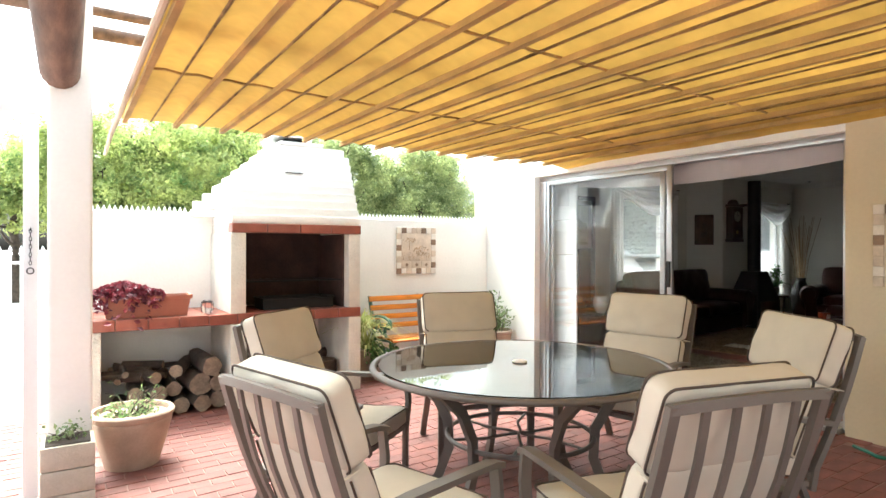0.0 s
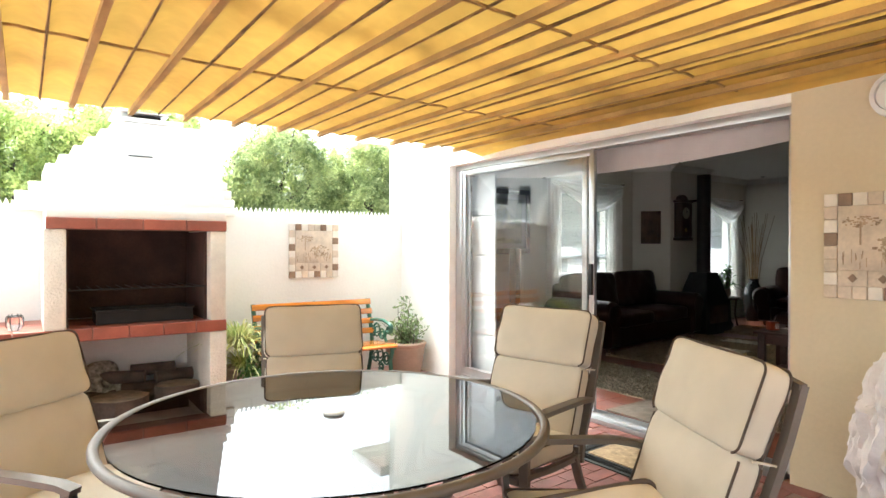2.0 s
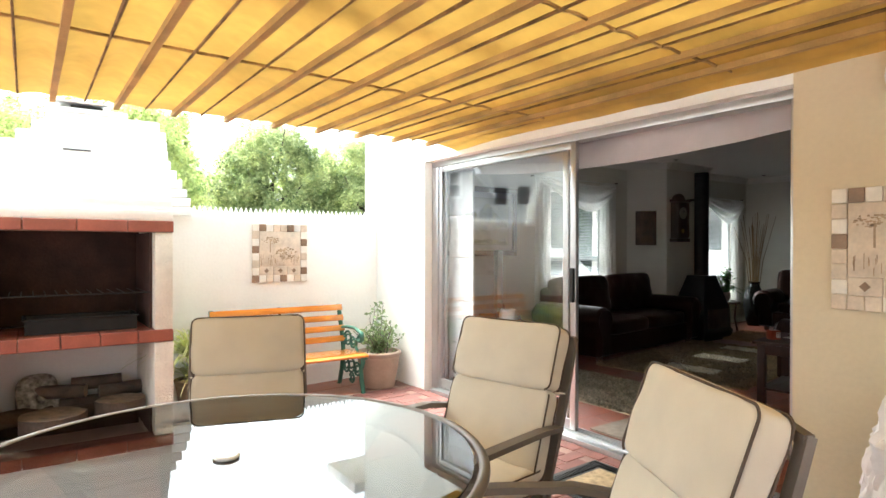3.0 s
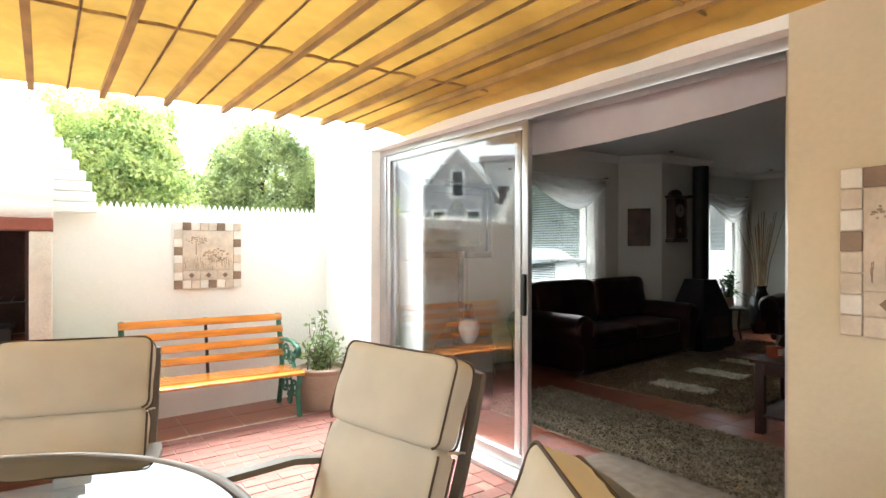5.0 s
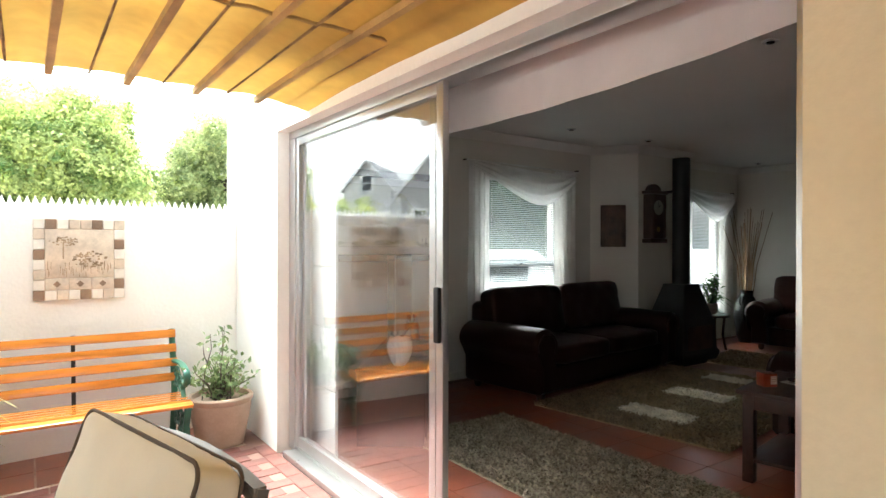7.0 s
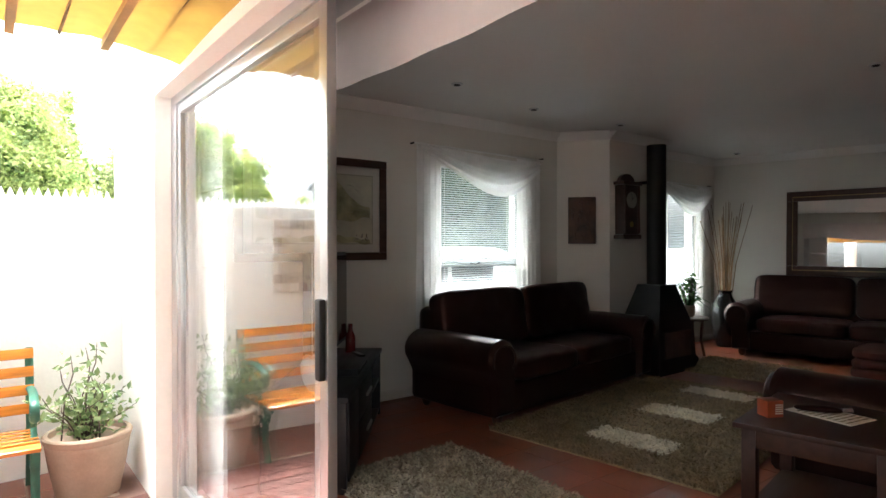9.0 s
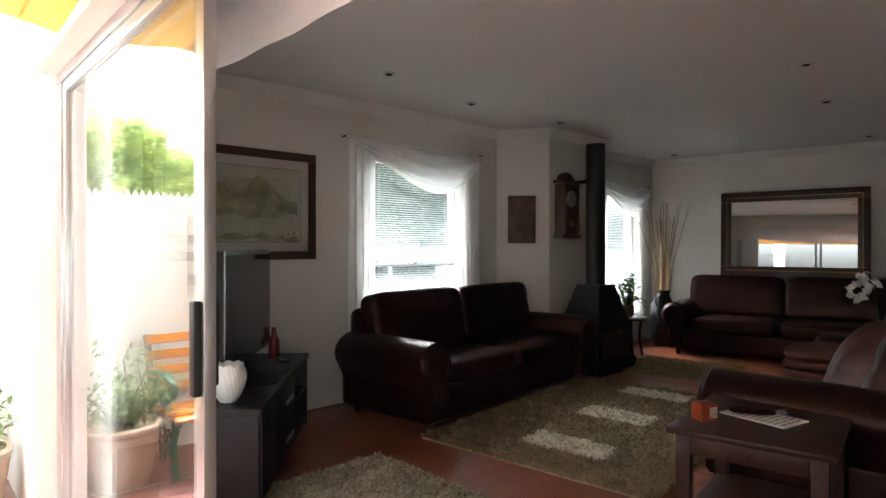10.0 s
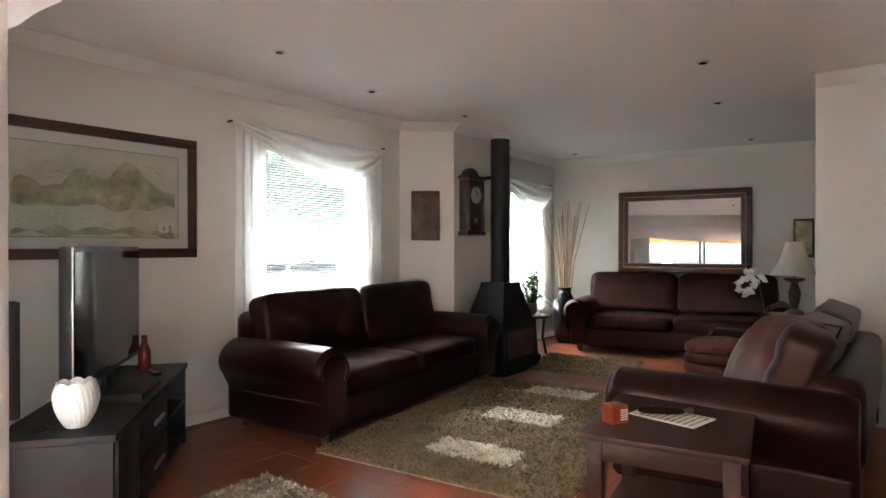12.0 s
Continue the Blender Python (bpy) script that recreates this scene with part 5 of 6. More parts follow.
for i in range(9):
    t = part("link", tube([(0.008 * math.cos(k), 0, -0.03 * i + 0.018 * math.sin(k)) for k in (0, 0.9, 1.8, 2.7, 3.6, 4.5, 5.4)], 0.003, 5, closed=True), IRON, ch)
    t.matrix_local = pose(0, 0, 0, 0, 0, 90 * (i % 2))
part("ring", tube([(0.022 * math.cos(k * 0.45), 0, -0.30 + 0.022 * math.sin(k * 0.45)) for k in range(14)], 0.005, 6, closed=True), IRON, ch)
part("hook", tube([(0, 0.021, 0.02), (0, 0.0, 0.02), (0, -0.005, 0.0)], 0.004, 5), IRON, ch)

GREY_WALL = surface("grey_render", (0.38, 0.38, 0.385), 0.9, 0.06, 1, 30, 0.3)
PALE_WALL = surface("pale_render", (0.60, 0.60, 0.58), 0.9, 0.06, 1, 30, 0.3)
ROOF = surface("slate_roof", (0.20, 0.20, 0.21), 0.7, 0.2, 2, 20, 0.4)
DARK_PANE = surface("dark_window", (0.03, 0.035, 0.04), 0.1, 0.05, 2, 20, 0.0)


def house(m, w, d, eaves, ridge, wall_mat, label, windows):
    """Gable end faces -y; origin at the middle of the gable's foot."""
    ob = thing("house", m, label, "house", "neighbouring houses")
    bm = bmesh.new()
    f = [(-w / 2, 0, 0), (w / 2, 0, 0), (w / 2, 0, eaves), (0, 0, ridge), (-w / 2, 0, eaves)]
    v0 = [bm.verts.new(p) for p in f]
    v1 = [bm.verts.new((x, d, z)) for x, y, z in f]
    bm.faces.new(v0)
    bm.faces.new(v1[::-1])
    for i in range(5):
        bm.faces.new((v0[(i + 1) % 5], v0[i], v1[i], v1[(i + 1) % 5]))
    part("wall", bm, wall_mat, ob, smooth=False)
    for sx in (-1, 1):
        slope = math.atan2(ridge - eaves, w / 2)
        length = math.hypot(ridge - eaves, w / 2) + 0.35
        mm = Matrix.Translation((0, 0, ridge + 0.02)) @ Matrix.Rotation(sx * slope, 4, "Y")
        roof = part("roof", box((0 if sx > 0 else -length, -0.3, 0), (length if sx > 0 else 0, d + 0.3, 0.14), m=mm), ROOF, ob)
        part("barge_board", box((0.02 if sx > 0 else -length, -0.36, -0.02), (length if sx > 0 else -0.02, -0.301, 0.14), m=mm), WHITE_PAINT, roof, "white barge board")
    for x, z, ww, hh in windows:
        win = part("window", box((x - ww / 2, -0.04, z), (x + ww / 2, -0.005, z + hh)), DARK_PANE, ob)
        for lo, hi in (((x - ww / 2 - 0.16, -0.1, z - 0.16), (x + ww / 2 + 0.16, -0.002, z)), ((x - ww / 2 - 0.16, -0.1, z + hh), (x + ww / 2 + 0.16, -0.002, z + hh + 0.16)), ((x - ww / 2 - 0.16, -0.1, z), (x - ww / 2, -0.002, z + hh)), ((x + ww / 2, -0.1, z), (x + ww / 2 + 0.16, -0.002, z + hh)), ((x - ww / 2, -0.08, z + hh * 0.48), (x + ww / 2, -0.041, z + hh * 0.53))):
            part("frame", box(lo, hi), WHITE_PAINT, win)
    return ob


def facing(x, y, to=(7.0, 1.0)):
    return pose(x, y, -0.4, 0, 0, math.degrees(math.atan2(to[1] - y, to[0] - x)) + 90)


house(facing(-13.6, 30.1, (16.4, 0.1)), 4.5, 10, 5.0, 7.55, GREY_WALL, "grey rendered gabled house with white-framed windows", ((0.0, 4.85, 0.62, 1.45), (1.1, 2.7, 0.7, 1.2), (-1.0, 2.7, 0.7, 1.2)))
house(facing(-14.8, 41.2, (15.2, 11.2)), 3.6, 8, 6.1, 8.2, PALE_WALL, "pale gabled house with white trim further off", ((0.0, 6.0, 0.7, 1.1), (0.0, 2.6, 0.9, 1.2)))
flats = thing("apartment_block", facing(-17.0, 27.0), "pale rendered two-storey building with small dark windows", "building")
part("wall", box((-5.0, 0, 0), (3.0, 8, 6.8)), PALE_WALL, flats)
part("roof", box((-5.3, -0.4, 6.8), (3.3, 8.4, 7.2), 0.05), ROOF, flats)
for x in (-3.2, -1.4, 0.4, 1.8):
    for z in (1.8, 4.3):
        wd = part("window", box((x - 0.35, -0.03, z), (x + 0.35, -0.004, z + 1.1)), DARK_PANE, flats)
        part("sill", box((x - 0.45, -0.12, z - 0.1), (x + 0.45, -0.002, z)), WHITE_PAINT, wd)
part("downpipe", tube([(-0.6, -0.06, 0), (-0.6, -0.06, 6.0), (-0.2, -0.06, 6.8)], 0.06, 8), WHITE_PAINT, flats)

# parked white van seen through the window
CAR_WHITE = surface("white_car_paint", (0.78, 0.79, 0.80), 0.2, 0.02, 2, 30, 0.0, coat=0.6)
TYRE = surface("tyre", (0.02, 0.02, 0.02), 0.8, 0.1, 10, 60, 0.2)
van = thing("parked_van", pose(10.6, 10.2, -0.4, 0, 0, 4), "white parked van outside the living room window", "van")
bm = bmesh.new()
prof = [(-2.3, 0.35), (2.2, 0.35), (2.25, 0.75), (1.95, 0.98), (1.35, 1.08), (0.75, 1.62), (0.5, 1.70), (-1.9, 1.72), (-2.2, 1.55), (-2.3, 0.9)]
v0 = [bm.verts.new((x, -0.85 + (0.10 if z > 1.2 else 0), z)) for x, z in prof]
v1 = [bm.verts.new((x, 0.85 - (0.10 if z > 1.2 else 0), z)) for x, z in prof]
bm.faces.new(v0)
bm.faces.new(v1[::-1])
for i in range(len(prof)):
    bm.faces.new((v0[(i + 1) % len(prof)], v0[i], v1[i], v1[(i + 1) % len(prof)]))
bmesh.ops.recalc_face_normals(bm, faces=bm.faces[:])
bmesh.ops.bevel(bm, geom=bm.edges[:], offset=0.04, segments=2, affect="EDGES")
part("body", bm, CAR_WHITE, van)
for x0, x1 in ((-1.85, -0.75), (-0.65, 0.3)):
    part("window", box((x0, -0.80, 1.12), (x1, -0.765, 1.52), 0.03), DARK_PANE, van, "dark side window")
for x in (-1.5, 1.4):
    for y in (-0.72, 0.72):
        wh = part("wheel", lathe([(0.0001, -0.1), (0.29, -0.1), (0.33, -0.06), (0.33, 0.06), (0.29, 0.1), (0.0001, 0.1)], 28, m=Matrix.Translation((x, y, 0.33)) @ Matrix.Rotation(radians(90), 4, "X")), TYRE, van)
        part("rim", lathe([(0.0001, -0.105), (0.19, -0.105), (0.20, 0.105), (0.0001, 0.105)], 20, m=Matrix.Translation((x, y, 0.33)) @ Matrix.Rotation(radians(90), 4, "X")), ALU, wh)


# ---- windows of the living room ----
def window(name, x0, x1, z0, z1, label):
    ob = thing(name, pose(0, 6.30, 0), label, "window", kind="structure")
    fr = new("window_frame")
    fr.parent = ob
    zm = z0 + (z1 - z0) * 0.20
    for nm, lo, hi in (("rail", (x0, -0.03, z0), (x1, 0.03, z0 + 0.05)), ("rail", (x0, -0.03, z1 - 0.05), (x1, 0.03, z1)), ("stile", (x0, -0.03, z0 + 0.05), (x0 + 0.05, 0.03, z1 - 0.05)), ("stile", (x1 - 0.05, -0.03, z0 + 0.05), (x1, 0.03, z1 - 0.05)), ("transom", (x0 + 0.05, -0.025, zm), (x1 - 0.05, 0.025, zm + 0.06))):
        part(nm, box(lo, hi, 0.004), WHITE_PAINT, fr)
    for a, b in ((z0 + 0.05, zm), (zm + 0.06, z1 - 0.05)):
        g = part("pane", box((x0 + 0.05, -0.004, a), (x1 - 0.05, 0.004, b)), CLEAR, ob)
        g.visible_shadow = False
    part("window_sill", box((x0 - 0.03, -0.12, z0 - 0.03), (x1 + 0.03, -0.031, z0 - 0.002), 0.004), WHITE_PAINT, ob)
    part("latch", tube([((x0 + x1) / 2 - 0.06, -0.045, zm + 0.03), ((x0 + x1) / 2, -0.05, zm + 0.02), ((x0 + x1) / 2 + 0.08, -0.045, zm + 0.045)], 0.007, 6), IRON, ob, "dark casement latch")
    return ob


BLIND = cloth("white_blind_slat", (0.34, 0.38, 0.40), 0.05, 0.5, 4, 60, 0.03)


def venetian(x0, x1, z0, z1, label):
    ob = thing("venetian_blind", pose(0, 6.243, 0), label, "blind")
    part("headrail", box((x0, -0.012, z1 - 0.03), (x1, 0.012, z1), 0.003), WHITE_PAINT, ob)
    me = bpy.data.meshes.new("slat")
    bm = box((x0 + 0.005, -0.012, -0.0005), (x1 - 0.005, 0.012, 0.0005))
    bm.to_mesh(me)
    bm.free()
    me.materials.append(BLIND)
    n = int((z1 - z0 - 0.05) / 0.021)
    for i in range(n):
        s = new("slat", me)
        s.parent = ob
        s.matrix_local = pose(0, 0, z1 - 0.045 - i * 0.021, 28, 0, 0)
    part("bottom_rail", box((x0, -0.01, z0), (x1, 0.01, z0 + 0.014), 0.002), WHITE_PAINT, ob)
    for x in (x0 + 0.15, x1 - 0.15):
        part("ladder_cord", tube([(x, -0.013, z0), (x, -0.013, z1)], 0.0012, 4), WHITE_PAINT, ob)


window("window_1", W1[0], W1[1], W1[2], W1[3], "white framed window with horizontal blind and sheer swag")
window("window_2", W2[0], W2[1], W2[2], W2[3], "white framed tall window with horizontal blind")
venetian(W1[0] + 0.06, W1[1] - 0.06, W1[2] + 0.02, W1[3] - 0.02, "pale horizontal blind with open slats at the window")
venetian(W2[0] + 0.06, W2[1] - 0.06, W2[2] + 0.02, W2[3] - 0.02, "pale horizontal blind with open slats at the window")


# ---- curtains ----
def drape(x0, x1, z0, z1, y, folds, parent, name="drape", material=SHEER):
    bm = bmesh.new()
    n = folds * 10
    last = None
    for i in range(n + 1):
        t = i / n
        x = x0 + (x1 - x0) * t
        off = 0.022 * math.sin(t * folds * 2 * math.pi) + 0.008 * math.sin(t * folds * 5.1)
        now = [bm.verts.new((x + 0.01 * math.sin(k + t * 9) * (k / 6), y + off * (0.5 + 0.5 * k / 6), z1 + (z0 - z1) * k / 6)) for k in range(7)]
        if last:
            for k in range(6):
                bm.faces.new((last[k], last[k + 1], now[k + 1], now[k]))
        last = now
    return part(name, bm, material, parent)


def swag(xa, xb, z_left, z_right, dip, y, parent, rows=26, cols=40):
    """Cloth slung between two points, hanging in soft folds."""
    bm = bmesh.new()
    grid = []
    for j in range(rows + 1):
        v = j / rows
        row = []
        for i in range(cols + 1):
            u = i / cols
            line = z_left + (z_right - z_left) * u
            sag = dip * (0.12 + 0.88 * v) * (math.sin(math.pi * u ** 1.35)) ** 0.9
            z = line - sag - (0.16 + 0.05 * math.sin(3 * u)) * v * (1 - u) * 0.5 - 0.10 * v * u
            f = 0.028 * math.sin(v * 6 * math.pi + 1.5 * u) * (0.35 + 0.65 * u)
            row.append(bm.verts.new((xa + (xb - xa) * u + 0.02 * v * math.sin(4 * u), y - 0.035 + f - 0.03 * math.sin(math.pi * u), z)))
        grid.append(row)
    for p0, p1 in zip(grid, grid[1:]):
        for i in range(cols):
            bm.faces.new((p0[i], p0[i + 1], p1[i + 1], p1[i]))
    return part("swag", bm, SHEER, parent)


def curtain(x0, x1, ztop, zbot, label):
    ob = thing("curtain", pose(0, 6.16, 0), label, "curtain", "sheer curtains of the living room")
    part("rod", tube([(x0 - 0.05, 0, ztop), (x1 + 0.05, 0, ztop - 0.02)], 0.009, 8), WHITE_PAINT, ob)
    for x in (x0 - 0.05, x1 + 0.05):
        part("bracket", tube([(x, 0.058, ztop), (x, 0, ztop)], 0.008, 6), IRON, ob)
    drape(x0 - 0.03, x0 + 0.25, zbot, ztop - 0.012, -0.005, 4, ob)
    drape(x1 - 0.34, x1, zbot, ztop - 0.03, -0.005, 5, ob)
    swag(x0, x1 - 0.05, ztop, ztop - 0.05, 0.30, -0.02, ob)
    return ob


curtain(7.07, 8.62, 2.24, 0.35, "white sheer curtain with draped swag over the window")
curtain(10.75, 12.05, 2.16, 0.35, "white sheer curtain with draped swag over the window")
# valance inside the door
val = thing("valance", pose(5.06, 0, 0), "plain white fabric valance hanging inside the sliding door", "curtain")
bm = bmesh.new()
last = None
for i in range(81):
    t = i / 80
    y = 1.9 + 3.35 * t
    zb = 1.99 - 0.09 * math.sin(math.pi * min(1, t * 1.15)) ** 0.7
    if t > 0.85:
        zb -= 0.05 * (t - 0.85) / 0.15
    now = [bm.verts.new((0.004 * math.sin(t * 60 + k) + 0.018 * math.sin(k * 0.9) * (k / 5) + 0.02 * k / 5, y, 2.30 + (zb - 2.30) * k / 5)) for k in range(6)]
    if last:
        for k in range(5):
            bm.faces.new((last[k], now[k], now[k + 1], last[k + 1]))
    last = now
part("cloth", bm, VALANCE, val)
part("pelmet_rail", box((-0.02, 1.9, 2.30), (0.02, 5.25, 2.32), 0.003), WHITE_PAINT, val)
# white panel blind stacked behind the fixed leaf
pb = thing("panel_blind", pose(4.93, 4.76, 0.03), "white panel blind stacked at the end of the sliding door", "blind")
for k in range(5):
    part("panel", box((0, 0, 0.39 * k + 0.02), (0.012, 0.36, 0.39 * (k + 1) + 0.016), 0.003), WHITE_PAINT, pb)
part("side_batten", box((0.0125, 0.0, 0.0), (0.02, 0.03, 1.97), 0.002), WHITE_PAINT, pb)

# ---- trims ----
bm = bmesh.new()


def run(bm, p0, p1, n, prof):
    """Sweeps a wall trim section (out from the wall, height) from p0 to p1; n points into the room."""
    rings = [[bm.verts.new((p[0] + n[0] * o, p[1] + n[1] * o, z)) for o, z in prof] for p in (p0, p1)]
    k = len(prof)
    for i in range(k):
        bm.faces.new((rings[0][i], rings[0][(i + 1) % k], rings[1][(i + 1) % k], rings[1][i]))
    bm.faces.new(rings[0])
    bm.faces.new(rings[1][::-1])


COVE = [(0.001, CEILING - 0.09), (0.012, CEILING - 0.09), (0.03, CEILING - 0.06), (0.07, CEILING - 0.03), (0.09, CEILING - 0.012), (0.09, CEILING - 0.001), (0.001, CEILING - 0.001)]
SKIRT = [(0.001, 0.001), (0.014, 0.001), (0.014, 0.06), (0.008, 0.072), (0.001, 0.072)]
s10, c10 = math.sin(radians(10)), math.cos(radians(10))
edges = (((5.0, 6.22), (8.94, 6.22), (0, -1)), ((8.95, 6.217), (9.3, 5.79), (-0.773, -0.634)), ((9.3, 5.79), (10.35, 5.79), (0, -1)), ((10.36, 6.22), (12.3, 6.22), (0, -1)), ((12.3, 6.2), (12.3 + 5.9 * s10, 6.2 - 5.9 * c10), (-c10, -s10)), ((9.69, 2.68), (9.69, 0.42), (-1, 0)))
for p0, p1, n in edges:
    run(bm, p0, p1, n, COVE)
bmesh.ops.recalc_face_normals(bm, faces=bm.faces[:])
structure("trim_cornice", bm, CEIL, "off-white moulded cornice round the living room", "trim")
bm = bmesh.new()
for p0, p1, n in edges:
    run(bm, p0, p1, n, SKIRT)
bmesh.ops.recalc_face_normals(bm, faces=bm.faces[:])
structure("baseboard", bm, INNER, "low off-white skirting along the inner walls", "trim")
for x, y in ((6.84, 5.34), (7.9, 5.56), (9.09, 5.5), (11.9, 5.7), (8.78, 3.25), (10.06, 3.46), (12.2, 3.6), (6.9, 3.1)):
    dl = thing("downlight", pose(x, y, CEILING), "small recessed chrome downlight, switched off", "ceiling light", "ceiling downlights")
    part("ring", lathe([(0.028, -0.001), (0.045, -0.001), (0.043, -0.008), (0.03, -0.010)], 20), ALU, dl)
    part("bulb", lathe([(0.0001, -0.003), (0.027, -0.003), (0.024, -0.016), (0.0001, -0.020)], 16), DARK_SCREEN, dl)

# ---- pictures and clock ----
PAPER = surface("aged_map_paper", (0.66, 0.64, 0.50), 0.6, 0.12, 3, 40, 0.05)
INK = surface("sepia_ink", (0.30, 0.27, 0.19), 0.7, 0.3, 14, 60, 0.05)
WASH = surface("sepia_wash", (0.47, 0.45, 0.25), 0.7, 0.3, 9, 50, 0.05)
MOUNT = surface("picture_mount", (0.76, 0.73, 0.67), 0.8, 0.03, 3, 60, 0.05)
mp = thing("framed_map", pose(5.46, 6.216, 1.21), "antique mountain panorama print in a dark wooden frame", "picture")
w, h = 1.29, 0.84
for lo, hi in (((0, -0.03, 0), (w, 0, 0.065)), ((0, -0.03, h - 0.065), (w, 0, h)), ((0, -0.029, 0.065), (0.065, 0, h - 0.065)), ((w - 0.065, -0.029, 0.065), (w, 0, h - 0.065))):
    part("frame", box(lo, hi, 0.006), DARK_WOOD, mp)
part("mount", box((0.065, -0.012, 0.065), (w - 0.065, -0.002, h - 0.065)), MOUNT, mp)
part("print", box((0.13, -0.0142, 0.13), (w - 0.13, -0.0122, h - 0.13)), PAPER, mp)
rl = random.Random(9)
bm = bmesh.new()
for k, (base, amp, fq) in enumerate(((0.44, 0.24, 4.2), (0.40, 0.16, 7.5), (0.17, 0.06, 9.0))):
    low_v, high_v = [], []
    for i in range(61):
        x = 0.16 + (w - 0.32) * i / 60
        z = base + amp * max(0, noise.noise(Vector((x * fq, k * 7, 0))) + 0.45) * math.sin(math.pi * i / 60) ** 0.5
        low_v.append(bm.verts.new((x, -0.0148 - 0.0004 * k, (0.36, 0.33, 0.15)[k] - 0.05 * noise.noise(Vector((x * 6, k, 3))))))
        high_v.append(bm.verts.new((x, -0.0148 - 0.0004 * k, z)))
    for i in range(60):
        bm.faces.new((low_v[i], low_v[i + 1], high_v[i + 1], high_v[i]))
part("mountain_drawing", bm, WASH, mp, "sepia wash of mountains")
bm = bmesh.new()
for i in range(90):
    x, z = rl.uniform(0.17, w - 0.22), rl.uniform(0.15, 0.62)
    add_box(bm, (x, -0.0168, z), (x + rl.uniform(0.01, 0.05), -0.0160, z + 0.0025), m=Matrix.Translation((x, 0, z)) @ Matrix.Rotation(rl.uniform(-0.5, 0.5), 4, "Y") @ Matrix.Translation((-x, 0, -z)))
for i in range(16):
    x, z = w - 0.30 + rl.uniform(0, 0.11), 0.15 + rl.uniform(0, 0.06)
    add_box(bm, (x, -0.0168, z), (x + 0.012, -0.0160, z + 0.012))
for a, b in (((0.135, 0.135), (w - 0.135, 0.139)), ((0.135, h - 0.139), (w - 0.135, h - 0.135)), ((0.135, 0.139), (0.139, h - 0.139)), ((w - 0.139, 0.139), (w - 0.135, h - 0.139))):
    add_box(bm, (a[0], -0.0168, a[1]), (b[0], -0.0160, b[1]))
part("ink_lines", bm, INK, mp, "fine sepia ink lines")
g = part("glazing", box((0.066, -0.022, 0.066), (w - 0.066, -0.019, h - 0.066)), CLEAR, mp, "picture glass")
g.visible_shadow = False
# carved panel on the slanting face
ang = math.degrees(math.atan2(5.79 - 6.217, 9.3 - 8.95))
cp = thing("carved_panel", pose(8.95, 6.217, 0, 0, 0, ang), "dark carved wooden relief panel on the chimney breast", "picture")
CARVED = surface("carved_wood", (0.11, 0.055, 0.03), 0.5, 0.4, 8, 60, 0.2)
part("board", box((0.12, -0.045, 1.35), (0.41, -0.003, 1.85), 0.006), CARVED, cp)
for i in range(26):
    x, z = 0.14 + rl.random() * 0.23, 1.38 + rl.random() * 0.42
    part("relief", box((x, -0.058 - 0.0004 * i, z), (x + rl.uniform(0.012, 0.035), -0.0451, z + rl.uniform(0.015, 0.06)), 0.004), CARVED, cp)
# pendulum clock
ck = thing("wall_clock", pose(9.53, 5.788, 1.40), "dark wooden pendulum wall clock with pale dial", "clock")
part("case", box((-0.14, -0.11, 0.05), (0.14, 0, 0.58), 0.008), DARK_WOOD, ck)
part("base_moulding", box((-0.165, -0.125, 0.0), (0.165, 0, 0.049), 0.01), DARK_WOOD, ck)
part("cornice", box((-0.17, -0.13, 0.581), (0.17, 0, 0.62), 0.01), DARK_WOOD, ck)
bm = bmesh.new()
loop = [(0.13 * math.cos(radians(a0)), 0.621 + 0.085 * math.sin(radians(a0))) for a0 in range(0, 181, 12)]
q0 = [bm.verts.new((x, -0.06, z)) for x, z in loop]
q1 = [bm.verts.new((x, -0.02, z)) for x, z in loop]
bm.faces.new(q0)
bm.faces.new(q1[::-1])
for i in range(len(loop)):
    bm.faces.new((q0[(i + 1) % len(loop)], q0[i], q1[i], q1[(i + 1) % len(loop)]))
part("pediment", bm, DARK_WOOD, ck)
for sx in (-1, 1):
    part("column", lathe([(0.012, 0.06), (0.016, 0.1), (0.010, 0.3), (0.016, 0.5), (0.012, 0.575)], 12, m=Matrix.Translation((sx * 0.122, -0.118, 0))), DARK_WOOD, ck)
dial = part("dial", lathe([(0.0001, 0), (0.085, 0), (0.088, 0.006), (0.0001, 0.007)], 32, m=Matrix.Translation((0, -0.1105, 0.42)) @ Matrix.Rotation(radians(90), 4, "X")), surface("dial_enamel", (0.45, 0.42, 0.36), 0.4, 0.06, 6, 60, 0.0), ck, "pale enamel dial")
part("hand", bar([(0, -0.119, 0.42), (0.035, -0.119, 0.45)], 0.006, 0.002, up=(0, 1, 0)), IRON, dial)
part("hand", bar([(0, -0.121, 0.42), (-0.01, -0.121, 0.49)], 0.005, 0.002, up=(0, 1, 0)), IRON, dial)
part("pendulum", lathe([(0.0001, 0), (0.03, 0), (0.032, 0.004), (0.0001, 0.006)], 20, m=Matrix.Translation((0, -0.1105, 0.16)) @ Matrix.Rotation(radians(90), 4, "X")), surface("brass", (0.5, 0.36, 0.14), 0.3, 0.1, 6, 60, 0.0, metal=0.9), ck, "brass pendulum bob")
# mirror gilt line
gy0, gy1, gz0, gz1 = y0 + 0.075, y1 - 0.075, z0 + 0.075, z1 - 0.075
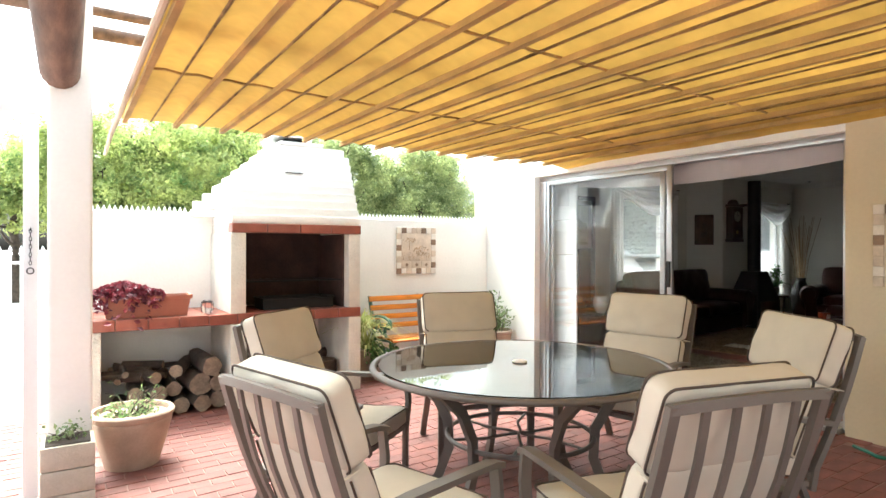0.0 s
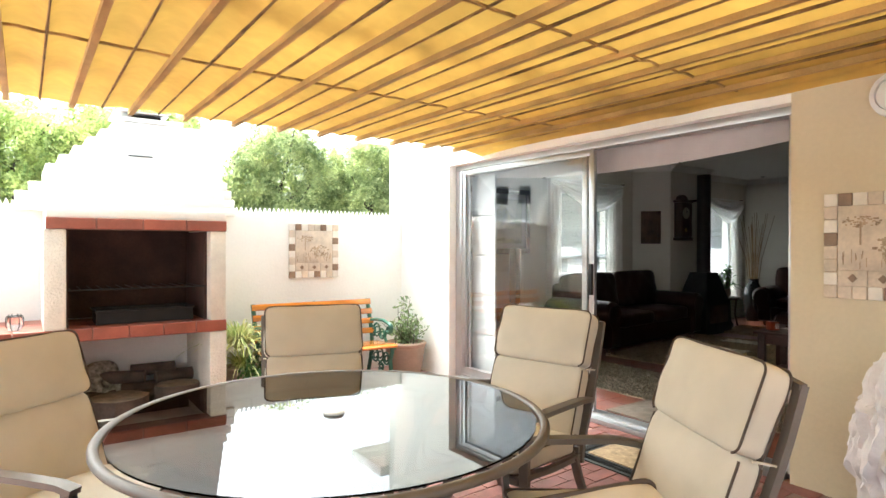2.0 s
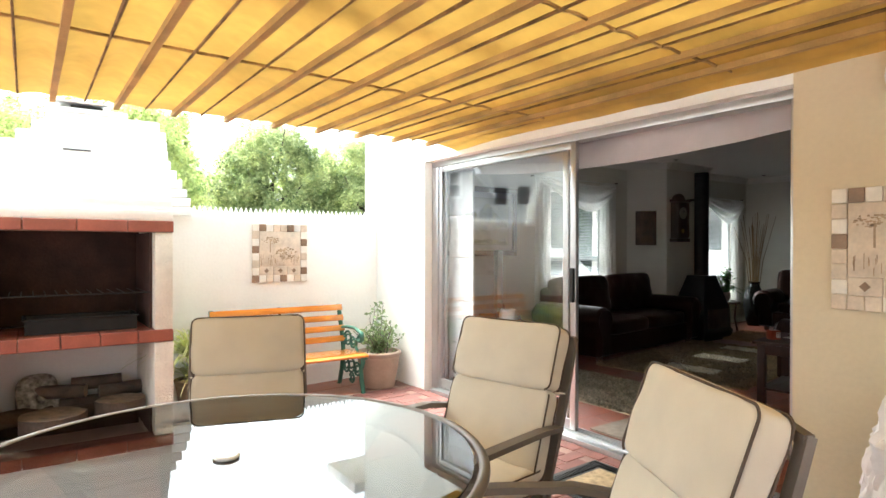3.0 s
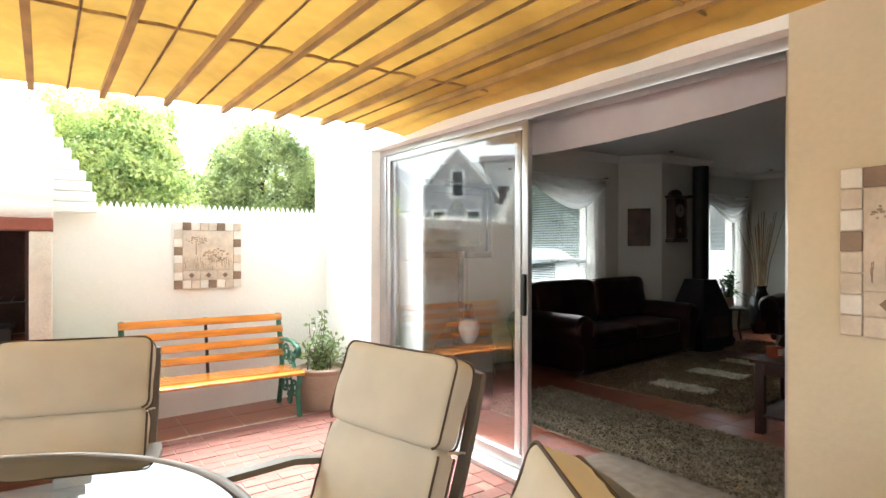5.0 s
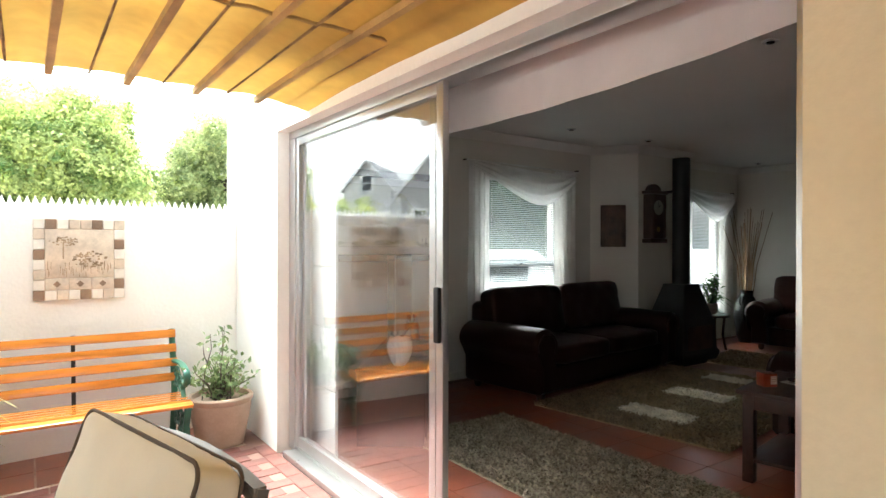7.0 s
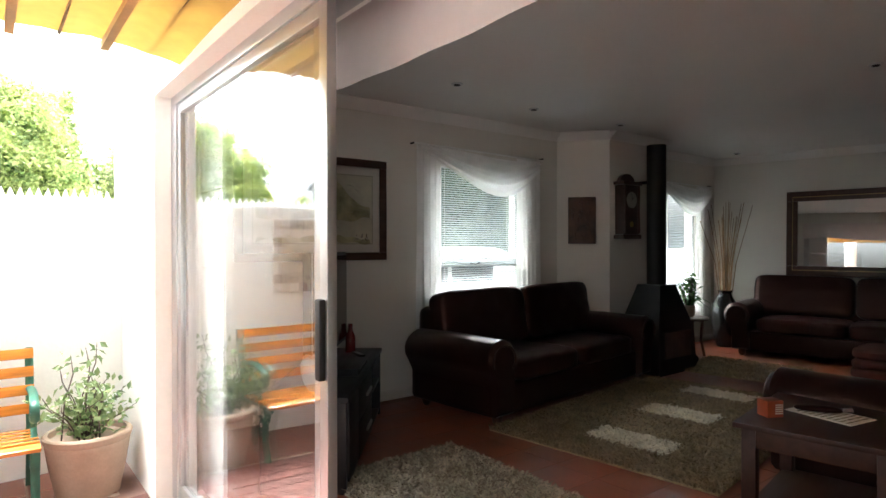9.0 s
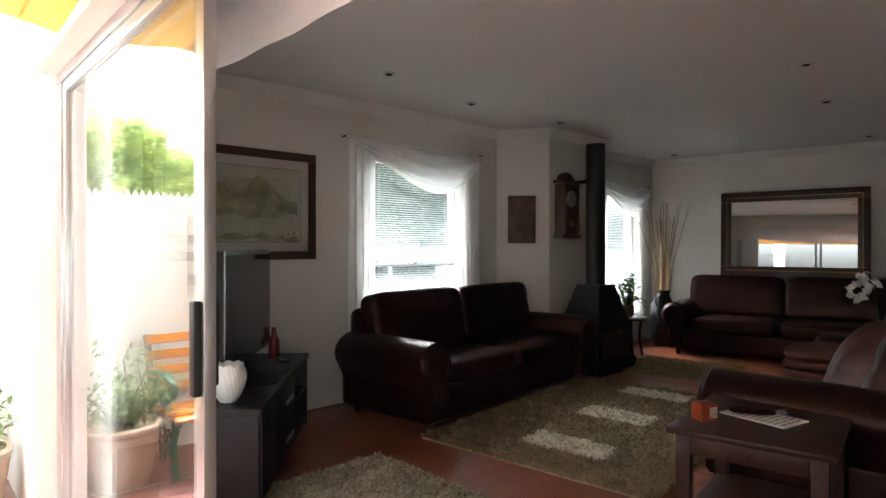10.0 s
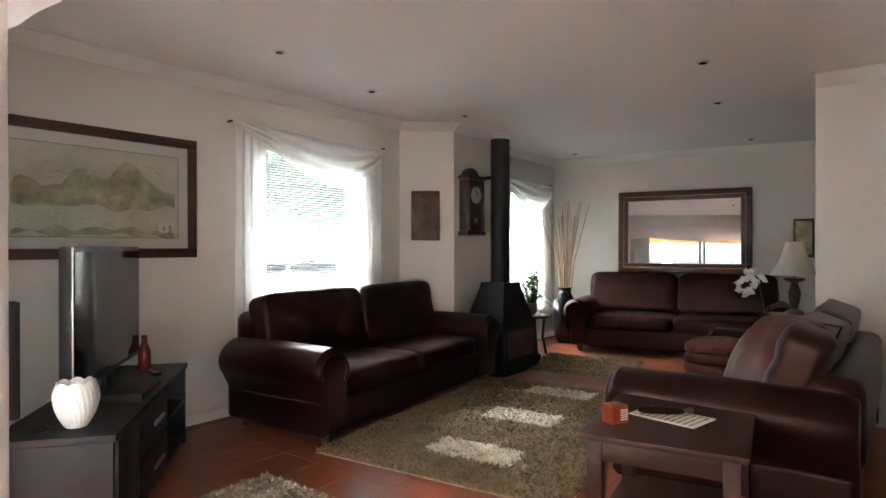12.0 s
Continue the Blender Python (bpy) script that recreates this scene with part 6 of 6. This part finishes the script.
part("gilt_line", tube([(-0.052, gy0, gz0), (-0.052, gy1, gz0), (-0.052, gy1, gz1), (-0.052, gy0, gz1)], 0.006, 6, closed=True), surface("old_gilt", (0.36, 0.24, 0.10), 0.4, 0.1, 6, 60, 0.1, metal=0.6), mirror, "thin gilt line")

# ---- on and round the TV unit ----
def on_unit(a0, n0, z=0.5205, yaw=0):
    return tvm @ pose(a0, n0, z, 0, 0, yaw)


tv = thing("television", on_unit(0.89, 0.27), "flat black television on a stand, switched off", "television")
part("foot", box((-0.25, -0.10, 0.0), (0.25, 0.12, 0.015), 0.006), BLACK_WOOD, tv)
part("neck", box((-0.07, 0.0, 0.0151), (0.07, 0.03, 0.12), 0.004), BLACK_WOOD, tv)
part("housing", box((-0.62, -0.02, 0.10), (0.50, 0.035, 0.765), 0.012), BLACK_WOOD, tv)
part("screen", box((-0.595, -0.024, 0.13), (0.475, -0.0205, 0.74)), DARK_SCREEN, tv, "glossy dark screen")
part("side_trim", box((-0.6245, -0.026, 0.10), (-0.6135, -0.0205, 0.765), 0.002), ALU, tv, "silver edge strip")
bm = lathe([(0.0001, 0.0), (0.052, 0.0), (0.062, 0.012), (0.075, 0.035), (0.090, 0.065), (0.103, 0.10), (0.111, 0.135), (0.114, 0.165), (0.110, 0.20), (0.100, 0.228), (0.095, 0.245), (0.084, 0.243), (0.082, 0.22), (0.09, 0.15), (0.0001, 0.03)], 156)
for v in bm.verts:
    r = math.hypot(v.co.x, v.co.y)
    if r > 0.01:
        a0 = math.atan2(v.co.y, v.co.x)
        k = 1 + 0.022 * math.sin(24 * a0 + v.co.z * 48 + 1.2 * math.sin(3 * a0)) * (1 if 0.015 < v.co.z < 0.22 else 0.3)
        v.co.x *= k
        v.co.y *= k
        if v.co.z > 0.235:
            v.co.z += 0.016 * abs(math.sin(4 * a0 + 0.4)) - 0.006
single("vase", bm, CERAMIC, "white ceramic vase with swirled ribs and jagged rim", "vase", on_unit(0.17, 0.20) @ Matrix.Scale(0.77, 4))
stb = thing("set_top_box", on_unit(0.72, 0.06), "flat black set-top box on the television unit", "set-top box")
part("casing", box((-0.2, -0.03, 0.0), (0.2, 0.14, 0.045), 0.006), BLACK_WOOD, stb)
part("front", box((-0.19, -0.033, 0.008), (0.19, -0.0305, 0.038)), DARK_SCREEN, stb)
rb = thing("red_bottle", on_unit(1.38, 0.22), "small dark red glass bottle", "bottle")
RED_GLASS = surface("red_glass", (0.16, 0.012, 0.012), 0.15, 0.1, 5, 50, 0.0, coat=0.4)
part("body", lathe([(0.0001, 0), (0.036, 0), (0.038, 0.02), (0.038, 0.12), (0.02, 0.16), (0.015, 0.19)], 24), RED_GLASS, rb)
part("cap", lathe([(0.017, 0.19), (0.017, 0.215), (0.0001, 0.217)], 16), RED_GLASS, rb)
bk = thing("remote_control", on_unit(1.24, 0.14, yaw=30), "dark remote control lying on the television unit", "remote control")
part("body", box((-0.09, -0.022, 0), (0.09, 0.022, 0.016), 0.005), IRON, bk)
bm = bmesh.new()
for i in range(7):
    for j in range(3):
        add_box(bm, (-0.075 + i * 0.02, -0.014 + j * 0.011, 0.0161), (-0.065 + i * 0.02, -0.008 + j * 0.011, 0.018))
part("keypad", bm, ALU, bk)
single("power_cable", tube([(5.50, 5.18, 0.527), (5.42, 5.05, 0.527), (5.40, 4.93, 0.527), (5.33, 4.92, 0.527)], 0.004, 6), IRON, "thin black cable trailing on the television unit", "cable")

# ---- on the side table ----
tbm = pose(6.69, 3.19, 0.5305, 0, 0, 9)
cs_ob = thing("coaster_box", tbm @ pose(0.22, -0.10, 0, 0, 0, -38) @ Matrix.Scale(0.82, 4), "small red-brown box of coasters", "coaster box")
part("box", box((-0.05, -0.045, 0), (0.05, 0.045, 0.095), 0.004), surface("orange_lacquer", (0.28, 0.055, 0.02), 0.3, 0.2, 6, 60, 0.05), cs_ob)
for i in range(5):
    part("coaster", box((-0.002, -0.0475, 0.02 + i * 0.012), (0.045, -0.0455, 0.027 + i * 0.012)), CERAMIC, cs_ob, "pale coaster edge")
nw = thing("newspaper", tbm @ pose(0.42, -0.30, 0, 0, 0, -20), "folded printed paper lying on the side table", "paper")
part("sheet", box((-0.10, -0.15, 0), (0.10, 0.15, 0.004)), MOUNT, nw)
bm = bmesh.new()
for i in range(9):
    for j in range(3):
        add_box(bm, (-0.085 + j * 0.06, -0.13 + i * 0.028, 0.0041), (-0.035 + j * 0.06, -0.118 + i * 0.028, 0.0046))
part("print", bm, INK, nw, "rows of printed text")
ky = thing("key_bunch", tbm @ pose(0.44, -0.28, 0.005, 0, 0, 20), "bunch of keys with a dark leather fob", "keys")
part("fob", pillow(0.06, 0.2, 0.03, 0.3, 6, 4, m=Matrix.Translation((0.0, 0.03, 0.016))), LEATHER, ky)
for i in range(4):
    part("key", bar([(0.02, -0.05 - 0.01 * i, 0.006 + 0.004 * i), (0.04 + 0.01 * i, -0.12, 0.004 + 0.003 * i)], 0.012, 0.003), ALU, ky)
part("ring", tube([(0.018 * math.cos(k * 0.5), -0.06 + 0.018 * math.sin(k * 0.5), 0.02) for k in range(13)], 0.002, 5, closed=True), ALU, ky)

# ---- far corner: stand, plant, sticks, lamp, orchid ----
sd = thing("plant_stand", pose(10.75, 5.72, 0), "small dark wooden stand holding a potted plant", "side table")
part("top", lathe([(0.0001, 0.44), (0.22, 0.44), (0.23, 0.455), (0.22, 0.47), (0.0001, 0.47)], 32), DARK_WOOD, sd)
for i in range(4):
    t = radians(45 + 90 * i)
    part("leg", tube([(0.16 * math.cos(t), 0.16 * math.sin(t), 0.44), (0.14 * math.cos(t), 0.14 * math.sin(t), 0.2), (0.18 * math.cos(t), 0.18 * math.sin(t), 0.0)], 0.016, 8), DARK_WOOD, sd)
pl = thing("potted_plant", pose(10.75, 5.72, 0.4705), "green broad-leaved plant in a pale round pot", "potted plant")
part("pot", lathe([(0.0001, 0), (0.055, 0), (0.075, 0.05), (0.075, 0.12), (0.07, 0.14), (0.06, 0.13)], 24), CLAY, pl)
blades(pl, (0, 0, 0.13), 26, 0.40, 61, LEAF_ROOM, 0.04)
shrub(pl, (0, 0, 0.12), 0.42, 0.14, 9, LEAF_ROOM, 62, 0.09, 12, 0.35)
vs = thing("floor_vase", pose(11.75, 5.78, 0), "tall black floor vase holding a sheaf of dry canes", "vase")
part("vase_body", lathe([(0.0001, 0), (0.10, 0), (0.14, 0.12), (0.17, 0.35), (0.15, 0.55), (0.09, 0.66), (0.08, 0.70), (0.10, 0.74), (0.085, 0.74), (0.07, 0.68), (0.0001, 0.3)], 32), surface("black_glaze", (0.012, 0.011, 0.011), 0.18, 0.1, 5, 50, 0.0), vs)
for sx in (-1, 1):
    part("handle", tube([(sx * 0.14, 0, 0.53), (sx * 0.185, 0, 0.58), (sx * 0.16, 0, 0.65), (sx * 0.09, 0, 0.67)], 0.012, 8), IRON, vs)
CANE = surface("dry_cane", (0.26, 0.17, 0.09), 0.8, 0.25, 6, 40, 0.3)
rk = random.Random(77)
for i in range(22):
    a0, rr = rk.uniform(0, 6.28), rk.uniform(0.05, 0.36)
    top = (rr * math.cos(a0), min(0.28, rr * math.sin(a0)) * 0.9, rk.uniform(1.65, 1.92))
    part("cane", tube([(0.04 * math.cos(a0), 0.04 * math.sin(a0), 0.35), (top[0] * 0.4, top[1] * 0.4, 1.1), top], 0.008, 6, taper=[1, 0.8, 0.5]), CANE, vs)

lt = thing("lamp_table", pose(11.45, 3.06, 0), "small dark side table behind the sofa", "side table")
part("top", box((-0.24, -0.24, 0.56), (0.24, 0.24, 0.59), 0.006), DARK_WOOD, lt)
for x in (-0.2, 0.2):
    for y in (-0.2, 0.2):
        part("leg", box((x - 0.022, y - 0.022, 0), (x + 0.022, y + 0.022, 0.559), 0.004), DARK_WOOD, lt)
lp = thing("table_lamp", pose(11.45, 3.06, 0.5905), "table lamp with dark base and cream flared shade", "lamp")
part("base", lathe([(0.0001, 0), (0.09, 0), (0.08, 0.03), (0.03, 0.06), (0.05, 0.14), (0.06, 0.22), (0.03, 0.32), (0.10, 0.35), (0.095, 0.37), (0.012, 0.38), (0.012, 0.43)], 28), DARK_WOOD, lp)
part("shade", lathe([(0.225, 0.40), (0.20, 0.43), (0.13, 0.56), (0.085, 0.72), (0.08, 0.74)], 36), cloth("lamp_shade_cloth", (0.80, 0.76, 0.66), 0.4), lp, "cream fabric shade")
part("finial", lathe([(0.006, 0.43), (0.006, 0.75), (0.014, 0.765), (0.0001, 0.78)], 12), IRON, lp)
ot = thing("orchid_stand", pose(10.25, 3.12, 0), "narrow dark stand carrying an orchid", "side table")
part("top", lathe([(0.0001, 0.50), (0.15, 0.50), (0.15, 0.52), (0.0001, 0.52)], 24), DARK_WOOD, ot)
part("column", lathe([(0.14, 0.0), (0.12, 0.02), (0.03, 0.06), (0.025, 0.4), (0.06, 0.4995)], 20), DARK_WOOD, ot)
oc = thing("orchid", pose(10.25, 3.12, 0.5205), "white orchid in a small dark pot", "potted plant")
part("pot", lathe([(0.0001, 0), (0.05, 0), (0.065, 0.10), (0.06, 0.11), (0.05, 0.09)], 20), IRON, oc)
blades(oc, (0, 0, 0.10), 7, 0.24, 71, LEAF_ROOM, 0.05)
part("stem", tube([(0, 0, 0.09), (0.0, 0.02, 0.3), (0.0, 0.06, 0.48), (0.0, 0.14, 0.52), (0, 0.22, 0.46)], 0.004, 6), LEAF_ROOM, oc)
rng = np.random.default_rng(81)
pc, pn = [], []
for c in ((0, 0.05, 0.46), (-0.03, 0.10, 0.53), (0.02, 0.14, 0.50), (-0.02, 0.18, 0.47), (0.02, 0.21, 0.42), (-0.03, 0.08, 0.40), (0.0, 0.16, 0.38)):
    for k in range(6):
        pc.append(np.array(c) + rng.normal(size=3) * 0.022)
        pn.append(np.array((-1.0, -0.4, 0.3)) + rng.normal(size=3) * 0.5)
leaves("blossom", np.array(pc), np.array(pn), rng.uniform(0.06, 0.085, len(pc)), PETAL, oc, rng, 0.85, "white petals")

# throw and cushions on the near sofa
def cushion(x, y, z, rx, rz, label, w=0.5, material=LEATHER):
    ob = thing("sofa_cushion", pose(x, y, z, rx, 0, rz), label, "cushion", "loose sofa cushions")
    c = part("cover", pillow(w, w, 0.26, 0.75, 16, 3.2, wrinkle=0.02, seed=x), material, ob)
    part("seam", tube([(w * 0.47 * sx, w * 0.47 * sy, 0) for sx, sy in ((-1, -1), (0, -1.02), (1, -1), (1.02, 0), (1, 1), (0, 1.02), (-1, 1), (-1.02, 0))], 0.006, 6, closed=True), LEATHER, c)
    return ob


BROWN_HIDE = surface("worn_brown_leather", (0.075, 0.022, 0.014), 0.42, 0.25, 5, 120, 0.2)
BROWN_HIDE.node_tree.nodes["Principled BSDF"].inputs["Specular IOR Level"].default_value = 0.3
cushion(7.90, 2.68, 0.665, 60, 228, "plump worn brown leather scatter cushion", 0.58, BROWN_HIDE)
thr = thing("folded_throw", pose(8.55, 3.08, 0.49, 0, 0, 4), "folded red-brown woollen throw on the sofa seat", "throw")
RUST = surface("rust_wool", (0.11, 0.035, 0.025), 1.0, 0.25, 9, 300, 0.6)
for k in range(3):
    part("fold", pillow(0.52 - 0.02 * k, 0.40, 0.07, 0.2, 8, 5, m=Matrix.Translation((0.01 * k, 0, 0.035 + 0.06 * k)), wrinkle=0.012, seed=k), RUST, thr)
wp = thing("wall_picture", pose(0, 0, 0), "narrow dark framed picture on the passage wall", "picture")
part("frame", box((-0.03, -0.11, 1.15), (-0.003, 0.11, 1.62), 0.006, m=far @ Matrix.Translation((0, -3.12, 0))), DARK_WOOD, wp)
part("print", box((-0.032, -0.085, 1.18), (-0.0302, 0.085, 1.59), m=far @ Matrix.Translation((0, -3.12, 0))), WASH, wp)


# ---- shag rugs ----
def shag(name, m, w, d, base, light, patches, density, label, pile=0.035):
    """Rug in local x, y from the origin corner; patches: lighter rectangles in the pile."""
    ob = thing(name, m, label, "rug", "shag rugs of the living room")
    part("backing", box((0, 0, 0.001), (w, d, 0.012), 0.004), base, ob)
    rng = np.random.default_rng(int(w * 100))
    for mat_i, in_patch in ((base, False), (light, True)):
        n = int(w * d * density)
        px, py = rng.uniform(0, w, n), rng.uniform(0, d, n)
        mask = np.zeros(n, bool)
        for a0, b0, a1, b1 in patches:
            mask |= (px > a0) & (px < a1) & (py > b0) & (py < b1)
        keep = mask if in_patch else ~mask
        px, py = px[keep], py[keep]
        n = len(px)
        if not n:
            continue
        ang = rng.uniform(0, 6.283, n)
        lean = rng.uniform(0.3, 1.3, n) * pile
        hgt = rng.uniform(0.55, 1.05, n) * pile
        dx, dy = np.cos(ang), np.sin(ang)
        hw = 0.0055
        v = np.empty((n, 5, 3))
        v[:, 0] = np.stack([px - dy * hw, py + dx * hw, np.full(n, 0.008)], 1)
        v[:, 1] = np.stack([px + dy * hw, py - dx * hw, np.full(n, 0.008)], 1)
        mx, my, mz = px + dx * lean * 0.45, py + dy * lean * 0.45, 0.008 + hgt * 0.8
        v[:, 2] = np.stack([mx + dy * hw * 1.3, my - dx * hw * 1.3, mz], 1)
        v[:, 3] = np.stack([mx - dy * hw * 1.3, my + dx * hw * 1.3, mz], 1)
        v[:, 4] = np.stack([px + dx * lean, py + dy * lean, 0.008 + hgt], 1)
        k = np.arange(n)[:, None] * 5
        faces = np.concatenate([k + np.array([[0, 1, 2]]), k + np.array([[0, 2, 3]]), k + np.array([[3, 2, 4]])]).tolist()
        me = bpy.data.meshes.new("pile")
        me.from_pydata(v.reshape(-1, 3).tolist(), [], faces)
        me.materials.append(mat_i)
        pob = new("pile", me)
        pob.parent = ob
        pob["kind"] = "stuff"
        if in_patch:
            pob["label"] = "cream pile patches"
    return ob


SHAG = surface("olive_beige_wool", (0.29, 0.215, 0.125), 1.0, 0.15, 8, 120, 0.2, piece=0.22)
SHAG_PALE = surface("pale_beige_wool", (0.40, 0.34, 0.25), 1.0, 0.15, 8, 120, 0.2, piece=0.3)
SHAG_LIGHT = surface("cream_wool", (0.62, 0.56, 0.44), 1.0, 0.12, 8, 120, 0.2, piece=0.15)
shag("shag_rug", pose(7.08, 3.45, 0, 0, 0, 7), 2.4, 1.6, SHAG, SHAG_LIGHT, ((0.32, 0.45, 0.60, 1.02), (1.15, 0.5, 1.45, 1.05), (1.98, 0.5, 2.25, 1.08)), 9000, "olive-beige shag rug with cream rectangles on tiles")
shag("shag_runner", pose(5.53, 2.35, 0, 0, 0, 0), 0.92, 2.58, SHAG_PALE, SHAG_LIGHT, (), 12000, "pale beige shag runner inside the sliding door")
shag("small_shag_rug", pose(10.0, 4.3, 0, 0, 0, 8), 0.95, 1.05, SHAG, SHAG_LIGHT, (), 5000, "small olive-beige shag rug before the far sofa")

# ---- laid pieces ----
# large quarry tiles by the bench
GROUT = surface("pale_tile_grout", (0.40, 0.31, 0.25), 0.95, 0.15, 8, 90, 0.3)
structure("tile_bed", box((-1.0, -0.32, -0.01), (1.0, 0.32, -0.003), m=pose(3.60, 5.825, floor_z(3.60), 0, -SLOPE, 0)), GROUT, "pale grout bed under the quarry tiles", "floor")
qt = pieces_mesh("quarry_tile", (-0.196, -0.146, -0.009), (0.196, 0.146, 0.0), 0.003, QUARRY)
for i in range(6):
    for j in range(2):
        x, y = 2.80 + i * 0.40, 5.99 - j * 0.30
        if x > 4.56:
            continue
        o = new("tile", qt)
        o.parent = patio
        o.matrix_local = pose(x, y, floor_z(x), 0, -SLOPE, 0)
# brick pavers
rb2 = random.Random(3)
pv = pieces_mesh("paver", (-0.104, -0.049, -0.011), (0.104, 0.049, 0.0), 0.0015, BRICK)
rest_v, rest_f = [], []
count = 0
cell = []
for row in range(-36, 62):
    y = row * 0.106 + 0.05
    for col in range(-2, 36):
        x = -2.8 + (col + 0.5 * (row % 2)) * 0.216
        if x > 4.60 or x < -2.9 or y > 6.08 or y < -3.8:
            continue
        if y > 5.50 and x > 2.50:
            continue
        cell.append((x, y))
near = {c for c in cell if (0.4 < c[0] < 1.6 and 3.6 < c[1] < 5.2) or (3.0 < c[0] < 4.65 and 4.3 < c[1] < 5.6) or (3.75 < c[0] < 4.65 and 1.4 < c[1] < 3.4)}
for x, y in cell:
    dz = rb2.uniform(-0.0025, 0.0015)
    yaw = rb2.uniform(-1.2, 1.2)
    m = pose(x, y, floor_z(x) + dz, 0, -SLOPE, yaw)
    if (x, y) in near and count < 300:
        o = new("brick", pv)
        o.parent = patio
        o.matrix_local = m
        count += 1
    else:
        b = len(rest_v)
        rest_v += [m @ Vector(p) for p in ((-0.104, -0.049, -0.011), (0.104, -0.049, -0.011), (0.104, 0.049, -0.011), (-0.104, 0.049, -0.011), (-0.1035, -0.0485, 0), (0.1035, -0.0485, 0), (0.1035, 0.0485, 0), (-0.1035, 0.0485, 0))]
        rest_f += [[b + k for k in f] for f in ((4, 5, 6, 7), (0, 1, 5, 4), (1, 2, 6, 5), (2, 3, 7, 6), (3, 0, 4, 7))]
me = bpy.data.meshes.new("pavers")
me.from_pydata(rest_v, [], rest_f)
me.materials.append(BRICK)
o = new("pavers", me)
o.parent = patio
o["kind"] = "stuff"
# brick edge along the door sill
ed = pieces_mesh("edge_paver", (-0.049, -0.104, -0.011), (0.049, 0.104, 0.002), 0.004, BRICK)
for i in range(17):
    o = new("brick", ed)
    o.parent = patio
    o.matrix_local = pose(4.668, 1.9 + i * 0.213, floor_z(4.668) + 0.001, 0, -SLOPE, 0)
# living room tiles
floor_room = bpy.data.objects["floor_room"]
it = pieces_mesh("room_tile", (-0.148, -0.148, -0.0055), (0.148, 0.148, 0.0), 0.0015, INNER_TILE)
rest_v, rest_f = [], []
count = 0
for i in range(28):
    for j in range(20):
        x, y = 5.12 + i * 0.3, 0.55 + j * 0.3
        if y > 6.1 or x > 13.0:
            continue
        if x < 9.0 and y > 2.0 and count < 300:
            o = new("tile", it)
            o.parent = floor_room
            o.matrix_local = pose(x, y, rb2.uniform(-0.0006, 0.0003))
            count += 1
        else:
            b = len(rest_v)
            rest_v += [(x + sx * 0.148, y + sy * 0.148, z) for z in (-0.0055, 0.0) for sx, sy in ((-1, -1), (1, -1), (1, 1), (-1, 1))]
            rest_f += [[b + k for k in f] for f in ((4, 5, 6, 7), (0, 1, 5, 4), (1, 2, 6, 5), (2, 3, 7, 6), (3, 0, 4, 7))]
me = bpy.data.meshes.new("tiles")
me.from_pydata(rest_v, [], rest_f)
me.materials.append(INNER_TILE)
o = new("tiles", me)
o.parent = floor_room
o["kind"] = "stuff"
